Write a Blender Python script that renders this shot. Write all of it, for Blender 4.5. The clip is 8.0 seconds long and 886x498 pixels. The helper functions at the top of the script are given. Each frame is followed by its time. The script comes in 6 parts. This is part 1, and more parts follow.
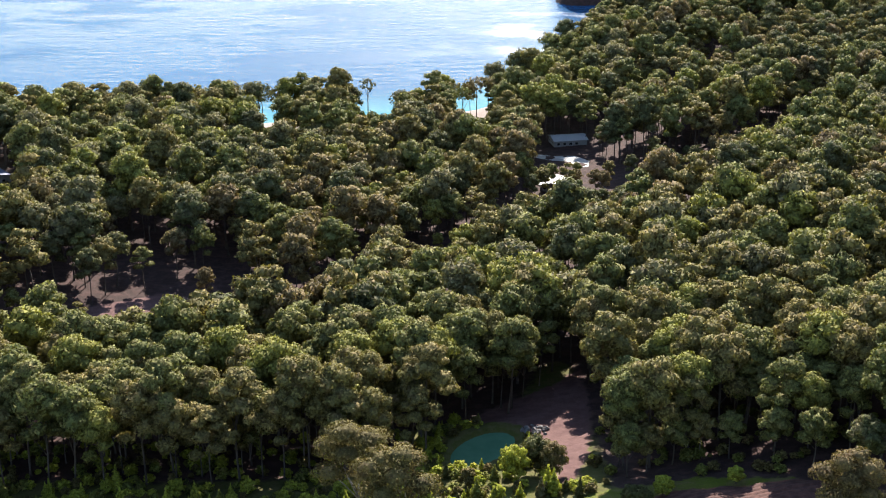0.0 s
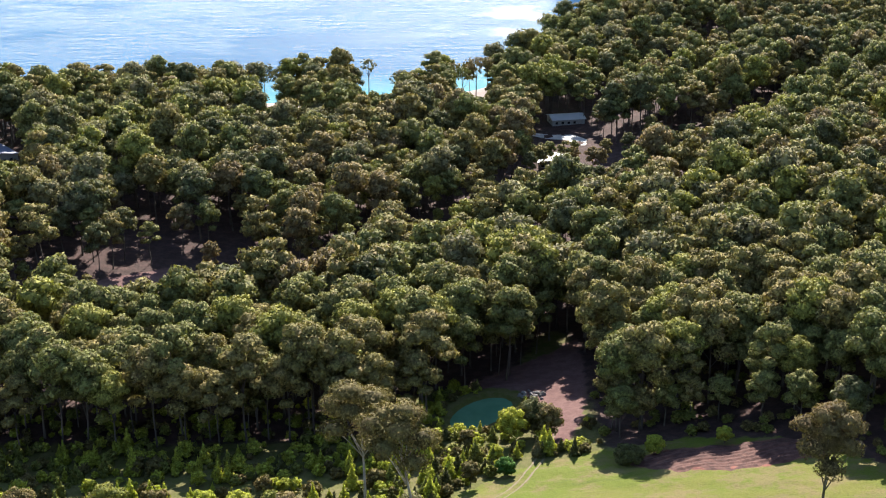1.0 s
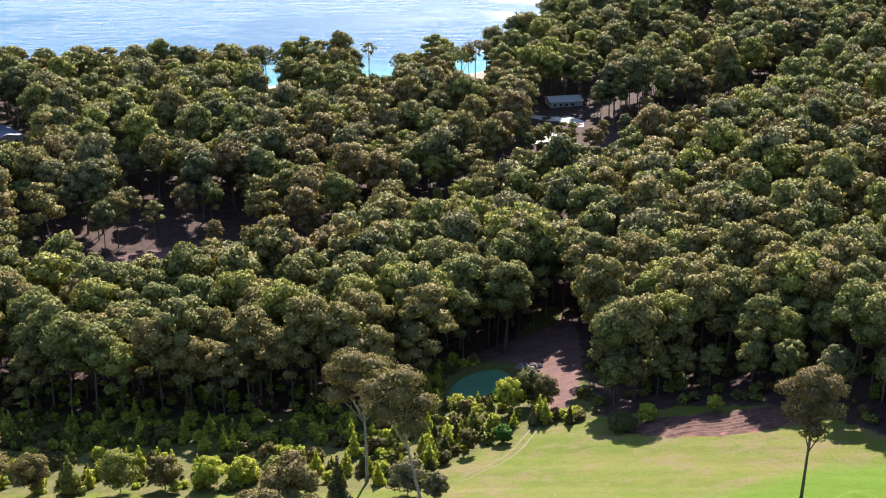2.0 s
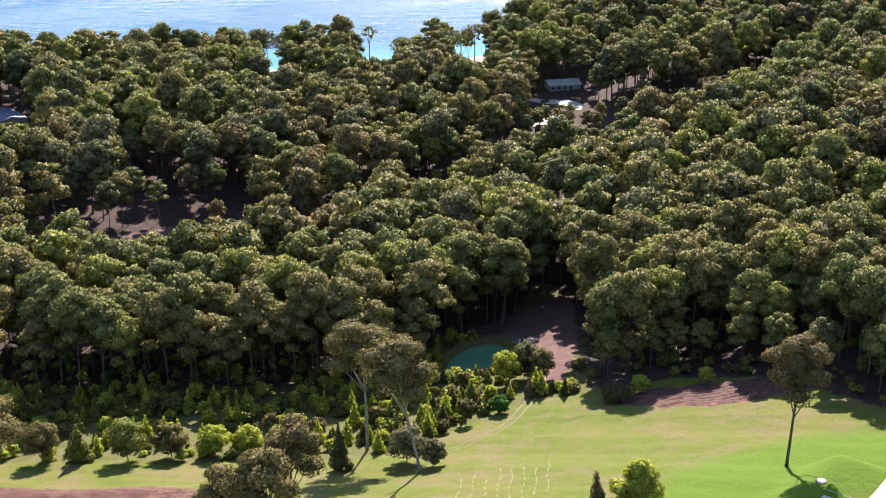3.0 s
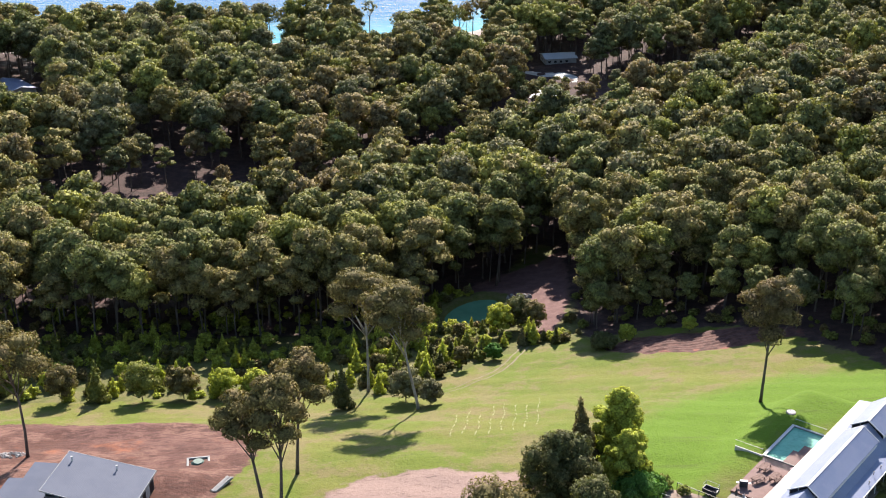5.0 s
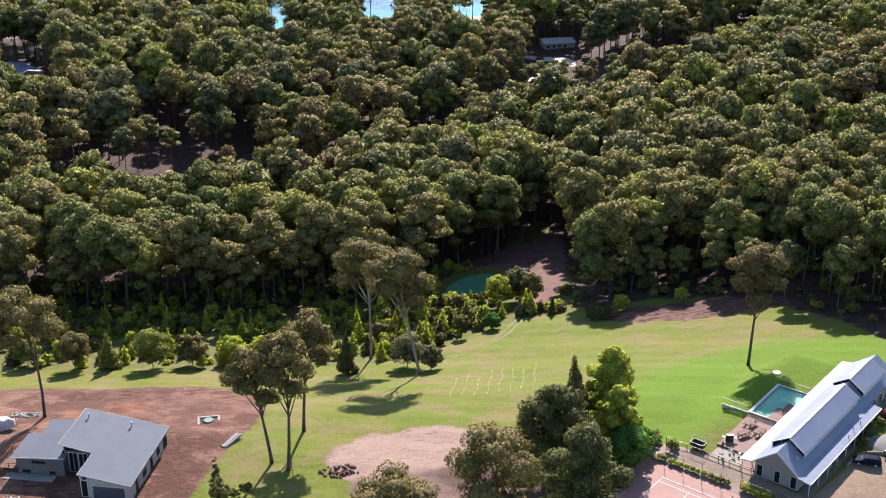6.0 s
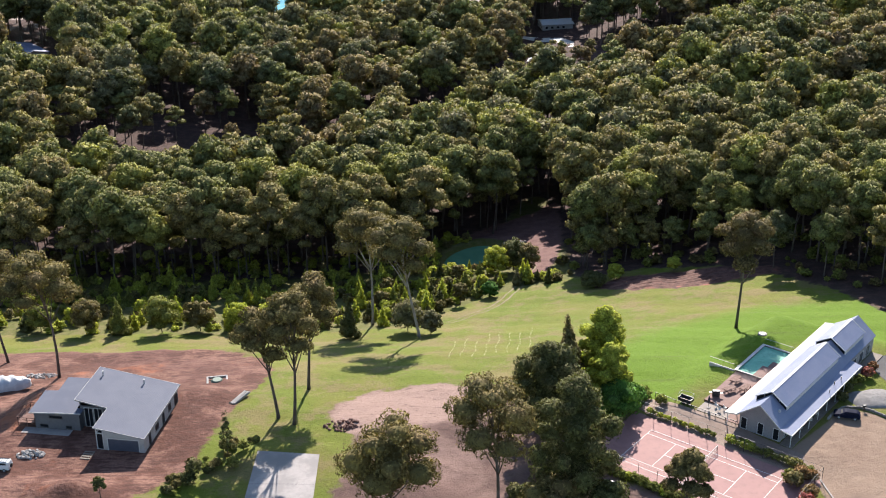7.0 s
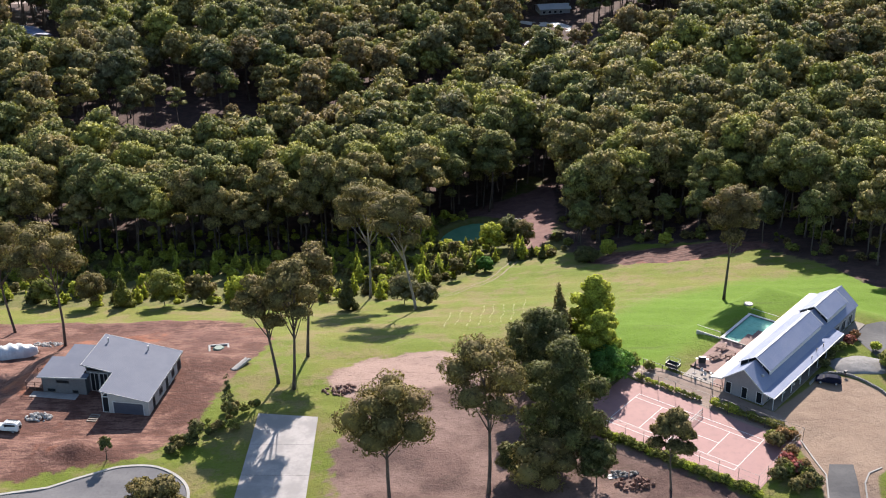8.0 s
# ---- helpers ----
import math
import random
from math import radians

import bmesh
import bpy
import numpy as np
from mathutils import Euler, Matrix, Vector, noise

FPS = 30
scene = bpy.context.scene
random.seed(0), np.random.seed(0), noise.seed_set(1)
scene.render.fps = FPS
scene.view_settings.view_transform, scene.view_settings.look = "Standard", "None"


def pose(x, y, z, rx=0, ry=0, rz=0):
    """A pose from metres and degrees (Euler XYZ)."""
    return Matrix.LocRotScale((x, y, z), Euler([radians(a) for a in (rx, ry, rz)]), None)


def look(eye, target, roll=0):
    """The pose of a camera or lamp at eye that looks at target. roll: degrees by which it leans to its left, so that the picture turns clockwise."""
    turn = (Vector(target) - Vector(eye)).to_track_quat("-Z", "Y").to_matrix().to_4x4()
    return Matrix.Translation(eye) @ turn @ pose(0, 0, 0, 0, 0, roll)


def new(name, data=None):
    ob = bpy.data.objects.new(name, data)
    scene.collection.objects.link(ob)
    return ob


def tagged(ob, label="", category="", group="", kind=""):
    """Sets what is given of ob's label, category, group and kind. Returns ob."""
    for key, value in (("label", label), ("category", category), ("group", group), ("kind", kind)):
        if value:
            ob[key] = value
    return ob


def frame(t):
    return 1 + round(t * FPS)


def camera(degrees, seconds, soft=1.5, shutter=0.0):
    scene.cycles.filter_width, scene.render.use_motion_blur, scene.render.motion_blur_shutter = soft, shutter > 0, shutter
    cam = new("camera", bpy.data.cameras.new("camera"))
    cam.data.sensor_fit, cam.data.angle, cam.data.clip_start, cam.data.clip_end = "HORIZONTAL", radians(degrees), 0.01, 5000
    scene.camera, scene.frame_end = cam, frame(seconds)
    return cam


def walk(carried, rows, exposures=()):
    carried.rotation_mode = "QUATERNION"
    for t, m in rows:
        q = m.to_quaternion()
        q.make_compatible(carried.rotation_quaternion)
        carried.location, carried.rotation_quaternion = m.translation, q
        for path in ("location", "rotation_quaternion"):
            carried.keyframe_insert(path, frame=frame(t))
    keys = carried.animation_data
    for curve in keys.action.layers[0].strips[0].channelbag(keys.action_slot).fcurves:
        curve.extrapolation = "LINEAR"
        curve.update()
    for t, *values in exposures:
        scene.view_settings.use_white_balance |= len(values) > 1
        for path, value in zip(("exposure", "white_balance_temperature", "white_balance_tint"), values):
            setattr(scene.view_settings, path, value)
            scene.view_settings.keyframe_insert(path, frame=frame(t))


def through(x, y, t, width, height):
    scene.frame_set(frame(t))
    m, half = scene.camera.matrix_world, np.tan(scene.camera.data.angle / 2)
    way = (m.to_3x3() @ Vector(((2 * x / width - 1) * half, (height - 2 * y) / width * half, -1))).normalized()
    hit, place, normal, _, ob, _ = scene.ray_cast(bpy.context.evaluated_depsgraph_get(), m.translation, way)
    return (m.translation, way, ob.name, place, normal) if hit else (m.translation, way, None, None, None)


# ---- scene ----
cam = camera(39.0, 8.0, soft=1.1)
# seconds, place, pitch, lean, turn
PATH_ROWS = [
    (0.0, -3.95, -51.90, 115.95, -20.498, 0.277, 0.000),
    (0.5, -3.70, -57.02, 116.01, -20.879, 0.355, 0.057),
    (1.0, -3.74, -62.23, 116.08, -21.194, 0.367, 0.033),
    (1.5, -3.68, -66.48, 116.23, -21.508, 0.415, 0.037),
    (3.0, -3.01, -78.09, 116.76, -22.436, 0.400, 0.068),
    (3.5, -2.96, -81.60, 116.68, -22.662, 0.315, 0.032),
    (4.0, -2.70, -85.67, 116.70, -22.828, 0.265, 0.039),
    (4.5, -2.66, -89.93, 116.84, -23.056, 0.247, 0.030),
    (6.0, -2.72, -105.42, 116.64, -23.695, 0.219, 0.021),
    (6.5, -2.64, -110.70, 116.93, -24.009, 0.209, 0.031),
    (7.0, -2.51, -115.79, 116.92, -24.338, 0.238, 0.040),
    (7.5, -2.16, -119.87, 117.02, -24.601, 0.191, 0.016),
    (8.0, -1.66, -123.65, 116.73, -24.849, 0.134, 0.025),
]
walk(cam, [(t, pose(x, y, z, 90 + pitch, 0, turn) @ pose(0, 0, 0, 0, 0, -lean)) for t, x, y, z, pitch, lean, turn in PATH_ROWS],
     ((0.0, 1.66), (1.5, 1.76), (4.5, 1.72), (8.0, 1.55)))

# ---------------------------------------------------------------- light
SUN_UP, SUN_TURN = 31.5, 7.0
world = bpy.data.worlds.new("sky")
scene.world = world
world.use_nodes = True
_nt = world.node_tree
_sky = _nt.nodes.new("ShaderNodeTexSky")
_sky.sky_type, _sky.sun_disc = "NISHITA", False
_sky.sun_elevation, _sky.sun_rotation = radians(SUN_UP), radians(SUN_TURN)
_sky.air_density, _sky.dust_density = 1.0, 0.25
_nt.nodes["Background"].inputs["Strength"].default_value = 0.095
_nt.links.new(_sky.outputs[0], _nt.nodes["Background"].inputs["Color"])
_sun = bpy.data.lights.new("sun", "SUN")
_sun.energy, _sun.angle, _sun.color = 5.0, radians(0.53), (1.0, 0.905, 0.82)
_dir = Vector((math.sin(radians(SUN_TURN)) * math.cos(radians(SUN_UP)), math.cos(radians(SUN_TURN)) * math.cos(radians(SUN_UP)), math.sin(radians(SUN_UP))))
new("sun", _sun).matrix_world = look(_dir * 500, (0, 0, 0))


# ---------------------------------------------------------------- materials
def nodes_of(name):
    m = bpy.data.materials.new(name)
    m.use_nodes = True
    nt = m.node_tree
    return m, nt, nt.nodes["Principled BSDF"], nt.nodes["Material Output"]


def add(nt, kind, **kw):
    n = nt.nodes.new(kind)
    for k, v in kw.items():
        n.inputs[k].default_value = v
    return n


def noise_at(nt, scale, detail=4.0, rough=0.6, stretch=None):
    """Noise in world metres."""
    geo = nt.nodes.new("ShaderNodeNewGeometry")
    vec = geo.outputs["Position"]
    if stretch:
        mul = nt.nodes.new("ShaderNodeVectorMath")
        mul.operation = "MULTIPLY"
        mul.inputs[1].default_value = stretch
        nt.links.new(vec, mul.inputs[0])
        vec = mul.outputs[0]
    n = add(nt, "ShaderNodeTexNoise", Scale=scale, Detail=detail, Roughness=rough)
    nt.links.new(vec, n.inputs["Vector"])
    return n.outputs["Fac"]


def ramp(nt, fac, lo, hi):
    r = nt.nodes.new("ShaderNodeMapRange")
    r.interpolation_type = "SMOOTHSTEP"
    r.inputs["From Min"].default_value, r.inputs["From Max"].default_value = lo, hi
    nt.links.new(fac, r.inputs["Value"])
    return r.outputs[0]


def mixed(nt, fac, a, b, blend="MIX"):
    m = nt.nodes.new("ShaderNodeMix")
    m.data_type, m.blend_type = "RGBA", blend
    for sock, v in ((m.inputs[0], fac), (m.inputs[6], a), (m.inputs[7], b)):
        if hasattr(v, "is_output"):
            nt.links.new(v, sock)
        else:
            sock.default_value = v if isinstance(v, float) else (*v, 1.0)
    return m.outputs[2]


def math_node(nt, op, a, b=0.0):
    m = nt.nodes.new("ShaderNodeMath")
    m.operation = op
    for sock, v in ((m.inputs[0], a), (m.inputs[1], b)):
        if hasattr(v, "is_output"):
            nt.links.new(v, sock)
        else:
            sock.default_value = v
    return m.outputs[0]


def bumped(nt, bsdf, height, strength, distance):
    b = add(nt, "ShaderNodeBump", Strength=strength, Distance=distance)
    nt.links.new(height, b.inputs["Height"])
    nt.links.new(b.outputs[0], bsdf.inputs["Normal"])


def surface(name, c1, c2, scale=1.0, rough=0.8, bump=0.3, dist=0.03, metal=0.0, fine=6.0, spec=0.4):
    """A weathered surface: two tones in patches, a fine grain and relief."""
    c1, c2 = tuple(v * 0.68 for v in c1), tuple(v * 0.68 for v in c2)
    m, nt, b, _ = nodes_of(name)
    big, small = noise_at(nt, scale), noise_at(nt, scale * fine, 3.0)
    col = mixed(nt, ramp(nt, big, 0.35, 0.65), c1, c2)
    dark = tuple(v * 0.7 for v in c1)
    col = mixed(nt, math_node(nt, "MULTIPLY", ramp(nt, small, 0.45, 0.75), 0.6), col, dark)
    nt.links.new(col, b.inputs["Base Color"])
    b.inputs["Roughness"].default_value, b.inputs["Metallic"].default_value = rough, metal
    b.inputs["Specular IOR Level"].default_value = spec
    if bump:
        bumped(nt, b, small, bump, dist)
    return m


def leaves(name, c1, c2, c3, through=0.2):
    """Foliage: tone by stand, by clump and by single spray; waxy leaves, and some light comes through."""
    m, nt, b, out = nodes_of(name)
    geo = nt.nodes.new("ShaderNodeNewGeometry")
    patch, clump = noise_at(nt, 0.035, 2.0), noise_at(nt, 0.28, 3.0)
    col = mixed(nt, ramp(nt, patch, 0.38, 0.62), c1, c2)
    col = mixed(nt, ramp(nt, clump, 0.5, 0.72), col, c3)
    val = nt.nodes.new("ShaderNodeMapRange")
    val.inputs["To Min"].default_value, val.inputs["To Max"].default_value = 0.5, 1.5
    nt.links.new(geo.outputs["Random Per Island"], val.inputs["Value"])
    hsv = nt.nodes.new("ShaderNodeHueSaturation")
    nt.links.new(col, hsv.inputs["Color"])
    nt.links.new(val.outputs[0], hsv.inputs["Value"])
    nt.links.new(hsv.outputs[0], b.inputs["Base Color"])
    b.inputs["Roughness"].default_value, b.inputs["Specular IOR Level"].default_value = 0.8, 0.12
    tr = nt.nodes.new("ShaderNodeBsdfTranslucent")
    warm = mixed(nt, 1.0, hsv.outputs[0], (1.3, 1.35, 0.7), "MULTIPLY")
    nt.links.new(warm, tr.inputs["Color"])
    mix = add(nt, "ShaderNodeMixShader", Fac=through)
    nt.links.new(b.outputs[0], mix.inputs[1])
    nt.links.new(tr.outputs[0], mix.inputs[2])
    nt.links.new(mix.outputs[0], out.inputs["Surface"])
    return m


LEAF = {
    "gum": leaves("leaf_gum", (0.111, 0.095, 0.035), (0.127, 0.104, 0.039), (0.144, 0.104, 0.046), 0.18),
    "bronze": leaves("leaf_bronze", (0.104, 0.083, 0.036), (0.117, 0.089, 0.039), (0.138, 0.091, 0.046), 0.2),
    "deep": leaves("leaf_deep", (0.072, 0.077, 0.029), (0.083, 0.087, 0.031), (0.110, 0.095, 0.040), 0.18),
    "wattle": leaves("leaf_wattle", (0.291, 0.316, 0.048), (0.323, 0.334, 0.056), (0.255, 0.293, 0.048), 0.34),
    "young": leaves("leaf_young", (0.139, 0.153, 0.036), (0.157, 0.166, 0.040), (0.176, 0.158, 0.048), 0.24),
    "green": leaves("leaf_green", (0.128, 0.137, 0.046), (0.145, 0.145, 0.050), (0.166, 0.146, 0.059)),
    "olive": leaves("leaf_olive", (0.152, 0.137, 0.050), (0.168, 0.141, 0.053), (0.184, 0.139, 0.064)),
    "brown": leaves("leaf_brown", (0.168, 0.126, 0.062), (0.159, 0.126, 0.057), (0.184, 0.126, 0.069)),
    "dark": leaves("leaf_dark", (0.090, 0.097, 0.044), (0.103, 0.103, 0.046), (0.121, 0.105, 0.053)),
    "grey": leaves("leaf_grey", (0.139, 0.132, 0.065), (0.151, 0.139, 0.069), (0.170, 0.139, 0.077)),
    "lime": leaves("leaf_lime", (0.170, 0.174, 0.043), (0.188, 0.183, 0.048), (0.157, 0.163, 0.043)),
    "fresh": leaves("leaf_fresh", (0.056, 0.133, 0.025), (0.070, 0.150, 0.028), (0.084, 0.154, 0.038), 0.24),
    "red": leaves("leaf_red", (0.238, 0.063, 0.063), (0.266, 0.077, 0.070), (0.210, 0.112, 0.063), 0.24),
    "rust": leaves("leaf_rust", (0.217, 0.105, 0.056), (0.182, 0.119, 0.052), (0.224, 0.133, 0.063), 0.24),
}
AIRY = {"olive": "gum", "brown": "bronze", "dark": "deep", "lime": "wattle", "green": "young"}
BARK = surface("bark_grey", (0.26, 0.23, 0.205), (0.36, 0.33, 0.30), 0.5, 0.9, 0.5, 0.05)
BARK_DARK = surface("bark_dark", (0.085, 0.065, 0.052), (0.14, 0.11, 0.09), 0.5, 0.95, 0.5, 0.05)


# ---------------------------------------------------------------- mesh helpers
def mesh_of(name, verts, faces, mat, smooth_faces=False):
    me = bpy.data.meshes.new(name)
    if isinstance(faces, np.ndarray):
        k = faces.shape[1]
        me.vertices.add(len(verts))
        me.vertices.foreach_set("co", np.ascontiguousarray(verts, np.float32).ravel())
        me.loops.add(faces.size)
        me.loops.foreach_set("vertex_index", np.ascontiguousarray(faces, np.int32).ravel())
        me.polygons.add(len(faces))
        me.polygons.foreach_set("loop_start", np.arange(0, faces.size, k, dtype=np.int32))
        me.polygons.foreach_set("loop_total", np.full(len(faces), k, np.int32))
        me.update(calc_edges=True)
    else:
        me.from_pydata([tuple(v) for v in verts], [], faces)
    me.materials.append(mat)
    if smooth_faces:
        me.shade_smooth()
    return me


def under(ob, parent):
    if parent is not None:
        ob.parent = parent
    return ob


def part(name, bm, material, parent=None, label="", soft=False):
    me = bpy.data.meshes.new(name)
    bm.to_mesh(me)
    bm.free()
    me.materials.append(material)
    if soft:
        me.shade_smooth()
    ob = under(new(name, me), parent)
    if label:
        ob["label"] = label
    return ob


def put(name, verts, faces, mat, parent=None, label="", soft=False):
    ob = under(new(name, mesh_of(name, verts, faces, mat, soft)), parent)
    if label:
        ob["label"] = label
    return ob


def empty(name, m, label, category, group="", kind=""):
    ob = new(name)
    ob.matrix_world = m
    return tagged(ob, label, category, group, kind)


def box(bm, x0, x1, y0, y1, z0, z1, m=None, bevel=0.0):
    r = bmesh.ops.create_cube(bm, size=1.0, matrix=Matrix.Translation(((x0 + x1) / 2, (y0 + y1) / 2, (z0 + z1) / 2)) @ Matrix.Diagonal((x1 - x0, y1 - y0, z1 - z0, 1)))
    if bevel:
        es = {e for v in r["verts"] for e in v.link_edges}
        bmesh.ops.bevel(bm, geom=list(es), offset=bevel, segments=1, affect="EDGES")
    if m is not None:
        bmesh.ops.transform(bm, matrix=m, verts=r["verts"] if not bevel else bm.verts)
    return r


def boxes(*specs, bevel=0.0):
    bm = bmesh.new()
    for s in specs:
        box(bm, *s, bevel=bevel)
    return bm


def tube(points, radii, sides=6, cap=True):
    """Verts and quads of a tapering tube along points."""
    pts, vs, fs = [Vector(p) for p in points], [], []
    for i, p in enumerate(pts):
        d = (pts[min(i + 1, len(pts) - 1)] - pts[max(i - 1, 0)]).normalized()
        a = d.orthogonal().normalized() if abs(d.z) < 0.99 else Vector((1, 0, 0))
        if abs(d.z) >= 0.3:
            a = (Vector((1, 0, 0)) - d * d.x).normalized()
        b = d.cross(a)
        for k in range(sides):
            t = 2 * math.pi * k / sides
            vs.append(p + (a * math.cos(t) + b * math.sin(t)) * radii[i])
    for i in range(len(pts) - 1):
        for k in range(sides):
            k2 = (k + 1) % sides
            fs.append((i * sides + k, i * sides + k2, (i + 1) * sides + k2, (i + 1) * sides + k))
    if cap:
        fs.append(tuple(range(sides))[::-1])
        fs.append(tuple((len(pts) - 1) * sides + k for k in range(sides)))
    return vs, fs


def rod(bm, a, b, r, sides=6):
    vs, fs = tube([a, b], [r, r], sides)
    bv = [bm.verts.new(v) for v in vs]
    for f in fs:
        bm.faces.new([bv[i] for i in f])

# ---------------------------------------------------------------- terrain
SEA = -54.0
POND = -34.6
XK = np.array([-160, -80, -20, 40, 100, 180.0])
YK = np.array([-150, 0, 60, 100, 140, 180, 240, 320, 440, 560, 700, 860.0])
HEIGHTS = np.array([
    [1.8, -0.5, -2.7, -4.6, -5.7, -6.4], [-3.2, -2.9, -2.3, -1.7, -1.1, -1.1], [-6.5, -4.6, -2.4, 0.6, 1.0, -0.2],
    [-13.1, -9.4, -6.4, -1.3, -0.2, -2.0], [-24.2, -23.4, -21.3, -15.3, -9.0, -4.6], [-32.0, -32.1, -31.2, -24.1, -14.1, -6.7],
    [-36.8, -40.2, -40.7, -36.2, -23.7, -13.2], [-38.4, -46.8, -46.3, -39.6, -30.3, -22.7], [-42.0, -48.3, -50.8, -48.5, -42.5, -35.9],
    [-49.6, -51.9, -52.0, -51.6, -46.7, -41.0], [-51.0, -52.0, -52.0, -49.8, -45.5, -38.9], [-52.0, -52.0, -52.0, -50.0, -42.0, -36.0]])
GX, GY = np.arange(-400, 401, 4.0), np.arange(-160, 1201, 4.0)


def box_blur(a, axis, n):
    for _ in range(2):
        first, last = np.take(a, [0], axis), np.take(a, [-1], axis)
        p = np.concatenate([np.repeat(first, n, axis), a, np.repeat(last, n, axis)], axis)
        c = np.cumsum(p, axis)
        c = np.concatenate([np.zeros_like(first), c], axis)
        m, w = a.shape[axis], 2 * n + 1
        a = (np.take(c, range(w, w + m), axis) - np.take(c, range(0, m), axis)) / w
    return a


_cols = np.array([np.interp(GY, YK, HEIGHTS[:, j]) for j in range(len(XK))])
GZ = np.array([np.interp(GX, XK, _cols[:, k]) for k in range(len(GY))])
GZ = box_blur(box_blur(GZ, 0, 4), 1, 5)


def smooth(e0, e1, x):
    u = np.clip((np.asarray(x, float) - e0) / (e1 - e0), 0, 1)
    return u * u * (3 - 2 * u)


def shore(x):
    """How far out the land goes at x."""
    return np.interp(x, [-300, -100, -20, 20, 50, 80, 104, 118, 135, 400], [575, 588, 592, 618, 668, 742, 812, 850, 905, 935])


def box_dist(x, y, cx, cy, hx, hy, turn):
    """Signed distance to a turned rectangle, negative inside."""
    c, s = math.cos(radians(turn)), math.sin(radians(turn))
    u, v = (x - cx) * c + (y - cy) * s, -(x - cx) * s + (y - cy) * c
    qx, qy = np.abs(u) - hx, np.abs(v) - hy
    return np.hypot(np.maximum(qx, 0), np.maximum(qy, 0)) + np.minimum(np.maximum(qx, qy), 0)


# levelled pads: middle, half sizes, turn, height, width of the bank
PADS = [(60.0, 84.0, 22.0, 10.0, 52.0, 0.6, 9.0), (76.0, 62.0, 14.0, 18.0, 10.0, 0.5, 8.0),
        (-64.0, 78.0, 15.0, 12.0, -5.0, -5.5, 9.0), (-29.3, 52.0, 6.0, 14.5, 1.0, -3.25, 4.0), (38.6, 55.4, 18.5, 10.0, -38.06, 0.0, 5.0)]


def wave(x, y):
    """Gentle rises and dips of the open ground."""
    return 0.25 * np.sin(0.21 * x + 0.13 * y) * np.sin(0.17 * y - 0.08 * x + 1.0) + 0.12 * np.sin(0.55 * x + 0.4 * y + 2.0) * np.sin(0.48 * y - 0.3 * x)


HEADLAND = [(84, 968), (100, 956), (122, 958), (160, 950), (300, 960), (420, 1120), (90, 1120)]


def pond_at(x, y):
    """0 in the pond's middle, 1 on its bank."""
    u, v = (x - 5.5) * 0.61 + (y - 212.0) * 0.79, -(x - 5.5) * 0.79 + (y - 212.0) * 0.61
    return np.hypot(u / 11.0, v / 6.5)


def H(x, y):
    x, y = np.asarray(x, float), np.asarray(y, float)
    i, j = np.clip((x + 400) / 4, 0, len(GX) - 1.001), np.clip((y + 160) / 4, 0, len(GY) - 1.001)
    a, b = i.astype(int), j.astype(int)
    u, v = i - a, j - b
    z = (GZ[b, a] * (1 - u) + GZ[b, a + 1] * u) * (1 - v) + (GZ[b + 1, a] * (1 - u) + GZ[b + 1, a + 1] * u) * v
    z = z + wave(x, y)
    for cx, cy, hx, hy, turn, level, bank in PADS:
        d = box_dist(x, y, cx, cy, hx, hy, turn)
        z = level + (z - level) * smooth(0, bank, d)
    # hollow of the pond
    p = pond_at(x, y)
    rim = np.maximum(z, POND + 0.5)
    z = z + (rim - z) * (1 - smooth(1.35, 2.2, p))
    z = z + (POND - 1.3 - z) * (1 - smooth(0.6, 1.15, p))
    z = z + (-64.0 - z) * smooth(-8, 45, y - shore(x))
    if np.max(y) < 900:
        return z
    return np.maximum(z, -64.0 + 44.0 * smooth(-4, 26, poly_dist(x, y, HEADLAND)))


def poly_dist(x, y, poly):
    """Signed distance to a polygon, positive inside."""
    x, y = np.asarray(x, float), np.asarray(y, float)
    inside, best = np.zeros(x.shape, bool), np.full(x.shape, 1e9)
    for (ax, ay), (bx, by) in zip(poly, poly[1:] + poly[:1]):
        dx, dy = bx - ax, by - ay
        t = np.clip(((x - ax) * dx + (y - ay) * dy) / (dx * dx + dy * dy + 1e-9), 0, 1)
        best = np.minimum(best, np.hypot(x - ax - t * dx, y - ay - t * dy))
        cross = ((ay > y) != (by > y)) & (x < (bx - ax) * (y - ay) / (by - ay + 1e-12) + ax)
        inside ^= cross
    return np.where(inside, best, -best)


def inset(x, y, poly):
    """The same for one point."""
    inside, best, (ax, ay) = False, 1e18, poly[-1]
    for bx, by in poly:
        dx, dy = bx - ax, by - ay
        t = min(1.0, max(0.0, ((x - ax) * dx + (y - ay) * dy) / (dx * dx + dy * dy + 1e-9)))
        best = min(best, (x - ax - t * dx) ** 2 + (y - ay - t * dy) ** 2)
        if (ay > y) != (by > y) and x < dx * (y - ay) / dy + ax:
            inside = not inside
        ax, ay = bx, by
    return math.sqrt(best) if inside else -math.sqrt(best)


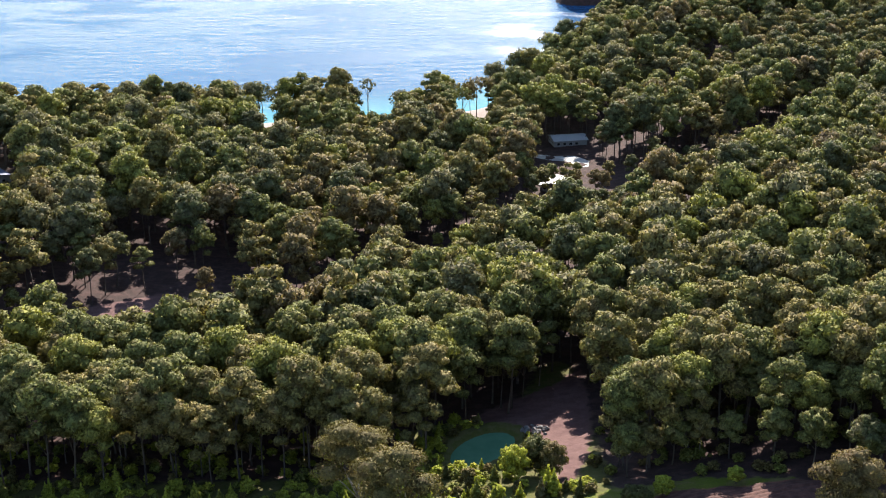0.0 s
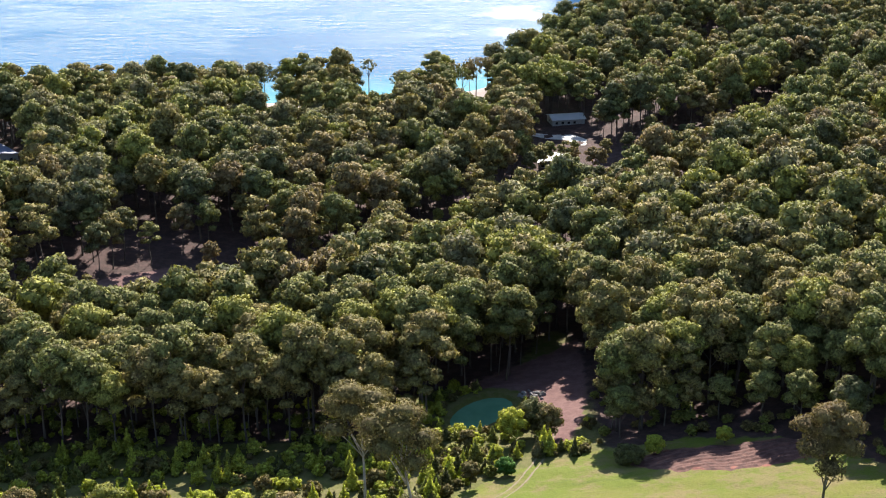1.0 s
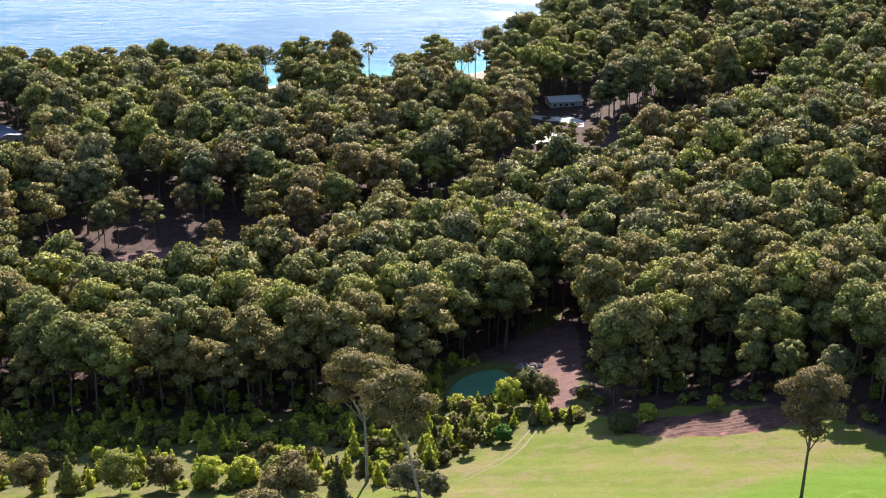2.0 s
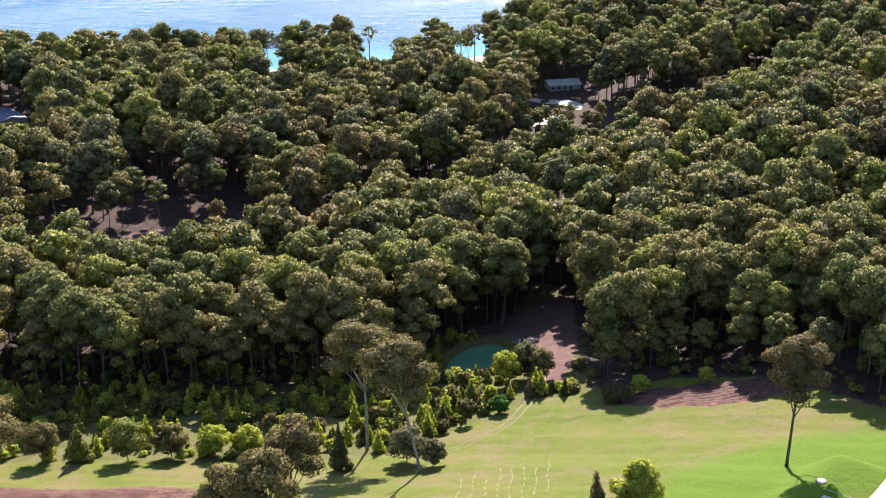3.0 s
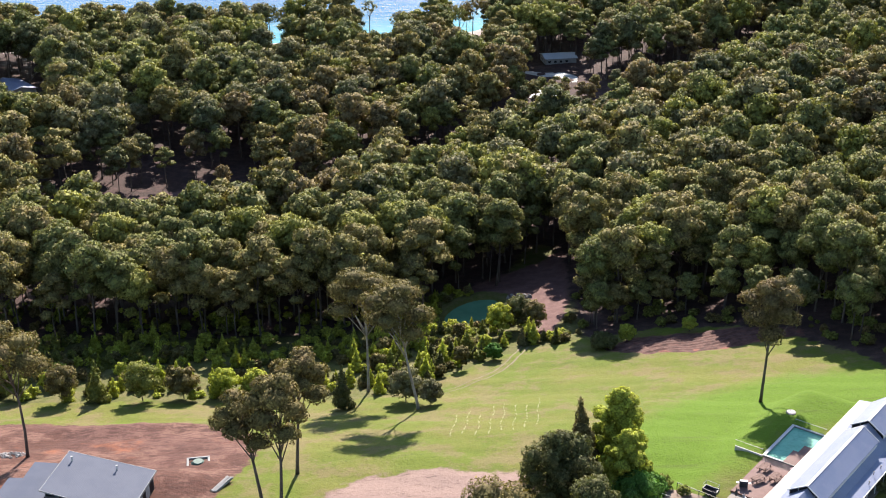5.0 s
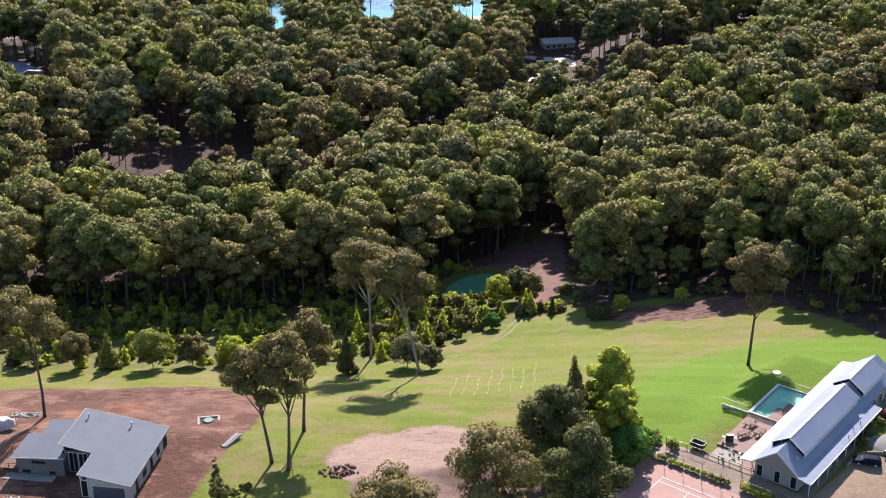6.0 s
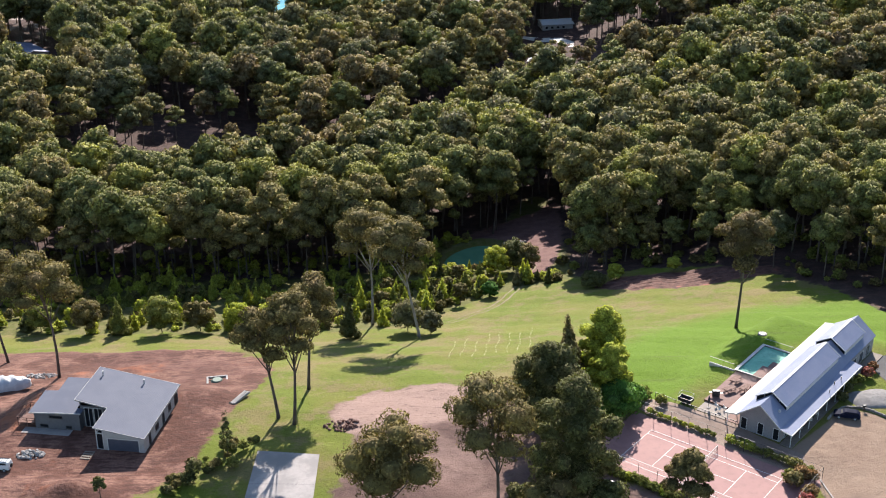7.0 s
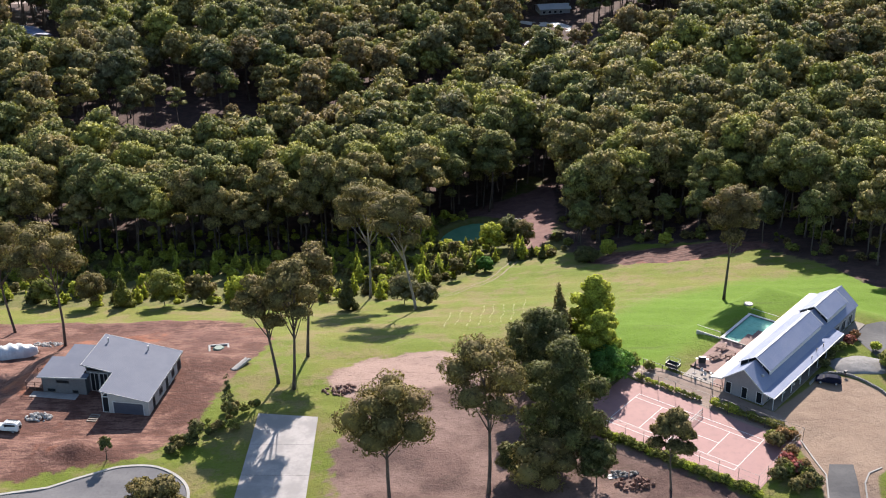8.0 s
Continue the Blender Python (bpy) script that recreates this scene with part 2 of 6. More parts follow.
LAWN = [(-220, 20), (-220, 152), (-115, 150), (-97, 149), (-82, 147), (-70, 151), (-63, 145), (-50, 146), (-33, 147), (-24, 141), (-14, 146), (-6, 152),
        (0, 160), (9, 169), (20, 175), (27, 176), (34, 178), (50, 178), (66, 173), (77, 161), (86, 145), (91, 125), (98, 108), (115, 95), (160, 80), (160, 20)]
OPEN = [(-260, -400), (-260, 194), (-90, 192), (-60, 192), (-30, 194), (-14, 199), (-8, 204), (-7, 224), (10, 230), (20, 238), (28, 262), (35, 262), (35, 240),
        (33, 210), (32.5, 184), (43, 184), (47, 188), (62, 187), (70, 179), (82, 167), (94, 148), (102, 128), (110, 110), (132, 98), (260, 60), (260, -400)]
RED = [(35, 167), (42, 172.5), (57, 170.5), (66, 170.5), (80, 165.5), (79, 160), (63.5, 157.5), (53.5, 157), (43.8, 159.3)]
DIRT = [(-140, 130), (-104, 132), (-91, 132), (-70, 128), (-60, 129), (-50, 122), (-41, 118), (-37, 105), (-40, 92), (-43, 79), (-46, 63), (-51, 55), (-57, 51), (-66, 50), (-75, 46), (-140, 44)]
SAND = [(-25, 80), (-18, 89), (-7, 91), (4, 89), (14, 85), (22, 72), (23, 55), (46, 36.5), (50, 28), (-18, 28), (-21, 52), (-17, 63), (-19, 72)]
PALE = [(-25, 78), (-19, 88), (-8, 91), (6, 90), (14, 85), (8, 78), (-4, 74), (-14, 71), (-22, 72)]
PINK = [(34, 262), (22, 250), (8, 240), (2, 231), (8, 227), (15, 224), (20, 213), (21, 200), (20, 186), (24, 183), (29, 200), (32, 215), (34, 240)]
GRAVEL = [(53, 58), (57, 62), (63, 68), (67, 72.5), (72, 71.5), (77, 66), (79, 58), (74, 47), (67, 41), (65, 30), (57, 30), (58, 41), (57, 50)]
TRACK = [(22, 196), (19.6, 187), (16.6, 175), (12.3, 163.2), (7.2, 154), (1.8, 147.8), (-4.7, 142.3), (-10, 139)]
CLEARING = [(-124, 292), (-94, 294), (-80, 310), (-79, 330), (-96, 338), (-120, 320)]
SPARSE = [(-132, 246), (-84, 246), (-70, 275), (-66, 322), (-78, 342), (-104, 344), (-134, 322)]
LUSH = [(22, 72), (28, 104), (46, 122), (70, 134), (112, 132), (112, 88), (74, 98), (58, 92), (45, 82), (36, 74)]


def ground_sheet():
    xs = np.concatenate([[-5200, -3000, -1600, -900, -600, -450], np.arange(-330, -130, 8.0), np.arange(-130, 131, 1.25), np.arange(138, 331, 8.0), [450, 600, 900, 1600, 3000, 5200]])
    ys = np.concatenate([[-5200, -3000, -1500, -700, -400, -250, -150, -90, -50, -20, 0, 15, 24], np.arange(30, 180, 1.25), np.arange(180, 262, 2.0), np.arange(264, 700, 6.0),
                         np.arange(700, 1201, 20.0), [1400, 1800, 2600, 3600, 5200]])
    X, Y = np.meshgrid(xs, ys)
    Z = H(X, Y)
    far = np.maximum(np.abs(X) - 400, 0)
    Z = np.where((Y < 560) & (far > 0), Z + 0.02 * far, Z)
    # rough heaps and ruts of turned soil
    d = np.maximum(poly_dist(X, Y, DIRT), poly_dist(X, Y, RED))
    berm = np.exp(-((Y - 126 - 0.03 * X) / 4.0) ** 2) * smooth(-100, -70, X) * (1 - smooth(-46, -36, X))
    Z = Z + berm * 1.3 + smooth(0, 3, d) * 0.22 * np.sin(2.3 * X + 1.9 * Y) * np.sin(1.7 * X - 2.6 * Y + 0.8) * (box_dist(X, Y, -64, 78, 15, 14, -5) > 2)
    Z = Z + 1.7 * np.exp(-((X + 64.5) / 5.5) ** 2 - ((Y - 56.0) / 3.2) ** 2)
    n, k = X.shape
    idx = np.arange(n * k).reshape(n, k)
    faces = np.stack([idx[:-1, :-1], idx[:-1, 1:], idx[1:, 1:], idx[1:, :-1]], -1).reshape(-1, 4)
    me = mesh_of("ground", np.stack([X, Y, Z], -1).reshape(-1, 3), faces, GROUND, True)

    def layer(name, values):
        a = me.attributes.new(name, "FLOAT", "POINT")
        a.data.foreach_set("value", np.clip(values, -30, 30).astype(np.float32).ravel())
    layer("lawn", poly_dist(X, Y, LAWN))
    layer("turned", poly_dist(X, Y, DIRT))
    layer("clay", poly_dist(X, Y, RED))
    layer("bare", poly_dist(X, Y, SAND))
    layer("pale", poly_dist(X, Y, PALE))
    layer("pink", np.maximum(poly_dist(X, Y, PINK), poly_dist(X, Y, CLEARING)))
    layer("gravel", poly_dist(X, Y, GRAVEL))
    layer("lush", poly_dist(X, Y, LUSH))
    layer("scrub", np.minimum(poly_dist(X, Y, OPEN) + 6, 32 - X))
    layer("beach", np.where(poly_dist(X, Y, HEADLAND) > -30, -30, np.minimum(Y - shore(X) + 22 + 16 * smooth(-25, 0, X), 30) - 24 * smooth(20, 60, X)))
    return tagged(new("ground", me), "rolling lawn, bare soil and leaf litter above a beach", "ground", kind="structure")


def ground_material():
    m, nt, b, _ = nodes_of("ground")

    def attr(name):
        a = nt.nodes.new("ShaderNodeAttribute")
        a.attribute_name = name
        return a.outputs["Fac"]
    n1, n2, n3, n4 = noise_at(nt, 0.06, 5.0), noise_at(nt, 0.35, 5.0), noise_at(nt, 2.2, 4.0, 0.7), noise_at(nt, 0.022, 3.0)

    def mask(name, soft, ragged):
        e = math_node(nt, "ADD", attr(name), math_node(nt, "MULTIPLY", math_node(nt, "SUBTRACT", n2, 0.5), ragged))
        return ramp(nt, e, -soft, soft)
    n5, n6 = noise_at(nt, 0.11, 6.0, 0.7), noise_at(nt, 5.0, 3.0, 0.7)
    rows = noise_at(nt, 0.4, 3.0, 0.6, (0.15, 1.4, 1.0))
    litter = mixed(nt, ramp(nt, n2, 0.4, 0.65), (0.065, 0.043, 0.036), (0.115, 0.07, 0.06))
    litter = mixed(nt, ramp(nt, n3, 0.5, 0.7), litter, (0.045, 0.034, 0.026))
    grass = mixed(nt, ramp(nt, n1, 0.40, 0.60), (0.140, 0.192, 0.018), (0.178, 0.198, 0.034))
    grass = mixed(nt, math_node(nt, "MULTIPLY", ramp(nt, n5, 0.47, 0.60), 0.6), grass, (0.25, 0.19, 0.10))
    grass = mixed(nt, mask("lush", 5.0, 9.0), grass, (0.118, 0.225, 0.008))
    grass = mixed(nt, math_node(nt, "MULTIPLY", ramp(nt, rows, 0.55, 0.75), 0.4), grass, (0.10, 0.125, 0.028))
    grass = mixed(nt, math_node(nt, "MULTIPLY", ramp(nt, n3, 0.48, 0.75), 0.6), grass, (0.065, 0.085, 0.02))
    grass = mixed(nt, math_node(nt, "MULTIPLY", ramp(nt, n6, 0.5, 0.75), 0.4), grass, (0.055, 0.07, 0.018))
    red = mixed(nt, ramp(nt, n5, 0.43, 0.56), (0.13, 0.062, 0.042), (0.27, 0.155, 0.112))
    red = mixed(nt, math_node(nt, "MULTIPLY", ramp(nt, n4, 0.46, 0.62), 0.6), red, (0.135, 0.066, 0.054))
    red = mixed(nt, math_node(nt, "MULTIPLY", ramp(nt, n3, 0.45, 0.65), 0.6), red, (0.12, 0.06, 0.048))
    red = mixed(nt, math_node(nt, "MULTIPLY", ramp(nt, n6, 0.55, 0.72), 0.5), red, (0.25, 0.155, 0.12))
    streak = noise_at(nt, 0.9, 5.0, 0.7, (0.35, 1.6, 1.0))
    red = mixed(nt, math_node(nt, "MULTIPLY", ramp(nt, streak, 0.46, 0.6), 0.75), red, (0.085, 0.042, 0.032))
    red = mixed(nt, math_node(nt, "MULTIPLY", ramp(nt, n1, 0.58, 0.68), 0.7), red, (0.33, 0.125, 0.06))
    bare = mixed(nt, ramp(nt, n5, 0.36, 0.62), (0.17, 0.11, 0.09), (0.095, 0.06, 0.05))
    bare = mixed(nt, ramp(nt, n1, 0.42, 0.6), bare, (0.25, 0.175, 0.142))
    bare = mixed(nt, mask("pale", 2.0, 6.0), bare, (0.36, 0.265, 0.215))
    bare = mixed(nt, math_node(nt, "MULTIPLY", ramp(nt, n3, 0.5, 0.7), 0.4), bare, (0.11, 0.072, 0.055))
    bare = mixed(nt, math_node(nt, "MULTIPLY", ramp(nt, n6, 0.55, 0.75), 0.5), bare, (0.25, 0.17, 0.135))
    bare = mixed(nt, math_node(nt, "MULTIPLY", ramp(nt, streak, 0.54, 0.7), 0.6), bare, (0.07, 0.055, 0.035))
    pink = mixed(nt, ramp(nt, n2, 0.35, 0.65), (0.225, 0.14, 0.12), (0.165, 0.095, 0.085))
    pink = mixed(nt, math_node(nt, "MULTIPLY", ramp(nt, n3, 0.5, 0.7), 0.5), pink, (0.12, 0.07, 0.06))
    gravel = mixed(nt, ramp(nt, n5, 0.35, 0.65), (0.33, 0.255, 0.18), (0.28, 0.21, 0.148))
    gravel = mixed(nt, math_node(nt, "MULTIPLY", ramp(nt, n3, 0.5, 0.75), 0.3), gravel, (0.19, 0.15, 0.11))
    sand = mixed(nt, n3, (0.50, 0.45, 0.39), (0.44, 0.39, 0.33))
    scrub = mixed(nt, ramp(nt, n2, 0.38, 0.62), (0.12, 0.14, 0.03), (0.17, 0.165, 0.06))
    scrub = mixed(nt, ramp(nt, n3, 0.5, 0.72), scrub, (0.07, 0.085, 0.025))
    col = mixed(nt, mask("scrub", 1.5, 8.0), litter, scrub)
    col = mixed(nt, mask("lawn", 0.6, 6.0), col, grass)
    col = mixed(nt, mask("bare", 0.8, 7.0), col, bare)
    col = mixed(nt, mask("turned", 0.6, 6.0), col, red)
    clay = mixed(nt, ramp(nt, rows, 0.40, 0.62), (0.27, 0.115, 0.085), (0.15, 0.062, 0.048))
    clay = mixed(nt, math_node(nt, "MULTIPLY", ramp(nt, n3, 0.5, 0.7), 0.5), clay, (0.33, 0.18, 0.14))
    col = mixed(nt, mask("clay", 0.6, 5.0), col, clay)
    col = mixed(nt, mask("pink", 0.8, 5.0), col, pink)
    col = mixed(nt, mask("gravel", 0.25, 0.5), col, gravel)
    col = mixed(nt, mask("beach", 1.0, 3.0), col, sand)
    col = mixed(nt, 1.0, col, (0.625, 0.58, 0.61), "MULTIPLY")
    nt.links.new(col, b.inputs["Base Color"])
    b.inputs["Roughness"].default_value, b.inputs["Specular IOR Level"].default_value = 0.95, 0.15
    h = math_node(nt, "ADD", n3, math_node(nt, "MULTIPLY", n2, 2.0))
    bumped(nt, b, math_node(nt, "ADD", h, math_node(nt, "MULTIPLY", n6, 0.4)), 0.8, 0.2)
    return m


def sea_material():
    m, nt, b, _ = nodes_of("sea_water")
    a, c = noise_at(nt, 0.055, 5.0, 0.62, (1, 2.6, 1)), noise_at(nt, 0.5, 4.0, 0.6, (1, 1.8, 1))
    depth = nt.nodes.new("ShaderNodeAttribute")
    depth.attribute_name = "depth"
    col = mixed(nt, ramp(nt, depth.outputs["Fac"], 0.0, 90.0), (0.045, 0.225, 0.27), (0.017, 0.08, 0.18))
    nt.links.new(col, b.inputs["Base Color"])
    wind = nt.nodes.new("ShaderNodeMapRange")
    wind.inputs["From Min"].default_value, wind.inputs["From Max"].default_value = 0.5, 0.62
    wind.inputs["To Min"].default_value, wind.inputs["To Max"].default_value = 0.09, 0.26
    nt.links.new(noise_at(nt, 0.011, 4.0, 0.6, (1, 1.6, 1)), wind.inputs["Value"])
    nt.links.new(wind.outputs[0], b.inputs["Roughness"])
    b.inputs["Specular IOR Level"].default_value = 0.068
    b.inputs["IOR"].default_value = 1.33
    bumped(nt, b, math_node(nt, "ADD", math_node(nt, "MULTIPLY", a, 3.0), math_node(nt, "MULTIPLY", c, 0.5)), 0.19, 1.0)
    return m


GROUND, SEA_WATER = ground_material(), sea_material()
ground_sheet()


def sea():
    xs = np.concatenate([[-5000, -2500, -1200], np.arange(-600, 601, 20.0), [1200, 2500, 5000]])
    ys = np.concatenate([np.arange(540, 1201, 15.0), [1400, 1800, 2600, 3800, 5000]])
    X, Y = np.meshgrid(xs, ys)
    n, k = X.shape
    idx = np.arange(n * k).reshape(n, k)
    faces = np.stack([idx[:-1, :-1], idx[:-1, 1:], idx[1:, 1:], idx[1:, :-1]], -1).reshape(-1, 4)
    me = mesh_of("water", np.stack([X, Y, np.full(X.shape, SEA)], -1).reshape(-1, 3), faces, SEA_WATER, True)
    a = me.attributes.new("depth", "FLOAT", "POINT")
    a.data.foreach_set("value", np.clip(Y - shore(X), -10, 200).astype(np.float32).ravel())
    tagged(new("water", me), "pale blue sea with sun glitter, turquoise along the shore", "sea", kind="structure")


sea()


def pond():
    m, nt, b, _ = nodes_of("pond_water")
    n = noise_at(nt, 0.25)
    nt.links.new(mixed(nt, ramp(nt, n, 0.35, 0.65), (0.07, 0.165, 0.10), (0.085, 0.19, 0.115)), b.inputs["Base Color"])
    b.inputs["Roughness"].default_value, b.inputs["Specular IOR Level"].default_value = 0.6, 0.0
    bumped(nt, b, noise_at(nt, 2.0), 0.05, 0.05)
    ring = [(5.5 + 0.61 * 12.6 * math.cos(t) - 0.79 * 7.6 * math.sin(t), 212 + 0.79 * 12.6 * math.cos(t) + 0.61 * 7.6 * math.sin(t), POND) for t in np.linspace(0, 2 * math.pi, 48, endpoint=False)]
    put("water", ring, [tuple(range(48))], m)
    tagged(bpy.data.objects["water.001"], "still turquoise farm pond below the forest edge", "pond", kind="structure")


pond()


def straw_rows():
    STRAW = surface("straw", (0.27, 0.26, 0.11), (0.23, 0.23, 0.08), 0.8, 0.95, 0.4, 0.03)
    rng = np.random.default_rng(31)
    for i in range(8):
        x0, y0, ln = -1.5 + 2.35 * i, 106.0 + 0.5 * i + rng.uniform(-1, 1), rng.uniform(14, 24)
        ob = empty("straw_row", pose(0, 0, 0), "broken row of pale cut straw on the lawn", "straw", "straw rows")
        y = y0
        while y < y0 + ln:
            step, V, F = rng.uniform(0.8, 3.0), [], []
            n = max(3, int(step / 0.4))
            for k in range(n):
                yy = y + step * k / (n - 1)
                x = x0 + 0.10 * (yy - y0) + 0.2 * math.sin(0.5 * yy + i) + rng.uniform(-0.08, 0.08)
                w = 0.15 * rng.uniform(0.5, 1.4) * math.sin(math.pi * (k + 0.4) / (n - 0.2))
                for sx in (-w, 0, w):
                    V.append((x + sx, yy, float(H(x + sx, yy)) + (0.09 if sx == 0 else 0.01)))
            for k in range(n - 1):
                a = 3 * k
                F += [(a, a + 1, a + 4, a + 3), (a + 1, a + 2, a + 5, a + 4)]
            put("straw", V, F, STRAW, ob)
            y += step + rng.uniform(0.2, 1.4)


straw_rows()


def wheel_track():
    """Two worn ruts from the pink drive across the lawn."""
    EARTH = surface("worn_earth", (0.23, 0.175, 0.11), (0.17, 0.15, 0.07), 0.9, 0.95, 0.5, 0.04)
    rng = np.random.default_rng(17)
    pts = []
    for (ax, ay), (bx, by) in zip(TRACK, TRACK[1:]):
        n = max(2, int(math.hypot(bx - ax, by - ay) / 0.7))
        pts += [(ax + (bx - ax) * i / n, ay + (by - ay) * i / n) for i in range(n)]
    for _ in range(6):
        pts = [pts[0]] + [((a[0] + b[0] + c[0]) / 3, (a[1] + b[1] + c[1]) / 3) for a, b, c in zip(pts, pts[1:], pts[2:])] + [pts[-1]]
    ob = empty("wheel_track", pose(0, 0, 0), "pair of worn wheel ruts across the lawn", "track")
    for side in (-0.85, 0.85):
        V, F = [], []
        for i, (x, y) in enumerate(pts):
            a, b = pts[max(i - 1, 0)], pts[min(i + 1, len(pts) - 1)]
            d = math.hypot(b[0] - a[0], b[1] - a[1])
            nx, ny = -(b[1] - a[1]) / d, (b[0] - a[0]) / d
            w = (0.34 - 0.2 * i / len(pts)) * rng.uniform(0.5, 1.2)
            for k, up in ((side - w, 0.0), (side - 0.4 * w, 0.035), (side + 0.4 * w, 0.035), (side + w, 0.0)):
                V.append((x + nx * k, y + ny * k, float(H(x + nx * k, y + ny * k)) + 0.015 + up))
        for i in range(len(pts) - 1):
            F += [(4 * i + k, 4 * i + k + 1, 4 * i + k + 5, 4 * i + k + 4) for k in range(3)]
        put("rut", V, F, EARTH, ob)


def turned_soil():
    """Red subsoil pushed up in furrows along the forest's edge."""
    CLAY = surface("red_clay", (0.075, 0.029, 0.022), (0.15, 0.066, 0.05), 0.55, 0.97, 0.8, 0.12)
    xs, ys = np.arange(RED_BOX[0], RED_BOX[1], 0.4), np.arange(RED_BOX[2], RED_BOX[3], 0.3)
    X, Y = np.meshgrid(xs, ys)
    rng = np.random.default_rng(19)
    d = poly_dist(X, Y, RED) + 1.2 * np.sin(0.9 * X + 0.6 * np.sin(0.7 * Y)) * np.sin(0.8 * Y)
    along = Y - 0.12 * X + 0.5 * np.sin(0.35 * X)
    Z = 0.22 * np.abs(np.sin(1.9 * along)) + 0.3 * np.abs(np.sin(0.8 * along + 0.5 * np.sin(0.4 * X))) * (0.5 + 0.5 * np.sin(0.3 * X + 1))
    Z = (Z + rng.uniform(0, 0.16, X.shape)) * smooth(0, 2.2, d) - 0.12 * (1 - smooth(-1.0, 0.3, d)) + H(X, Y) + 0.02
    n, k = X.shape
    idx = np.arange(n * k).reshape(n, k)
    quads = np.stack([idx[:-1, :-1], idx[:-1, 1:], idx[1:, 1:], idx[1:, :-1]], -1).reshape(-1, 4)
    quads = quads[(d > -0.8).ravel()[quads].all(axis=1)]
    me = mesh_of("soil_heap", np.stack([X, Y, Z], -1).reshape(-1, 3), quads, CLAY)
    tagged(new("soil_heap", me), "furrowed heap of freshly turned red soil", "soil", kind="structure")


RED_BOX = (30.0, 90.0, 152.0, 180.0)
wheel_track()
turned_soil()


# ---------------------------------------------------------------- trees
def domes(rng, shape, radius, low, high):
    """The rounded masses that a crown is made of: middle, half width, half height."""
    tall = high - low
    if shape == "cone":
        out = [(np.array([0, 0, low + u * tall]), radius * (1.0 - u) * 0.8, tall * 0.17) for u in (0.14, 0.34, 0.52, 0.7, 0.86)]
        for i in range(9):
            u, a = 0.08 + 0.075 * i, i * 2.39996
            w = radius * (1.0 - u) * rng.uniform(0.4, 0.55)
            out.append((np.array([math.cos(a) * radius * (1 - u) * 0.62, math.sin(a) * radius * (1 - u) * 0.62, low + u * tall]), w, w * 1.1))
        return out
    out = []
    turn = rng.uniform(0, 6.28)
    if shape == "umbrella":
        for i in range(11):
            dz = 0.95 - 0.9 * i / 10
            a, w = turn + i * 2.39996, radius * rng.uniform(0.3, 0.44)
            q = math.sqrt(1 - dz * dz) * rng.uniform(0.75, 1.0)
            out.append((np.array([math.cos(a) * q * 0.74 * radius, math.sin(a) * q * 0.74 * radius, high - 0.5 * w - tall * (0.62 * (1 - dz) + rng.uniform(-0.06, 0.06)) * 0.9]), w, w * rng.uniform(0.5, 0.7)))
        return out
    if shape == "tower":
        for i in range(5):
            out.append((np.array([0, 0, low + tall * (0.15 + 0.165 * i)]), radius * (0.62, 0.66, 0.58, 0.48, 0.34)[i], tall * 0.13))
        for i in range(34):
            u = 0.04 + 0.9 * (i + 0.5) / 34
            reach = radius * math.sqrt(max(0.02, 1 - (1.9 * (u - 0.36)) ** 2 if u > 0.36 else 1 - (1.5 * (u - 0.36)) ** 2)) * rng.uniform(0.62, 0.86)
            a, w = turn + i * 2.39996, radius * rng.uniform(0.17, 0.29)
            out.append((np.array([math.cos(a) * reach, math.sin(a) * reach, low + u * tall]), w, w * rng.uniform(0.7, 1.0)))
        return out
    h = min(0.5 * tall, 0.95 * radius)
    out.append((np.array([0, 0, high - 1.1 * h]), 0.55 * radius, 0.8 * h))
    many = 13
    for i in range(many):
        dz = 0.96 - 1.5 * i / (many - 1)
        a, w = turn + i * 2.39996, radius * rng.uniform(0.27, 0.45)
        q = math.sqrt(max(0.0, 1 - dz * dz)) * rng.uniform(0.85, 1.1)
        drop = 0.0 if dz > 0 else -dz * max(0.0, tall - 2.1 * h) * rng.uniform(0.7, 1.1)
        out.append((np.array([math.cos(a) * q * 0.64 * radius, math.sin(a) * q * 0.64 * radius, high - h + dz * (h - 0.6 * w) - drop]), w, w * rng.uniform(0.66, 0.9)))
    return out


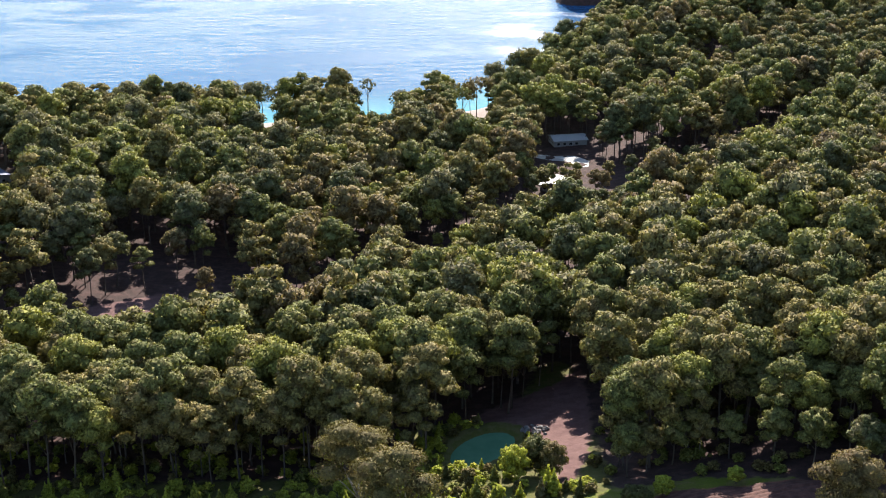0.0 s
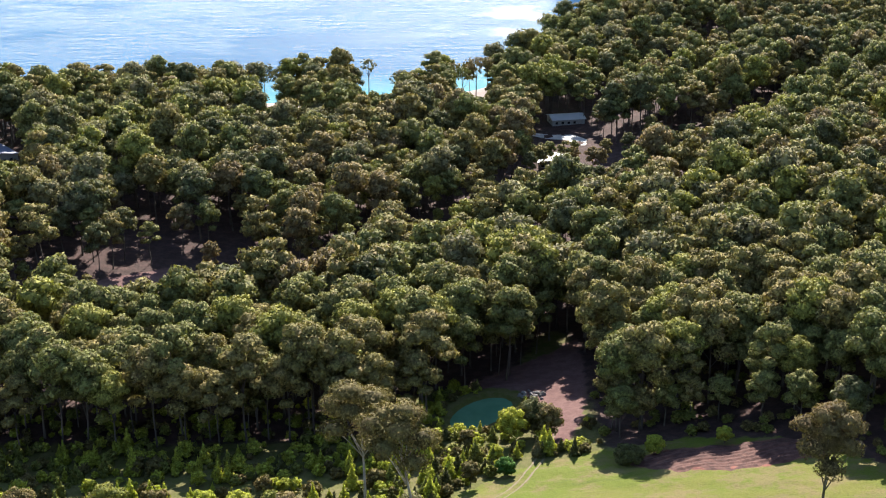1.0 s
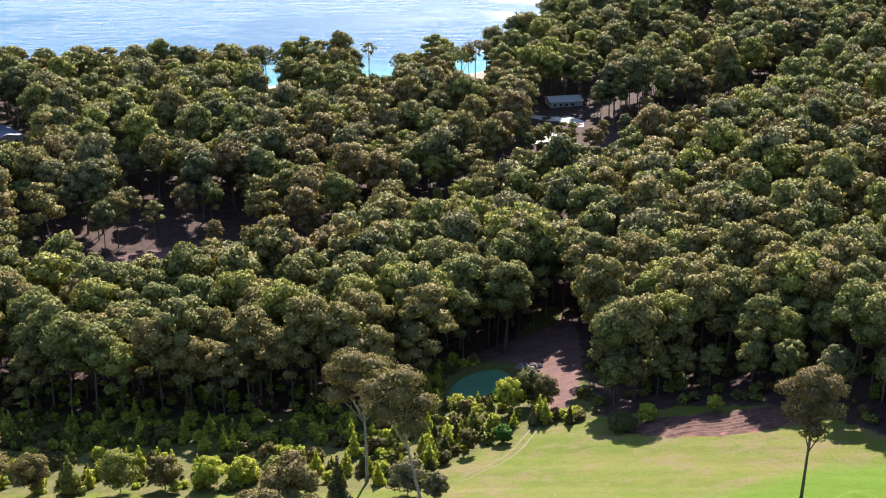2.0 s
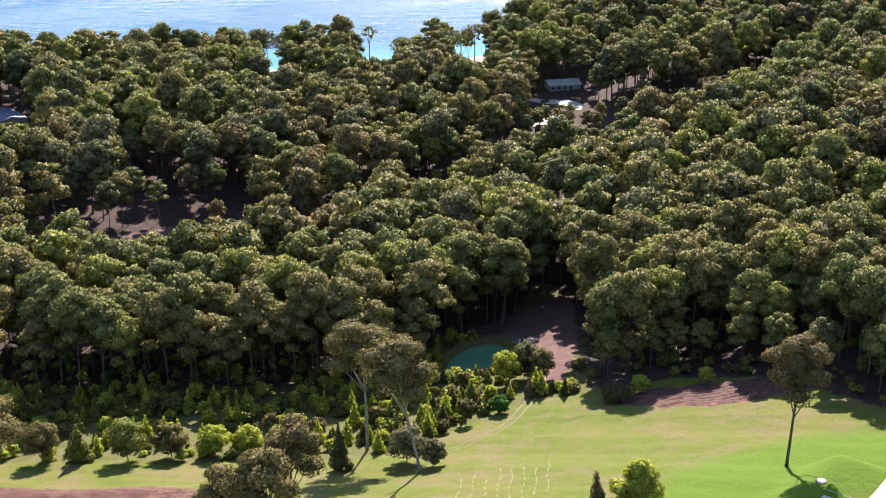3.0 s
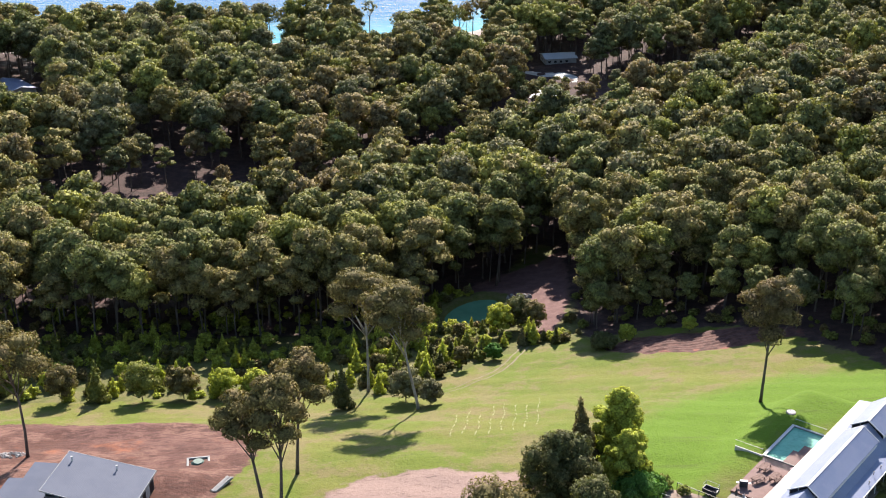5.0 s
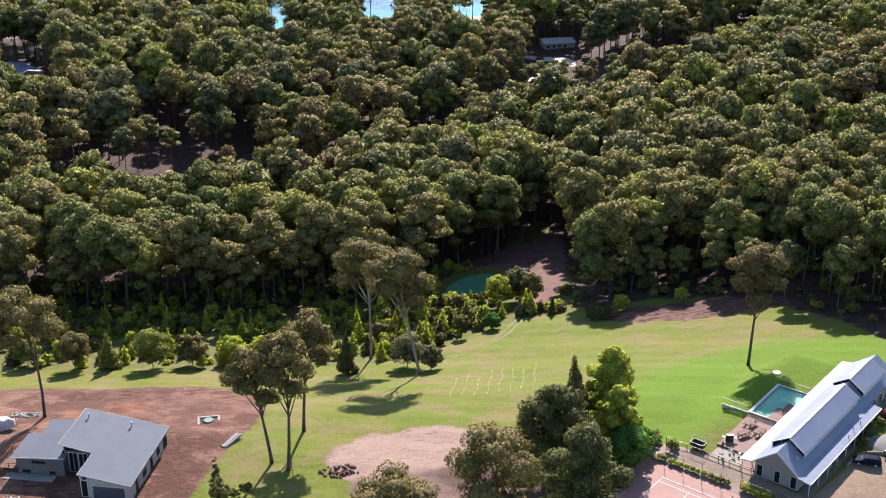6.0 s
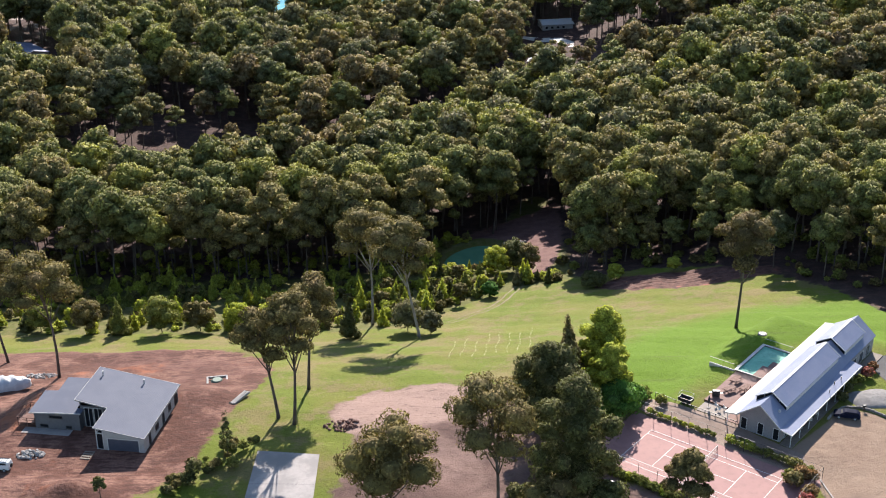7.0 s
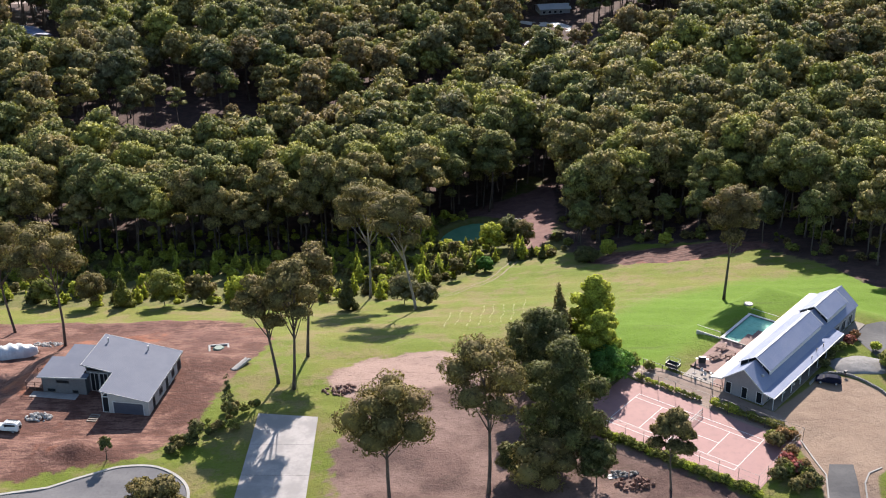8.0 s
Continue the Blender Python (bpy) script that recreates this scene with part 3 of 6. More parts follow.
def crown(rng, radius, low, high, knobs, sprays, size, shape="dome", knob=0.2):
    """Verts and triangles of a crown: rounded masses covered with tufts, each a dome of small leaf sprays.
    Also the middles of the masses, and the way that each vertex faces."""
    V, F, S, n = [], [], [], 0
    parts = domes(rng, shape, radius, low, high)
    middle = np.mean([c for c, _, _ in parts], axis=0)
    area = [w * (w + h) for _, w, h in parts]
    for k, (c0, w, h) in enumerate(parts):
        many = max(3, int(round(knobs * area[k] / sum(area))))
        out = c0 - middle
        out = out / (np.linalg.norm(out) + 1e-6)
        for i in range(many):
            dz = 1.0 - 1.5 * (i + 0.5) / many
            a = i * 2.39996 + rng.uniform(-0.4, 0.4)
            q = math.sqrt(max(0.0, 1 - dz * dz))
            d0 = np.array([math.cos(a) * q, math.sin(a) * q, dz])
            kr = radius * knob * rng.uniform(0.65, 1.35)
            c = c0 + d0 * np.array([max(w - 0.6 * kr, 0.1), max(w - 0.6 * kr, 0.1), max(h - 0.5 * kr, 0.1)]) * rng.uniform(0.88, 1.12)
            if any(j != k and (np.hypot(c[0] - cj[0], c[1] - cj[1]) / wj) ** 2 + ((c[2] - cj[2]) / hj) ** 2 < 0.3 for j, (cj, wj, hj) in enumerate(parts)):
                continue
            m = max(3, int(sprays * rng.uniform(0.7, 1.3)))
            d = rng.normal(size=(m, 3)) + d0 * 0.7 + np.array([0, 0, 0.55])
            d /= np.linalg.norm(d, axis=1)[:, None]
            p = c + d * np.array([1, 1, 0.8]) * kr * rng.uniform(0.6, 1.1, (m, 1))
            nn = 0.6 * d + 0.5 * d0 + rng.normal(size=(m, 3)) * 0.3
            nn /= np.linalg.norm(nn, axis=1)[:, None]
            t = np.cross(nn, rng.normal(size=(m, 3)))
            t /= np.linalg.norm(t, axis=1)[:, None] + 1e-9
            b = np.cross(nn, t)
            s = size * rng.uniform(0.6, 1.4, (m, 1))
            w2 = s * rng.uniform(0.55, 0.95, (m, 1))
            tri = np.stack([p - t * s * 0.45 - b * w2 * 0.42, p - t * s * 0.3 + b * w2 * 0.5, p + t * s * 0.7 - np.array([0, 0, 1]) * s * 0.15], 1)
            V.append(tri.reshape(-1, 3))
            F.append(n + 3 * np.arange(m)[:, None] + [0, 2, 1])
            face = 0.35 * d + 0.6 * d0 + 0.25 * out + np.array([0, 0, 0.08]) + rng.normal(size=(m, 3)) * 0.14
            S.append(np.repeat(face / np.linalg.norm(face, axis=1)[:, None], 3, axis=0))
            n += 3 * m
    return np.concatenate(V), np.concatenate(F), [c for c, _, _ in parts], np.concatenate(S)


def ball(level):
    bm = bmesh.new()
    bmesh.ops.create_icosphere(bm, subdivisions=level, radius=1.0)
    vs, fs = np.array([v.co[:] for v in bm.verts]), np.array([[v.index for v in f.verts] for f in bm.faces])
    bm.free()
    return vs, fs


ICO, BALL = ball(1), ball(2)


def thatch(rng, radius, low, high, leaf_count, size, shape="dome", tufts=9, fine=True):
    """Verts and triangles of a dense crown: rounded masses of twigs thatched with leaf sprays, which swell into tufts.
    Also the middles of the masses, and the way that each vertex faces."""
    V, F, S, n = [], [], [], 0
    parts = domes(rng, shape, radius, low, high)
    middle = np.mean([c for c, _, _ in parts], axis=0)
    area = [w * (w + h) for _, w, h in parts]
    cv, cf = BALL if fine else ICO
    for k, (c0, w, h) in enumerate(parts):
        dims = np.array([w, w, h])
        V.append(cv * dims * (0.66 if fine else 0.74) * rng.uniform(0.93, 1.07, (len(cv), 1)) + c0)
        F.append(cf + n)
        S.append(cv)
        n += len(cv)
        many = max(8, int(1.7 * leaf_count * area[k] / sum(area)))
        i = np.arange(many) + 0.5
        dz, a = 1.0 - 1.66 * i / many, i * 2.39996 + rng.uniform(-0.3, 0.3, many)
        q = np.sqrt(1 - dz * dz)
        d = np.stack([np.cos(a) * q, np.sin(a) * q, dz], -1) + rng.normal(size=(many, 3)) * 0.05
        d /= np.linalg.norm(d, axis=1)[:, None]
        j = np.arange(tufts) + 0.5
        tz, ta = 1.0 - 1.6 * j / tufts, j * 2.39996 + rng.uniform(0, 6.28)
        tq = np.sqrt(1 - tz * tz)
        td = np.stack([np.cos(ta) * tq, np.sin(ta) * tq, tz], -1) + rng.normal(size=(tufts, 3)) * 0.15
        td /= np.linalg.norm(td, axis=1)[:, None]
        near = td[np.argmax(d @ td.T, axis=1)]
        off = d - near
        swell = 1.12 - 0.9 * np.sum(off * off, axis=1)
        p = c0 + d * dims * (swell * rng.uniform(0.92, 1.07, many))[:, None]
        keep = np.ones(many, bool)
        for m, (cj, wj, hj) in enumerate(parts):
            if m != k:
                keep &= np.hypot((p[:, 0] - cj[0]) / wj, (p[:, 1] - cj[1]) / wj) ** 2 + ((p[:, 2] - cj[2]) / hj) ** 2 > 0.72
        p, d, off = p[keep], d[keep], off[keep]
        m = len(p)
        if not m:
            continue
        out = c0 - middle
        out = out / (np.linalg.norm(out) + 1e-6)
        face = d / dims * w + 1.1 * off + 0.2 * out
        face /= np.linalg.norm(face, axis=1)[:, None]
        nn = face + rng.normal(size=(m, 3)) * 0.5
        nn /= np.linalg.norm(nn, axis=1)[:, None]
        t = np.cross(nn, rng.normal(size=(m, 3)))
        t /= np.linalg.norm(t, axis=1)[:, None] + 1e-9
        b = np.cross(nn, t)
        s = size * rng.uniform(0.6, 1.4, (m, 1))
        w2 = s * rng.uniform(0.55, 0.95, (m, 1))
        tri = np.stack([p - t * s * 0.45 - b * w2 * 0.42, p - t * s * 0.3 + b * w2 * 0.5, p + t * s * 0.7], 1)
        V.append(tri.reshape(-1, 3))
        F.append(n + 3 * np.arange(m)[:, None] + [0, 2, 1])
        face = face + rng.normal(size=(m, 3)) * 0.3
        S.append(np.repeat(face / np.linalg.norm(face, axis=1)[:, None], 3, axis=0))
        n += 3 * m
    return np.concatenate(V), np.concatenate(F), [c for c, _, _ in parts], np.concatenate(S)


FACING = {}


def leafy(name, v, f, facing, species):
    """A mass of leaves, shaded as one rounded body."""
    me = mesh_of(name, v, f, LEAF[species], True)
    me.normals_split_custom_set_from_vertices(facing.tolist())
    FACING[me.name] = facing
    return me


def trunk(rng, top, thick, lean, ends, sides=6):
    """Verts and faces of a bent trunk with limbs to some of the clumps."""
    V, F = [], []

    def join(vs, fs):
        n = len(V)
        V.extend(vs)
        F.extend(tuple(i + n for i in f) for f in fs)
    bend = rng.uniform(-0.03, 0.03, 2) * top
    line = [Vector((lean[0] * u ** 1.3 + bend[0] * math.sin(3 * u), lean[1] * u ** 1.3 + bend[1] * math.sin(3 * u), top * u - 0.6 * (u == 0))) for u in (0, 0.06, 0.25, 0.5, 0.75, 1.0)]
    join(*tube(line, [thick * k for k in (1.35, 1.0, 0.86, 0.7, 0.5, 0.2)], sides))
    for e in ends:
        e = Vector(e)
        u = min(0.92, max(0.42, (e.z / top) * rng.uniform(0.55, 0.75)))
        i = u * 5
        seg = [0, 0.06, 0.25, 0.5, 0.75, 1.0]
        k = max(j for j in range(5) if seg[j] <= u)
        s = line[k].lerp(line[k + 1], (u - seg[k]) / (seg[k + 1] - seg[k]))
        mid = s.lerp(e, 0.5) + Vector((0, 0, rng.uniform(-0.5, 0.6)))
        join(*tube([s, mid, e], [thick * 0.42, thick * 0.27, thick * 0.1], 5))
    return V, F


def tree_meshes(seed, height, radius, low, species, shape="dome", knobs=60, sprays=9, size=0.5, thick=0.28, lean=(0, 0), bark=None, limbs=5, knob=0.2, dense=False, fine=True, ragged=0):
    rng = np.random.default_rng(seed)
    if dense:
        v, f, c, facing = thatch(rng, radius, low * height, height, knobs * sprays, size, shape, 9, fine)
        if ragged:
            v2, f2, _, facing2 = crown(np.random.default_rng(seed), radius * 1.04, low * height, height, ragged, 24, size, shape, knob)
            v, f, facing = np.concatenate([v, v2]), np.concatenate([f, f2 + len(v)]), np.concatenate([facing, facing2])
    else:
        v, f, c, facing = crown(rng, radius, low * height, height, knobs, sprays, size, shape, knob)
    lift = np.clip(v[:, 2:3] / height, 0, 1) ** 1.3
    v = v + lift * np.array([[lean[0], lean[1], 0]])
    ends = [np.array(c[i]) + (c[i][2] / height) ** 1.3 * np.array([lean[0], lean[1], 0]) for i in rng.permutation(len(c))[:limbs]]
    tv, tf = trunk(rng, height * (low + 0.62 * (1 - low)), thick, (lean[0] * 0.8, lean[1] * 0.8), ends)
    return mesh_of("trunk", tv, tf, bark or BARK, True), leafy("crown", v, f, facing, species)


def stand_tree(name, meshes, m, label, category="tree", group=""):
    ob = empty(name, m, label, category, group)
    under(new("trunk", meshes[0]), ob)
    under(new("crown", meshes[1]), ob)
    return ob


def on_ground(x, y, turn=0.0, scale=1.0, up=0.0):
    return pose(x, y, float(H(x, y)) + up, 0, 0, turn) @ Matrix.Diagonal((scale, scale, scale, 1))


# single trees on the lawn and round the houses: x, y, height, radius, crown's low end, species, shape, lean, label
LONE = [
    (-19.5, 148.8, 30, 8.2, 0.55, "gum", "umbrella", (-1.0, 0), "tall gum tree with a straight pale trunk on the lawn"),
    (-8.0, 131, 29, 8.0, 0.52, "gum", "umbrella", (-4.8, 0), "leaning gum tree with a forked pale trunk on the lawn"),
    (58.6, 116.0, 26.0, 5.8, 0.42, "bronze", "dome", (0.5, 0), "lone brown-green gum tree on the mown lawn"),
    (-32.7, 79.1, 22, 5.6, 0.45, "gum", "umbrella", (-3.0, 0), "slender gum tree with drooping foliage beside bare soil"),
    (-29.5, 76.3, 27, 5.4, 0.42, "gum", "umbrella", (0.4, 0), "slender gum tree with olive foliage"),
    (-28.6, 92.5, 24, 5.6, 0.45, "gum", "umbrella", (1.5, 1), "slender gum tree with a dark trunk"),
    (-97.8, 123.4, 28, 7.5, 0.45, "gum", "umbrella", (-2.0, 0), "gum tree with a dark trunk on bare soil"),
    (-81.4, 107.0, 28, 7.8, 0.48, "gum", "umbrella", (-2.5, 0), "gum tree with a dark leaning trunk behind the grey house"),
    (-10.2, 38.0, 22.5, 7.6, 0.35, "gum", "dome", (0, 0), "spreading gum tree above dry ground"),
    (5.4, 40.0, 27.5, 7.2, 0.38, "gum", "umbrella", (-1.5, 0), "tall open gum tree above dry ground"),
    (17.5, 46.5, 23.5, 7.4, 0.06, "deep", "tower", (0, 0), "dense dark gum tree beside the tennis court"),
    (15.5, 69.0, 17.5, 7.0, 0.08, "deep", "tower", (0, 0), "dense dark green tree on the lawn's edge"),
    (20.5, 82.0, 16, 3.8, 0.25, "gum", "cone", (-1.0, 0), "narrow olive gum tree on the lawn"),
    (26.3, 84.0, 17.5, 4.6, 0.10, "wattle", "tower", (0, 0), "yellow-green tree with fine light leaves"),
    (26.0, 75.5, 13.5, 4.4, 0.08, "wattle", "tower", (0.5, 0), "yellow-green tree with fine light leaves"),
    (-44.3, 27.0, 13.0, 5.0, 0.30, "gum", "umbrella", (0, 0), "low spreading gum tree beside the turning circle"),
    (34.1, 39.2, 14.5, 3.9, 0.28, "gum", "umbrella", (-0.6, 0), "young gum tree below the tennis court"),
]


def lone_trees():
    for i, (x, y, h, r, low, kind, shape, lean, label) in enumerate(LONE):
        dense = kind in ("deep", "wattle")
        ms = tree_meshes(500 + i, h, r, low, kind, shape, 300 if dense else 150, 50 if dense else 34, 0.36, 0.32 if h > 20 else 0.2, lean, BARK if i < 2 else BARK_DARK, 14, 0.14, True, True, 110)
        stand_tree("gum_tree" if kind != "wattle" else "leafy_tree", ms, on_ground(x, y, 0), label)


# trees that stand up along the shore: x, y, height, radius, species
SHORE = [(-155, 566, 24, 8, "olive"), (-146, 570, 22, 6, "grey"), (-112, 572, 25, 8, "olive"), (-97, 576, 24, 7, "dark"), (-72, 574, 23, 8, "green"), (-54, 576, 22, 7, "brown"), (-43, 588, 24, 5, "grey"),
         (-25, 572, 21, 6.5, "grey"), (-8, 574, 21, 7, "brown"), (6, 572, 22, 6, "green"), (20, 584, 24, 6, "brown"), (34, 600, 24, 8, "olive"), (44, 668, 25, 7, "grey"), (62, 712, 26, 8, "olive"), (-128, 574, 22, 7, "green"), (-88, 568, 23, 6.5, "olive"), (-98, 566, 23, 6, "green"), (2, 582, 23, 7, "olive"), (14, 590, 23, 7, "brown")]


def shore_trees():
    for i, (x, y, h, r, kind) in enumerate(SHORE):
        ms = tree_meshes(820 + i, h, r, 0.6, kind, "umbrella", 70 if r > 5.5 else 30, 26, 0.62, 0.3, (0, 0), BARK_DARK, 3, 0.15)
        stand_tree("shore_gum", ms, on_ground(x, y), "spreading gum tree standing up above the beach", "tree", "gum trees on the shore")


# shrubs: x, y, height, radius, species
SHRUBS = [(-24.1, 135.5, 10.5, 2.9, "dark", "cone"), (-10.8, 138, 8.0, 4.3, "grey", "dome"), (-5.5, 134.0, 5.5, 2.6, "grey", "dome"), (27.5, 71.0, 7.0, 4.2, "fresh", "dome"),
          (30.5, 75.5, 4.0, 3.2, "fresh", "dome"), (14.0, 40.0, 10.0, 6.0, "olive", "dome"), (22.5, 40.5, 8.5, 3.4, "dark", "dome"), (9.5, 44.0, 6.0, 3.2, "dark", "dome"),
          (-70, 149, 9.5, 4.6, "green", "dome"), (-61, 150, 8.0, 4.0, "olive", "dome"), (-88, 149, 9.0, 4.2, "olive", "dome"), (-80, 148.5, 9.0, 3.2, "green", "cone"), (-52, 151, 7.0, 3.6, "lime", "dome"), (-45, 152, 6.0, 3.4, "lime", "dome"), (-100, 152, 7.0, 3.6, "green", "dome"), (-38, 151, 6.0, 3.2, "green", "dome"),
          (16.5, 193, 9.0, 4.2, "dark", "dome"), (20, 190, 8.0, 3.6, "olive", "dome"), (11.5, 189, 8.5, 3.6, "lime", "dome"), (24.5, 176, 4.5, 1.3, "dark", "cone"), (9.0, 168, 4.0, 2.4, "fresh", "dome"),
          (1.5, 163.0, 6.0, 2.0, "olive", "dome"), (35.0, 168.0, 4.0, 3.4, "dark", "dome"), (41.0, 171.5, 4.5, 2.2, "lime", "dome"), (56.0, 172.0, 4.0, 1.8, "lime", "dome"), (16.5, 178.0, 5.0, 1.4, "grey", "cone")]


def shrubs():
    for i, (x, y, h, r, kind, shape) in enumerate(SHRUBS):
        rng = np.random.default_rng(900 + i)
        v, f, c, facing = thatch(rng, r, 0.0, h, 3600, 0.34, shape)
        ob = empty("shrub", on_ground(x, y), {"green": "dense green shrub at the lawn's edge", "dark": "dense dark green shrub at the lawn's edge", "grey": "rounded grey-green shrub on the lawn", "lime": "yellow-green wattle shrub on the edge",
                   "fresh": "glossy bright green shrub by the lawn", "olive": "olive-brown shrub on the edge"}[kind], "shrub")
        under(new("foliage", leafy("foliage", v, f, facing, AIRY.get(kind, kind))), ob)
        tv, tf = trunk(rng, h * 0.6, 0.12, (0, 0), c[:4], 5)
        under(new("stem", mesh_of("stem", tv, tf, BARK_DARK, True)), ob)


def thicket():
    """Young growth between the lawn and the forest."""
    rng = np.random.default_rng(77)
    stock = []
    for i in range(12):
        r2 = np.random.default_rng(300 + i)
        kind = ["lime", "green", "lime", "olive", "dark", "lime"][i % 6]
        v, f, c, facing = thatch(r2, 1.9, 0.0, 3.6 + (i % 3), 1000, 0.32, "dome" if i % 3 == 0 else "cone", 7, False)
        tv, tf = trunk(r2, 2.2, 0.07, (0, 0), c[:3], 5)
        stock.append((leafy("foliage", v, f, facing, AIRY.get(kind, kind)), mesh_of("stem", tv, tf, BARK_DARK, True), kind))
    done = 0
    for _ in range(6000):
        x, y = rng.uniform(-125, 36), rng.uniform(140, 228)
        lawn, opened = inset(x, y, LAWN), inset(x, y, OPEN)
        if lawn > -1.0 or opened < -2.5 or inset(x, y, PINK) > -2 or pond_at(x, y) < 1.25 or (x > 22 and y > 180):
            continue
        if x < -20 and rng.random() < 0.5:
            continue
        fo, st, kind = stock[rng.integers(12)]
        s = rng.uniform(0.4, 1.3) * (0.8 if y > 195 else 1.0)
        ob = empty("bush", on_ground(x, y, rng.uniform(0, 360), s), {"lime": "yellow-green bush in the thicket", "green": "green bush in the thicket", "dark": "dark green bush in the thicket", "olive": "olive-brown bush in the thicket",
                   "grey": "grey-green bush in the thicket"}[kind], "bush", "bushes between lawn and forest")
        under(new("foliage", fo), ob)
        under(new("stem", st), ob)
        done += 1
        if done >= 290:
            break


def undergrowth():
    """Low scrub under and before the forest's edge, too dense to count."""
    rng = np.random.default_rng(61)
    kinds = ["young", "wattle", "wattle", "gum"]
    stock = []
    for i in range(8):
        v, f, _, facing = thatch(np.random.default_rng(640 + i), 1.6, -0.2, 2.6, 230, 0.45, "dome", 5, False)
        stock.append((v, f, facing))
    V, F, mi, sm, n, done = [], [], [], [], 0, 0
    while done < 800:
        x, y = rng.uniform(-130, 110), rng.uniform(140, 232)
        lawn, opened = inset(x, y, LAWN), inset(x, y, OPEN)
        if lawn > -1.5 or opened < -30 or inset(x, y, PINK) > -1.5 or pond_at(x, y) < 1.25 or inset(x, y, RED) > -1.5:
            continue
        if x > 30 and rng.random() < 0.5 or x < 30 and y < 176 and rng.random() < 0.6:
            continue
        v, f, facing = stock[rng.integers(8)]
        a, s = rng.uniform(0, 6.28), rng.uniform(0.4, 1.15)
        c, q = math.cos(a) * s, math.sin(a) * s
        V.append(np.stack([v[:, 0] * c - v[:, 1] * q + x, v[:, 0] * q + v[:, 1] * c + y, v[:, 2] * s * rng.uniform(0.7, 1.2) + float(H(x, y))], -1))
        F.append(f + n)
        mi.append(np.full(len(f), rng.integers(4) if x < 30 else 3 * rng.integers(2), np.int32))
        sm.append(np.stack([facing[:, 0] * c - facing[:, 1] * q, facing[:, 0] * q + facing[:, 1] * c, facing[:, 2] * s], -1) / s)
        n += len(v)
        done += 1
    me = mesh_of("undergrowth", np.concatenate(V), np.concatenate(F), LEAF[kinds[0]], True)
    for k in kinds[1:]:
        me.materials.append(LEAF[k])
    me.polygons.foreach_set("material_index", np.concatenate(mi))
    me.normals_split_custom_set_from_vertices(np.concatenate(sm).tolist())
    tagged(new("undergrowth", me), "dense mixed scrub along the forest's edge", "scrub", kind="stuff")


# smaller trees before the forest's edge: x, y, height, radius, species
EDGE = [(35.5, 184, 13, 4.0, "green"), (40, 186, 12, 3.8, "olive"), (46, 188, 12, 3.6, "green"), (52, 189, 11, 3.4, "olive"), (58, 187, 11, 3.2, "green"), (66, 181, 13, 3.8, "green"), (72, 174, 14, 4.0, "green"), (34.5, 190, 17, 4.4, "olive"), (79, 164, 15, 4.2, "dark"), (88, 153, 16, 4.4, "green")]


def edge_trees():
    for i, (x, y, h, r, kind) in enumerate(EDGE):
        ms = tree_meshes(860 + i, h, r, 0.16, kind, "dome", 110, 30, 0.46, 0.17, (0, 0), BARK_DARK, 5, 0.17, True)
        stand_tree("edge_gum", ms, on_ground(x, y), {"green": "young green gum tree before the forest edge", "olive": "young olive gum tree before the forest edge", "dark": "young dark gum tree before the forest edge",
                   "grey": "young grey-green gum tree before the forest edge"}[kind], "tree", "gum trees of the forest edge")


# glades and gullies in the forest: the pink clearing and the creek behind the nearest stand, the dips of the hill
CREEK = [(-135, 268), (-112, 270), (-92, 270), (-78, 270), (-68, 274), (-60, 286), (-42, 288), (-36, 306), (-21, 331), (0, 338), (11, 357), (22, 371), (36, 384), (42, 440),
         (30, 440), (14, 396), (0, 384), (-22, 368), (-40, 341), (-52, 325), (-64, 326), (-78, 333), (-100, 328), (-126, 318), (-140, 300)]
DIP = [(38, 370), (52, 374), (72, 402), (90, 404), (112, 438), (146, 480), (180, 526), (205, 538), (205, 562), (170, 548), (140, 508), (115, 482), (95, 488), (80, 488), (66, 472), (50, 450), (38, 410)]
RAVINE = [(66, 488), (82, 534), (103, 565), (130, 596), (157, 642), (182, 682), (214, 730), (214, 760), (180, 716), (150, 672), (126, 628), (100, 594), (80, 570), (62, 520)]


def in_glade(x, y):
    return y > 225 and any(inset(x, y, g) > 0 for g in (CREEK, DIP, RAVINE))


def room(x, y):
    """How tall a tree may be, where the wood is cut low towards the beach and the houses."""
    tall = 99.0
    for tx, ty, half in VIEWS:
        if -3 < ty - y < 95 and abs(x + 4 - (tx + 4) * (y + 55) / (ty + 55)) < half + 4.5:
            tall = min(tall, 0.23 * max(ty - y, 0))
    return tall


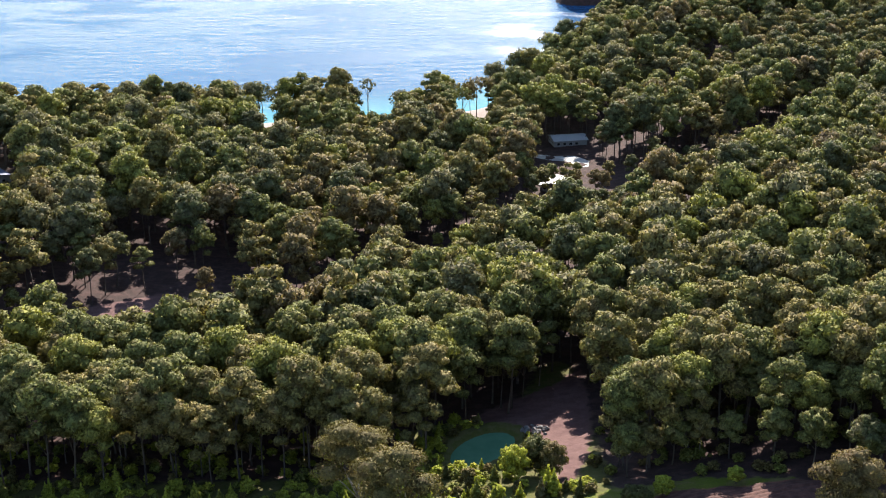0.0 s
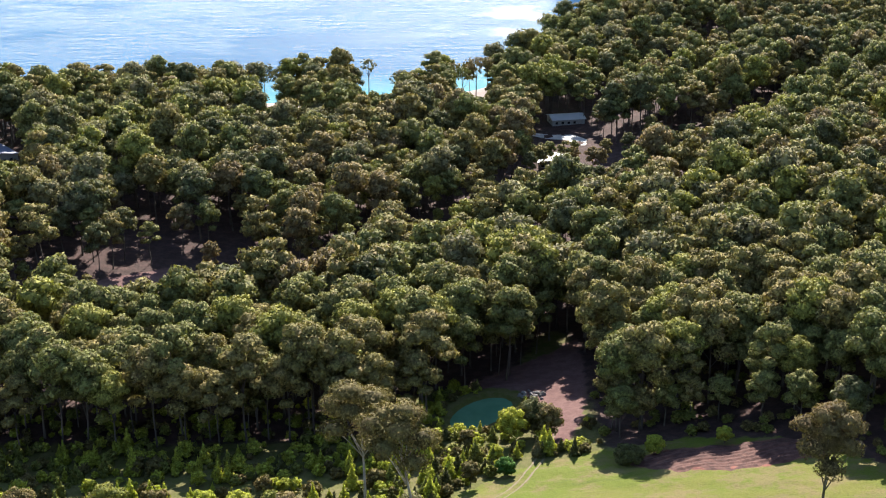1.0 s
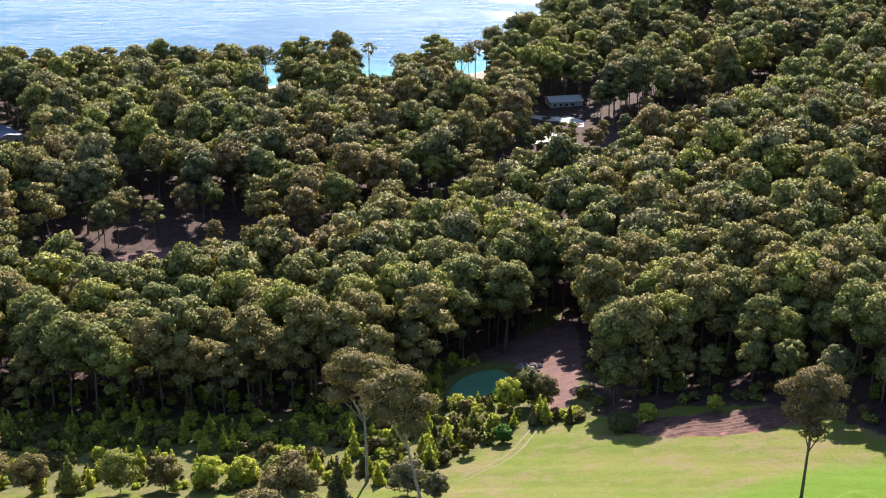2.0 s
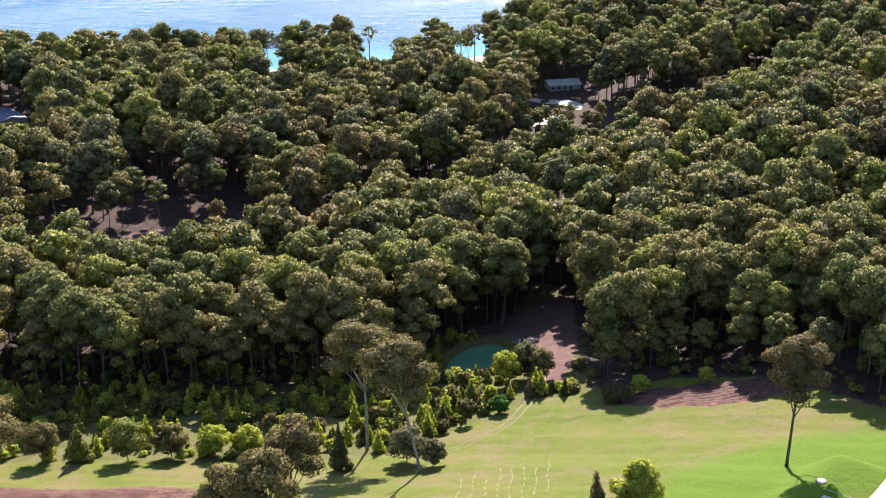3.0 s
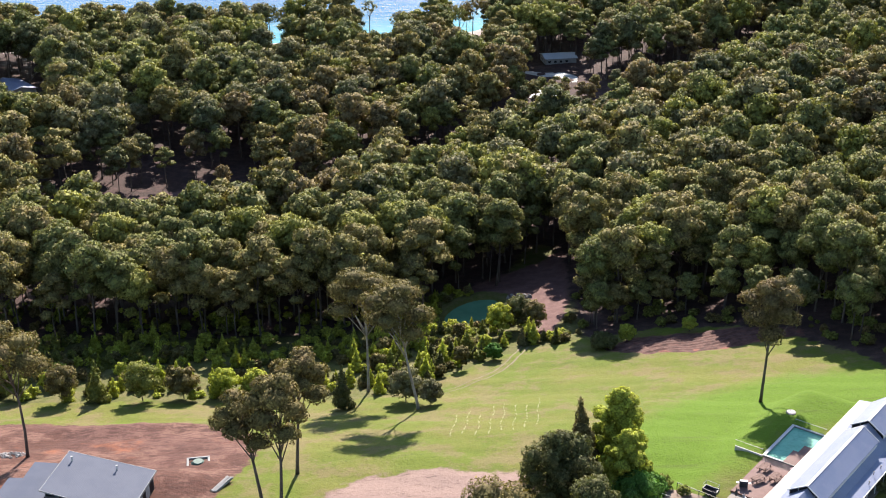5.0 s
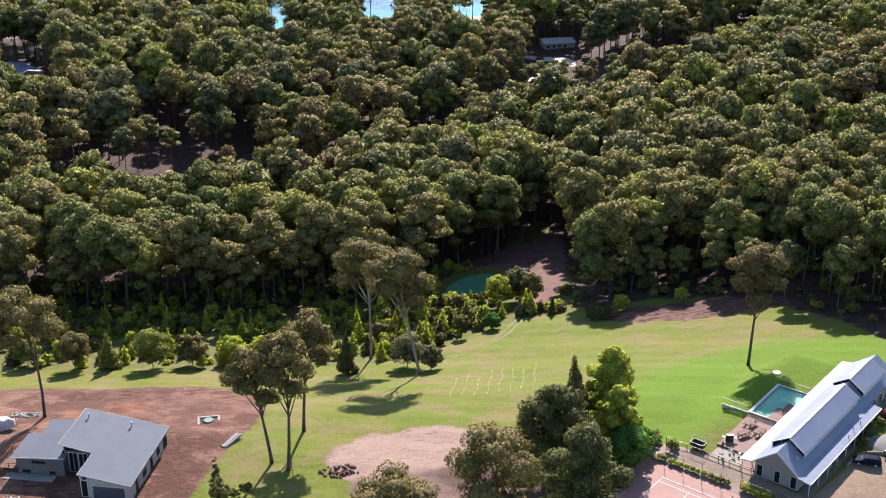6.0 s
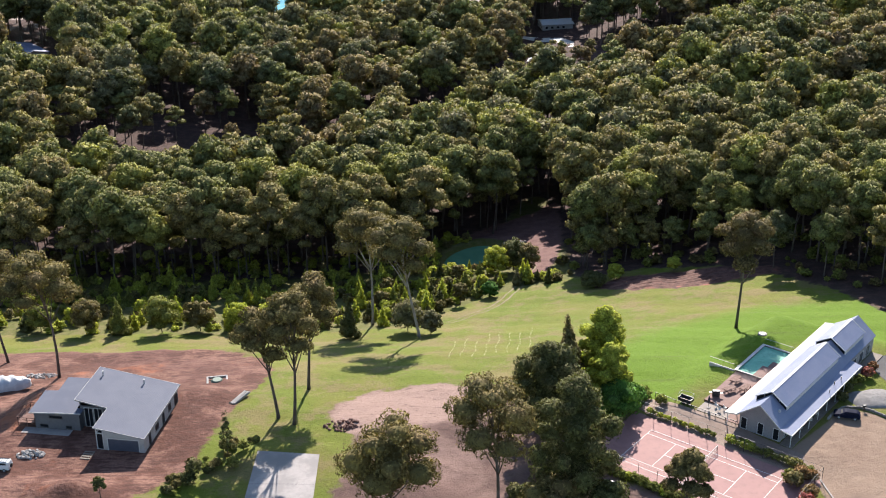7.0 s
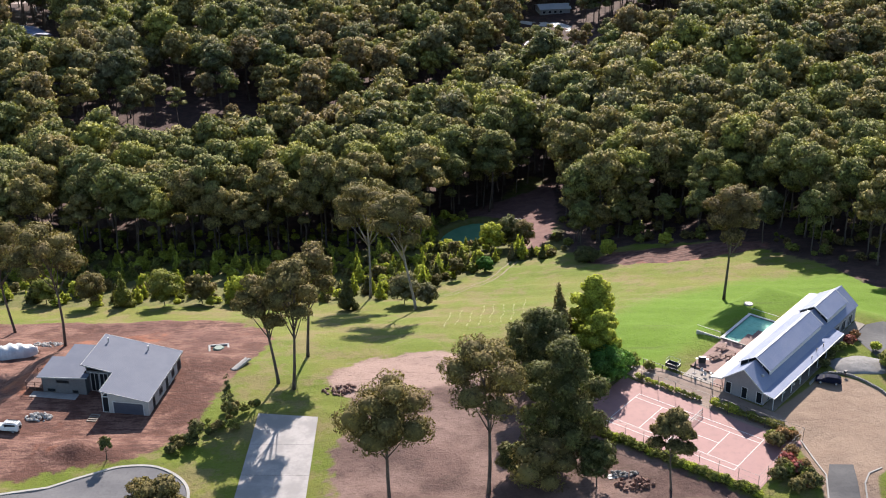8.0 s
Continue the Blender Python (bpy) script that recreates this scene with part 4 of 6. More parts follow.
def forest():
    rng = np.random.default_rng(5)
    kinds = ["green", "olive", "green", "brown", "dark", "olive", "grey", "green", "brown", "lime"]
    near, far = [], []
    for i, kind in enumerate(kinds):
        shape = "umbrella" if i % 3 == 2 else "dome"
        near.append(tree_meshes(100 + i, 23, 5.8, 0.17, kind, shape, 120, 30, 0.56, 0.24, (rng.uniform(-1, 1), rng.uniform(-1, 1)), BARK_DARK, 5, 0.15, True))
        far.append(tree_meshes(200 + i, 23, 5.9, 0.22, kind, shape, 74, 15, 0.85, 0.26, (rng.uniform(-1, 1), rng.uniform(-1, 1)), BARK_DARK, 0, 0.2, True, False))
    spots = []
    step = 9.7
    y, j = 95.0, 0
    while y < 905:
        sp = 8.0 if y < 275 else step
        y, j = y + 0.9 * sp, j + 1
        for i in range(-50, 51):
            x = (i + 0.5 * (j % 2)) * sp + rng.uniform(-3.2, 3.2)
            yy = y + rng.uniform(-3.2, 3.2)
            if abs(x) > 22 + 0.372 * (yy + 124) or yy > shore(x) - 12 or yy > 1000:
                continue
            if yy > 640 and x < 30:
                continue
            if inset(x, yy, OPEN) > 0 or (inset(x, yy, SPARSE) > 0 and rng.random() < 0.5):
                continue
            if room(x, yy) < 6:
                continue
            if -122 < x < -70 and 300 < yy < 376 and rng.random() < 0.5:
                continue
            if in_glade(x, yy) and (rng.random() < 0.55 or inset(x, yy, CLEARING) > 4 and rng.random() < 0.7):
                continue
            if any(np.hypot(x - a, yy - b) < c for a, b, c in GAPS):
                continue
            spots.append((x, yy))
    order = sorted(spots, key=lambda p: p[1] + 0.25 * abs(p[0]))
    hue = lambda x, y: math.sin(0.021 * x + 0.7) * math.sin(0.017 * y + 0.3 * math.sin(0.03 * x))
    pool = {}
    for k, (x, y) in enumerate(order):
        h = hue(x, y) + 0.25 * (x > 60) * (y > 330)
        r = rng.random()
        if h > 0.25:
            want = [3, 1, 4, 5, 0, 4, 2][int(r * 7)]
        elif h < -0.3:
            want = [0, 2, 7, 4, 9, 6, 1][int(r * 7)]
        else:
            want = [0, 1, 2, 3, 4, 5, 6, 7, 9, 5][int(r * 10)]
        if y < 265:
            want = [0, 1, 2, 9, 7, 5, 1][int(r * 7)]
        s, turn = rng.uniform(0.72, 1.28), rng.uniform(0, 360)
        if in_glade(x, y):
            s *= 0.5
        s = min(s, room(x, y) / 23)
        if k < 300:
            stand_tree("eucalyptus", near[want], on_ground(x, y, turn, s), {"green": "tall green gum tree in the forest", "olive": "tall olive-green gum tree in the forest", "brown": "tall brownish gum tree in the forest",
                       "dark": "tall dark green gum tree in the forest", "lime": "tall yellow-green gum tree in the forest", "grey": "tall grey-green gum tree in the forest"}[kinds[want]], "tree", "gum trees of the forest")
        else:
            pool.setdefault(want, []).append((x, y, float(H(x, y)), math.radians(turn), s, rng.uniform(0.9, 1.15)))
    # the rest of the forest, one body
    for which, name in ((0, "trunks"), (1, "crowns")):
        V, F, mi, sm, n = [], [], [], [], 0
        mats = [BARK_DARK] if which == 0 else [LEAF[k] for k in ("green", "olive", "brown", "dark", "grey", "lime")]
        for want, rows in pool.items():
            src = far[want][which]
            co = np.empty(len(src.vertices) * 3, np.float32)
            src.vertices.foreach_get("co", co)
            co = co.reshape(-1, 3)
            tri = []
            for p in src.polygons:
                vs = list(p.vertices)
                tri += [(vs[0], vs[a], vs[a + 1]) for a in range(1, len(vs) - 1)]
            tri = np.array(tri)
            soft = FACING[src.name] if which else None
            slot = 0 if which == 0 else ["green", "olive", "brown", "dark", "grey", "lime"].index(kinds[want])
            for x, y, z, a, s, tall in rows:
                c, q = math.cos(a) * s, math.sin(a) * s
                V.append(np.stack([co[:, 0] * c - co[:, 1] * q + x, co[:, 0] * q + co[:, 1] * c + y, co[:, 2] * s * tall + z], -1))
                F.append(tri + n)
                mi.append(np.full(len(tri), slot, np.int32))
                if which:
                    sm.append(np.stack([soft[:, 0] * c - soft[:, 1] * q, soft[:, 0] * q + soft[:, 1] * c, soft[:, 2] * s], -1) / s)
                n += len(co)
        me = mesh_of(name, np.concatenate(V), np.concatenate(F), mats[0], True)
        for extra in mats[1:]:
            me.materials.append(extra)
        me.polygons.foreach_set("material_index", np.concatenate(mi))
        if which:
            me.normals_split_custom_set_from_vertices(np.concatenate(sm).tolist())
        if which == 0:
            body = new("forest")
            tagged(body, "dense eucalyptus forest running down to the beach", "forest", kind="stuff")
        ob = under(new(name, me), body)
        ob["kind"] = "stuff"
    print("forest", len(order), "trees")


# houses and roads among the trees: x, y, free radius
GAPS = [(54, 500, 13), (56, 525, 11), (52, 482, 10), (66, 474, 11), (76, 480, 8), (44, 460, 9), (-200, 462, 15), (-142, 243, 9), (-34, 585, 9), (-30, 565, 6), (-98, 560, 6), (-92, 566, 7), (10, 575, 6), (24, 580, 6)]
# places that show over low growth: x, y, half width
VIEWS = [(50, 507, 8), (56, 535, 4), (-92, 574, 2), (8, 588, 5), (-38, 606, 5), (-198, 462, 8)]
lone_trees()
shore_trees()
shrubs()
thicket()
undergrowth()
edge_trees()
forest()

# ---------------------------------------------------------------- buildings
def metal_sheet(name, c1, c2, rough, run):
    """Ribbed roof sheet: ribs every 0.25 m along the slope, faint weathering."""
    c1, c2 = tuple(v * 0.68 for v in c1), tuple(v * 0.68 for v in c2)
    m, nt, b, _ = nodes_of(name)
    tex = nt.nodes.new("ShaderNodeTexCoord")
    sep = nt.nodes.new("ShaderNodeSeparateXYZ")
    nt.links.new(tex.outputs["Object"], sep.inputs[0])
    rib = math_node(nt, "SINE", math_node(nt, "MULTIPLY", sep.outputs[run], 2 * math.pi / 0.25))
    n = noise_at(nt, 0.25, 4.0)
    col = mixed(nt, ramp(nt, n, 0.35, 0.65), c1, c2)
    nt.links.new(col, b.inputs["Base Color"])
    b.inputs["Roughness"].default_value, b.inputs["Metallic"].default_value = rough, 0.0
    b.inputs["Specular IOR Level"].default_value = 0.2
    bumped(nt, b, ramp(nt, rib, 0.6, 1.0), 0.35, 0.03)
    return m


# near-white base colour carries the sun's glare on the far roofs
ROOF_GLARE = metal_sheet("roof_glare", (0.70, 0.70, 0.71), (0.62, 0.63, 0.65), 0.5, "Y")
ROOF_PALE = metal_sheet("roof_pale", (0.19, 0.225, 0.345), (0.225, 0.255, 0.37), 0.6, "Y")
ROOF_GREY = metal_sheet("roof_grey", (0.085, 0.10, 0.15), (0.10, 0.115, 0.165), 0.75, "X")
WALL_LILAC = surface("wall_render", (0.302, 0.288, 0.31), (0.331, 0.317, 0.331), 0.6, 0.85, 0.15, 0.01)
WALL_GREY = surface("wall_grey", (0.12, 0.12, 0.132), (0.141, 0.141, 0.15), 0.5, 0.85, 0.15, 0.01)
WALL_WHITE = surface("wall_white", (0.465, 0.458, 0.45), (0.42, 0.413, 0.405), 0.6, 0.8, 0.15, 0.01)
TRIM = surface("trim_white", (0.663, 0.663, 0.654), (0.612, 0.612, 0.603), 1.0, 0.5, 0.05, 0.005)
DOOR_BLUE = surface("door_slate", (0.075, 0.085, 0.12), (0.09, 0.10, 0.135), 0.8, 0.5, 0.1, 0.01)
PAVING = surface("paving_pink", (0.248, 0.143, 0.124), (0.211, 0.118, 0.102), 0.7, 0.85, 0.3, 0.01)
PAVE_PALE = surface("paving_pale", (0.31, 0.267, 0.236), (0.273, 0.229, 0.205), 0.7, 0.85, 0.3, 0.01)
PATH_TAN = surface("path_tan", (0.30, 0.215, 0.17), (0.24, 0.17, 0.135), 0.5, 0.9, 0.4, 0.02)
CONCRETE = surface("concrete", (0.37, 0.34, 0.33), (0.25, 0.232, 0.228), 0.25, 0.85, 0.3, 0.01)
KERB = surface("kerb_concrete", (0.364, 0.345, 0.325), (0.312, 0.293, 0.273), 0.6, 0.85, 0.3, 0.01)
ASPHALT = surface("asphalt", (0.07, 0.0686, 0.0735), (0.0945, 0.091, 0.0945), 0.4, 0.9, 0.4, 0.01)
ROADWAY = surface("road_grey", (0.105, 0.102, 0.112), (0.125, 0.122, 0.13), 0.35, 0.9, 0.4, 0.01)
COURT = surface("court_coral", (0.347, 0.177, 0.164), (0.322, 0.161, 0.152), 0.15, 0.8, 0.1, 0.005)
LINE = surface("line_white", (0.672, 0.64, 0.623), (0.623, 0.59, 0.574), 1.5, 0.8, 0.05, 0.003)
TIMBER_RED = surface("timber_red", (0.154, 0.07, 0.0525), (0.196, 0.0945, 0.07), 1.2, 0.8, 0.3, 0.01)
TIMBER = surface("timber_grey", (0.196, 0.161, 0.133), (0.238, 0.203, 0.168), 1.2, 0.85, 0.3, 0.01)
STEEL_DARK = surface("steel_dark", (0.05, 0.052, 0.055), (0.07, 0.07, 0.075), 1.5, 0.5, 0.1, 0.005, 0.3)
STEEL = surface("steel_grey", (0.42, 0.43, 0.44), (0.50, 0.50, 0.51), 1.5, 0.75, 0.1, 0.005, 0.1)
STONE = surface("stone_pale", (0.273, 0.26, 0.247), (0.195, 0.185, 0.179), 0.9, 0.9, 0.5, 0.05)
STONE_WHITE = surface("stone_white", (0.446, 0.432, 0.418), (0.36, 0.346, 0.331), 0.9, 0.9, 0.5, 0.05)
GRANITE = surface("granite", (0.167, 0.158, 0.158), (0.248, 0.239, 0.236), 0.28, 0.9, 0.6, 0.08)
TARP = surface("tarp_white", (0.62, 0.63, 0.65), (0.464, 0.488, 0.528), 0.7, 0.45, 0.5, 0.05)
PLASTIC_DARK = surface("plastic_dark", (0.030, 0.033, 0.045), (0.045, 0.048, 0.06), 1.5, 0.45, 0.1, 0.005)
RUBBER = surface("rubber", (0.02, 0.02, 0.021), (0.03, 0.03, 0.03), 3.0, 0.85, 0.2, 0.005)
CAR_WHITE = surface("paint_white", (0.75, 0.76, 0.77), (0.70, 0.71, 0.72), 0.6, 0.3, 0.0, spec=0.1)
CAR_BLUE = surface("paint_midnight", (0.012, 0.015, 0.035), (0.016, 0.02, 0.045), 0.6, 0.65, 0.0, spec=0.02)
QUILT = surface("quad_blue", (0.04, 0.07, 0.18), (0.05, 0.08, 0.21), 1.0, 0.7, 0.0, spec=0.03)
TANK_GREEN = surface("tank_green", (0.04, 0.10, 0.075), (0.055, 0.12, 0.09), 1.0, 0.6, 0.2, 0.02)
GLASS_DARK = bpy.data.materials.new("glass_dark")
GLASS_DARK.use_nodes = True
_g = GLASS_DARK.node_tree.nodes["Principled BSDF"]
_g.inputs["Base Color"].default_value, _g.inputs["Roughness"].default_value = (0.012, 0.014, 0.018, 1), 0.35
_g.inputs["Specular IOR Level"].default_value = 0.06
GLASS = bpy.data.materials.new("glass_clear")
GLASS.use_nodes = True
_g = GLASS.node_tree.nodes["Principled BSDF"]
_g.inputs["Base Color"].default_value, _g.inputs["Roughness"].default_value, _g.inputs["Transmission Weight"].default_value, _g.inputs["IOR"].default_value = (0.93, 0.97, 0.96, 1), 0.02, 1.0, 1.1
POOL_WATER = surface("pool_water", (0.20, 0.52, 0.39), (0.24, 0.56, 0.43), 0.3, 0.5, 0.02, 0.02, spec=0.04)


def slab_poly(name, poly, z0, zfun, mat, parent=None, label="", thick=None):
    """A flat-sided body over a polygon, up to the plane zfun(x, y); thick: only that deep below it."""
    n = len(poly)
    top = [(x, y, zfun(x, y)) for x, y in poly]
    low = [(x, y, zfun(x, y) - thick if thick else z0) for x, y in poly]
    faces = [tuple(range(n)), tuple(range(2 * n - 1, n - 1, -1))] + [(i, i + n, (i + 1) % n + n, (i + 1) % n) for i in range(n)]
    me = mesh_of(name, top + low, faces, mat)
    bm = bmesh.new()
    bm.from_mesh(me)
    bmesh.ops.recalc_face_normals(bm, faces=bm.faces)
    bm.to_mesh(me)
    bm.free()
    ob = under(new(name, me), parent)
    if label:
        ob["label"] = label
    return ob


def holed_wall(length, height, thick, holes):
    """A wall along x from 0, its outer face at y = 0, with rectangular openings (x0, x1, z0, z1)."""
    bm = bmesh.new()
    xs = sorted({0.0, length, *[h[0] for h in holes], *[h[1] for h in holes]})
    for a, b in zip(xs, xs[1:]):
        cuts = sorted((h[2], h[3]) for h in holes if h[0] <= a + 1e-6 and h[1] >= b - 1e-6)
        z = 0.0
        for c0, c1 in cuts + [(height, height)]:
            if c0 - z > 1e-4:
                box(bm, a, b, 0, thick, z, c0)
            z = c1
    return bm


def window_in(parent, m, w, h, mat=None, bars=0):
    """A framed window: lower left corner at m, outward -y."""
    t = 0.09
    win = part("window", boxes((-t, 0, -0.05, 0.14, -t, h + t), (w, w + t, -0.05, 0.14, -t, h + t), (0, w, -0.05, 0.14, -t, 0), (0, w, -0.05, 0.14, h, h + t)), mat or TRIM, parent)
    win.matrix_local = m
    part("pane", boxes((0, w, 0.05, 0.08, 0, h)), GLASS_DARK, win)
    for i in range(bars):
        x = w * (i + 1) / (bars + 1)
        part("glazing_bar", boxes((x - 0.035, x + 0.035, -0.02, 0.06, 0, h)), mat or TRIM, win)
    return win


YARD = -38.06
SHED = pose(50.75, 64.65, 0.62, 0, 0, YARD)


HOUSE = pose(50.67, 64.29, 0.62, 0, 0, -38.92)


def gable_z(x):
    a = abs(x)
    return 6.22 - a * 0.805 if a <= 3.75 else 3.2 - (a - 3.75) * 0.24


def raised_z(x):
    return 6.84 - 0.646 * abs(x)


def sheet(pts, thick=0.07):
    """A thin roof sheet over four corners."""
    bm = bmesh.new()
    top = [bm.verts.new(p) for p in pts]
    low = [bm.verts.new((p[0], p[1], p[2] - thick)) for p in pts]
    bm.faces.new(top)
    bm.faces.new(low[::-1])
    for i in range(4):
        j = (i + 1) % 4
        bm.faces.new((top[i], low[i], low[j], top[j]))
    bmesh.ops.recalc_face_normals(bm, faces=bm.faces)
    return bm


def long_house():
    ob = empty("long_house", HOUSE, "long pale metal-roofed house with raised ridge roofs and verandahs", "house")
    # end and side walls with openings
    front_holes = [(0.35, 1.3, 0.15, 2.25), (3.4, 4.35, 0.15, 2.25), (6.2, 7.15, 0.15, 2.25)]
    w = part("wall", holed_wall(7.5, 3.0, 0.2, front_holes), WALL_LILAC, ob)
    w.matrix_local = pose(-3.75, 0.2, 0)
    for x0, x1, z0, z1 in front_holes:
        window_in(ob, pose(-3.75 + x0, 0.2, z0), x1 - x0, z1 - z0)
    side = [(1.5 + 3.2 * i, 3.1 + 3.2 * i, 0.1, 2.2) for i in range(12)]
    r = part("wall", holed_wall(39.9, 3.0, 0.2, side), WALL_LILAC, ob)
    r.matrix_local = pose(3.75, 0.4, 0, 0, 0, 90)
    l = part("wall", holed_wall(39.9, 3.0, 0.2, side), WALL_LILAC, ob)
    l.matrix_local = pose(-3.75, 40.3, 0, 0, 0, -90)
    for x0, x1, z0, z1 in side:
        window_in(ob, pose(3.75, 0.4 + x0, z0, 0, 0, 90), x1 - x0, z1 - z0, bars=1)
        window_in(ob, pose(-3.75, 40.3 - x0, z0, 0, 0, -90), x1 - x0, z1 - z0, bars=1)
    k = part("wall", holed_wall(7.5, 3.0, 0.2, [(2.5, 5.0, 0.1, 2.3)]), WALL_LILAC, ob)
    k.matrix_local = pose(3.75, 40.5, 0, 0, 0, 180)
    for y in (0.2, 40.3):
        bm = bmesh.new()
        tri = [(-3.75, 3.0), (3.75, 3.0), (3.75, 3.12), (0, 6.14), (-3.75, 3.12)]
        a = [bm.verts.new((x, y, z)) for x, z in tri]
        b = [bm.verts.new((x, y + 0.2, z)) for x, z in tri]
        bm.faces.new(a)
        bm.faces.new(b[::-1])
        for i in range(5):
            bm.faces.new((a[i], b[i], b[(i + 1) % 5], a[(i + 1) % 5]))
        bmesh.ops.recalc_face_normals(bm, faces=bm.faces)
        part("gable", bm, WALL_LILAC, ob)
    # roof: two slopes, verandah roofs below them, two raised roofs along the ridge
    y0, y1 = -0.7, 41.07
    for s in (-1, 1):
        part("roof", sheet([(0, y0, gable_z(0)), (s * 3.9, y0, gable_z(3.75) - 0.1), (s * 3.9, y1, gable_z(3.75) - 0.1), (0, y1, gable_z(0))]), ROOF_PALE, ob, "pale ribbed metal roof slope")
        end = y1 if s < 0 else 29.05
        part("verandah_roof", sheet([(s * 3.6, y0, 3.1), (s * 6.0, y0, gable_z(6.0)), (s * 6.0, end, gable_z(6.0)), (s * 3.6, end, 3.1)]), ROOF_PALE, ob, "flatter pale verandah roof")
        g = part("gutter", boxes((-0.07, 0.07, y0, end, -0.16, -0.02)), TRIM, ob)
        g.matrix_local = pose(s * 6.05, 0, gable_z(6.0))
        part("barge_board", sheet([(0, y0 - 0.06, gable_z(0) + 0.06), (s * 3.9, y0 - 0.06, gable_z(3.75) - 0.02), (s * 3.9, y0, gable_z(3.75) - 0.02), (0, y0, gable_z(0) + 0.06)], 0.25), TRIM, ob)
        part("barge_board", sheet([(s * 3.7, y0 - 0.06, 3.12), (s * 6.0, y0 - 0.06, gable_z(6.0) + 0.04), (s * 6.0, y0, gable_z(6.0) + 0.04), (s * 3.7, y0, 3.12)], 0.22), TRIM, ob)
    for a, b in ((3.6, 25.96), (28.18, 37.61)):
        for s in (-1, 1):
            part("raised_roof", sheet([(0, a, raised_z(0)), (s * 2.94, a, raised_z(2.94)), (s * 2.94, b, raised_z(2.94)), (0, b, raised_z(0))]), ROOF_PALE, ob, "raised pale metal ridge roof")
            for e in (a, b):
                part("barge_board", sheet([(0, e - 0.07, raised_z(0) + 0.05), (s * 3.0, e - 0.07, raised_z(3.0) + 0.05), (s * 3.0, e + 0.07, raised_z(3.0) + 0.05), (0, e + 0.07, raised_z(0) + 0.05)], 0.16), TRIM, ob)
            for e in (a + 0.35, b - 0.35):
                bm = bmesh.new()
                low, top = [(0.02, gable_z(0.02) + 0.02), (2.7, gable_z(2.7) + 0.02)], [(2.7, raised_z(2.7) - 0.08), (0.02, raised_z(0.02) - 0.08)]
                front = [bm.verts.new((s * x, e - 0.03, z)) for x, z in low + top]
                back = [bm.verts.new((s * x, e + 0.03, z)) for x, z in low + top]
                bm.faces.new(front)
                bm.faces.new(back[::-1])
                for i in range(4):
                    bm.faces.new((front[i], back[i], back[(i + 1) % 4], front[(i + 1) % 4]))
                bmesh.ops.recalc_face_normals(bm, faces=bm.faces)
                part("clerestory_pane", bm, GLASS_DARK, ob, "dark clerestory glass")
                part("mullion", boxes((s * 1.35 - 0.05, s * 1.35 + 0.05, e - 0.06, e + 0.06, gable_z(1.35), raised_z(1.35) - 0.07)), TRIM, ob)
            part("clerestory_wall", boxes((s * 2.75 - 0.05, s * 2.75 + 0.05, a + 0.4, b - 0.4, gable_z(2.75) - 0.1, raised_z(2.75) - 0.08)), TRIM, ob)
        part("ridge_cap", sheet([(-0.18, a, raised_z(0.18) + 0.08), (0.18, a, raised_z(0.18) + 0.08), (0.18, b, raised_z(0.18) + 0.08), (-0.18, b, raised_z(0.18) + 0.08)], 0.04), TRIM, ob)
    # verandah posts and floor
    for i in range(12):
        y = -0.3 + 3.7 * i
        if y < 29:
            part("post", boxes((5.72, 5.84, y, y + 0.12, 0, gable_z(5.8) - 0.07)), TRIM, ob)
        part("post", boxes((-5.84, -5.72, y, y + 0.12, 0, gable_z(5.8) - 0.07)), TRIM, ob)
    part("verandah_floor", boxes((3.96, 6.1, -0.3, 40, -0.25, 0.06)), TIMBER, ob)
    # roof fittings
    bm = bmesh.new()
    bmesh.ops.create_uvsphere(bm, u_segments=10, v_segments=6, radius=0.28, matrix=Matrix.Translation((2.3, 2.2, gable_z(2.3) + 0.22)))
    rod(bm, (2.3, 2.2, gable_z(2.3)), (2.3, 2.2, gable_z(2.3) + 0.2), 0.12)
    part("roof_vent", bm, STEEL, ob, "round metal roof vent", True)
    for y, x in ((19.0, 5.0), (21.5, 5.2), (16, 5.4)):
        bm = bmesh.new()
        rod(bm, (x, y, gable_z(x)), (x, y, gable_z(x) + 0.55), 0.07)
        rod(bm, (x, y, gable_z(x) + 0.55), (x, y, gable_z(x) + 0.65), 0.13)
        part("flue", bm, STEEL_DARK, ob)


def skillion(x, y):
    return 3.38 - 0.17 * (x - 0.2)


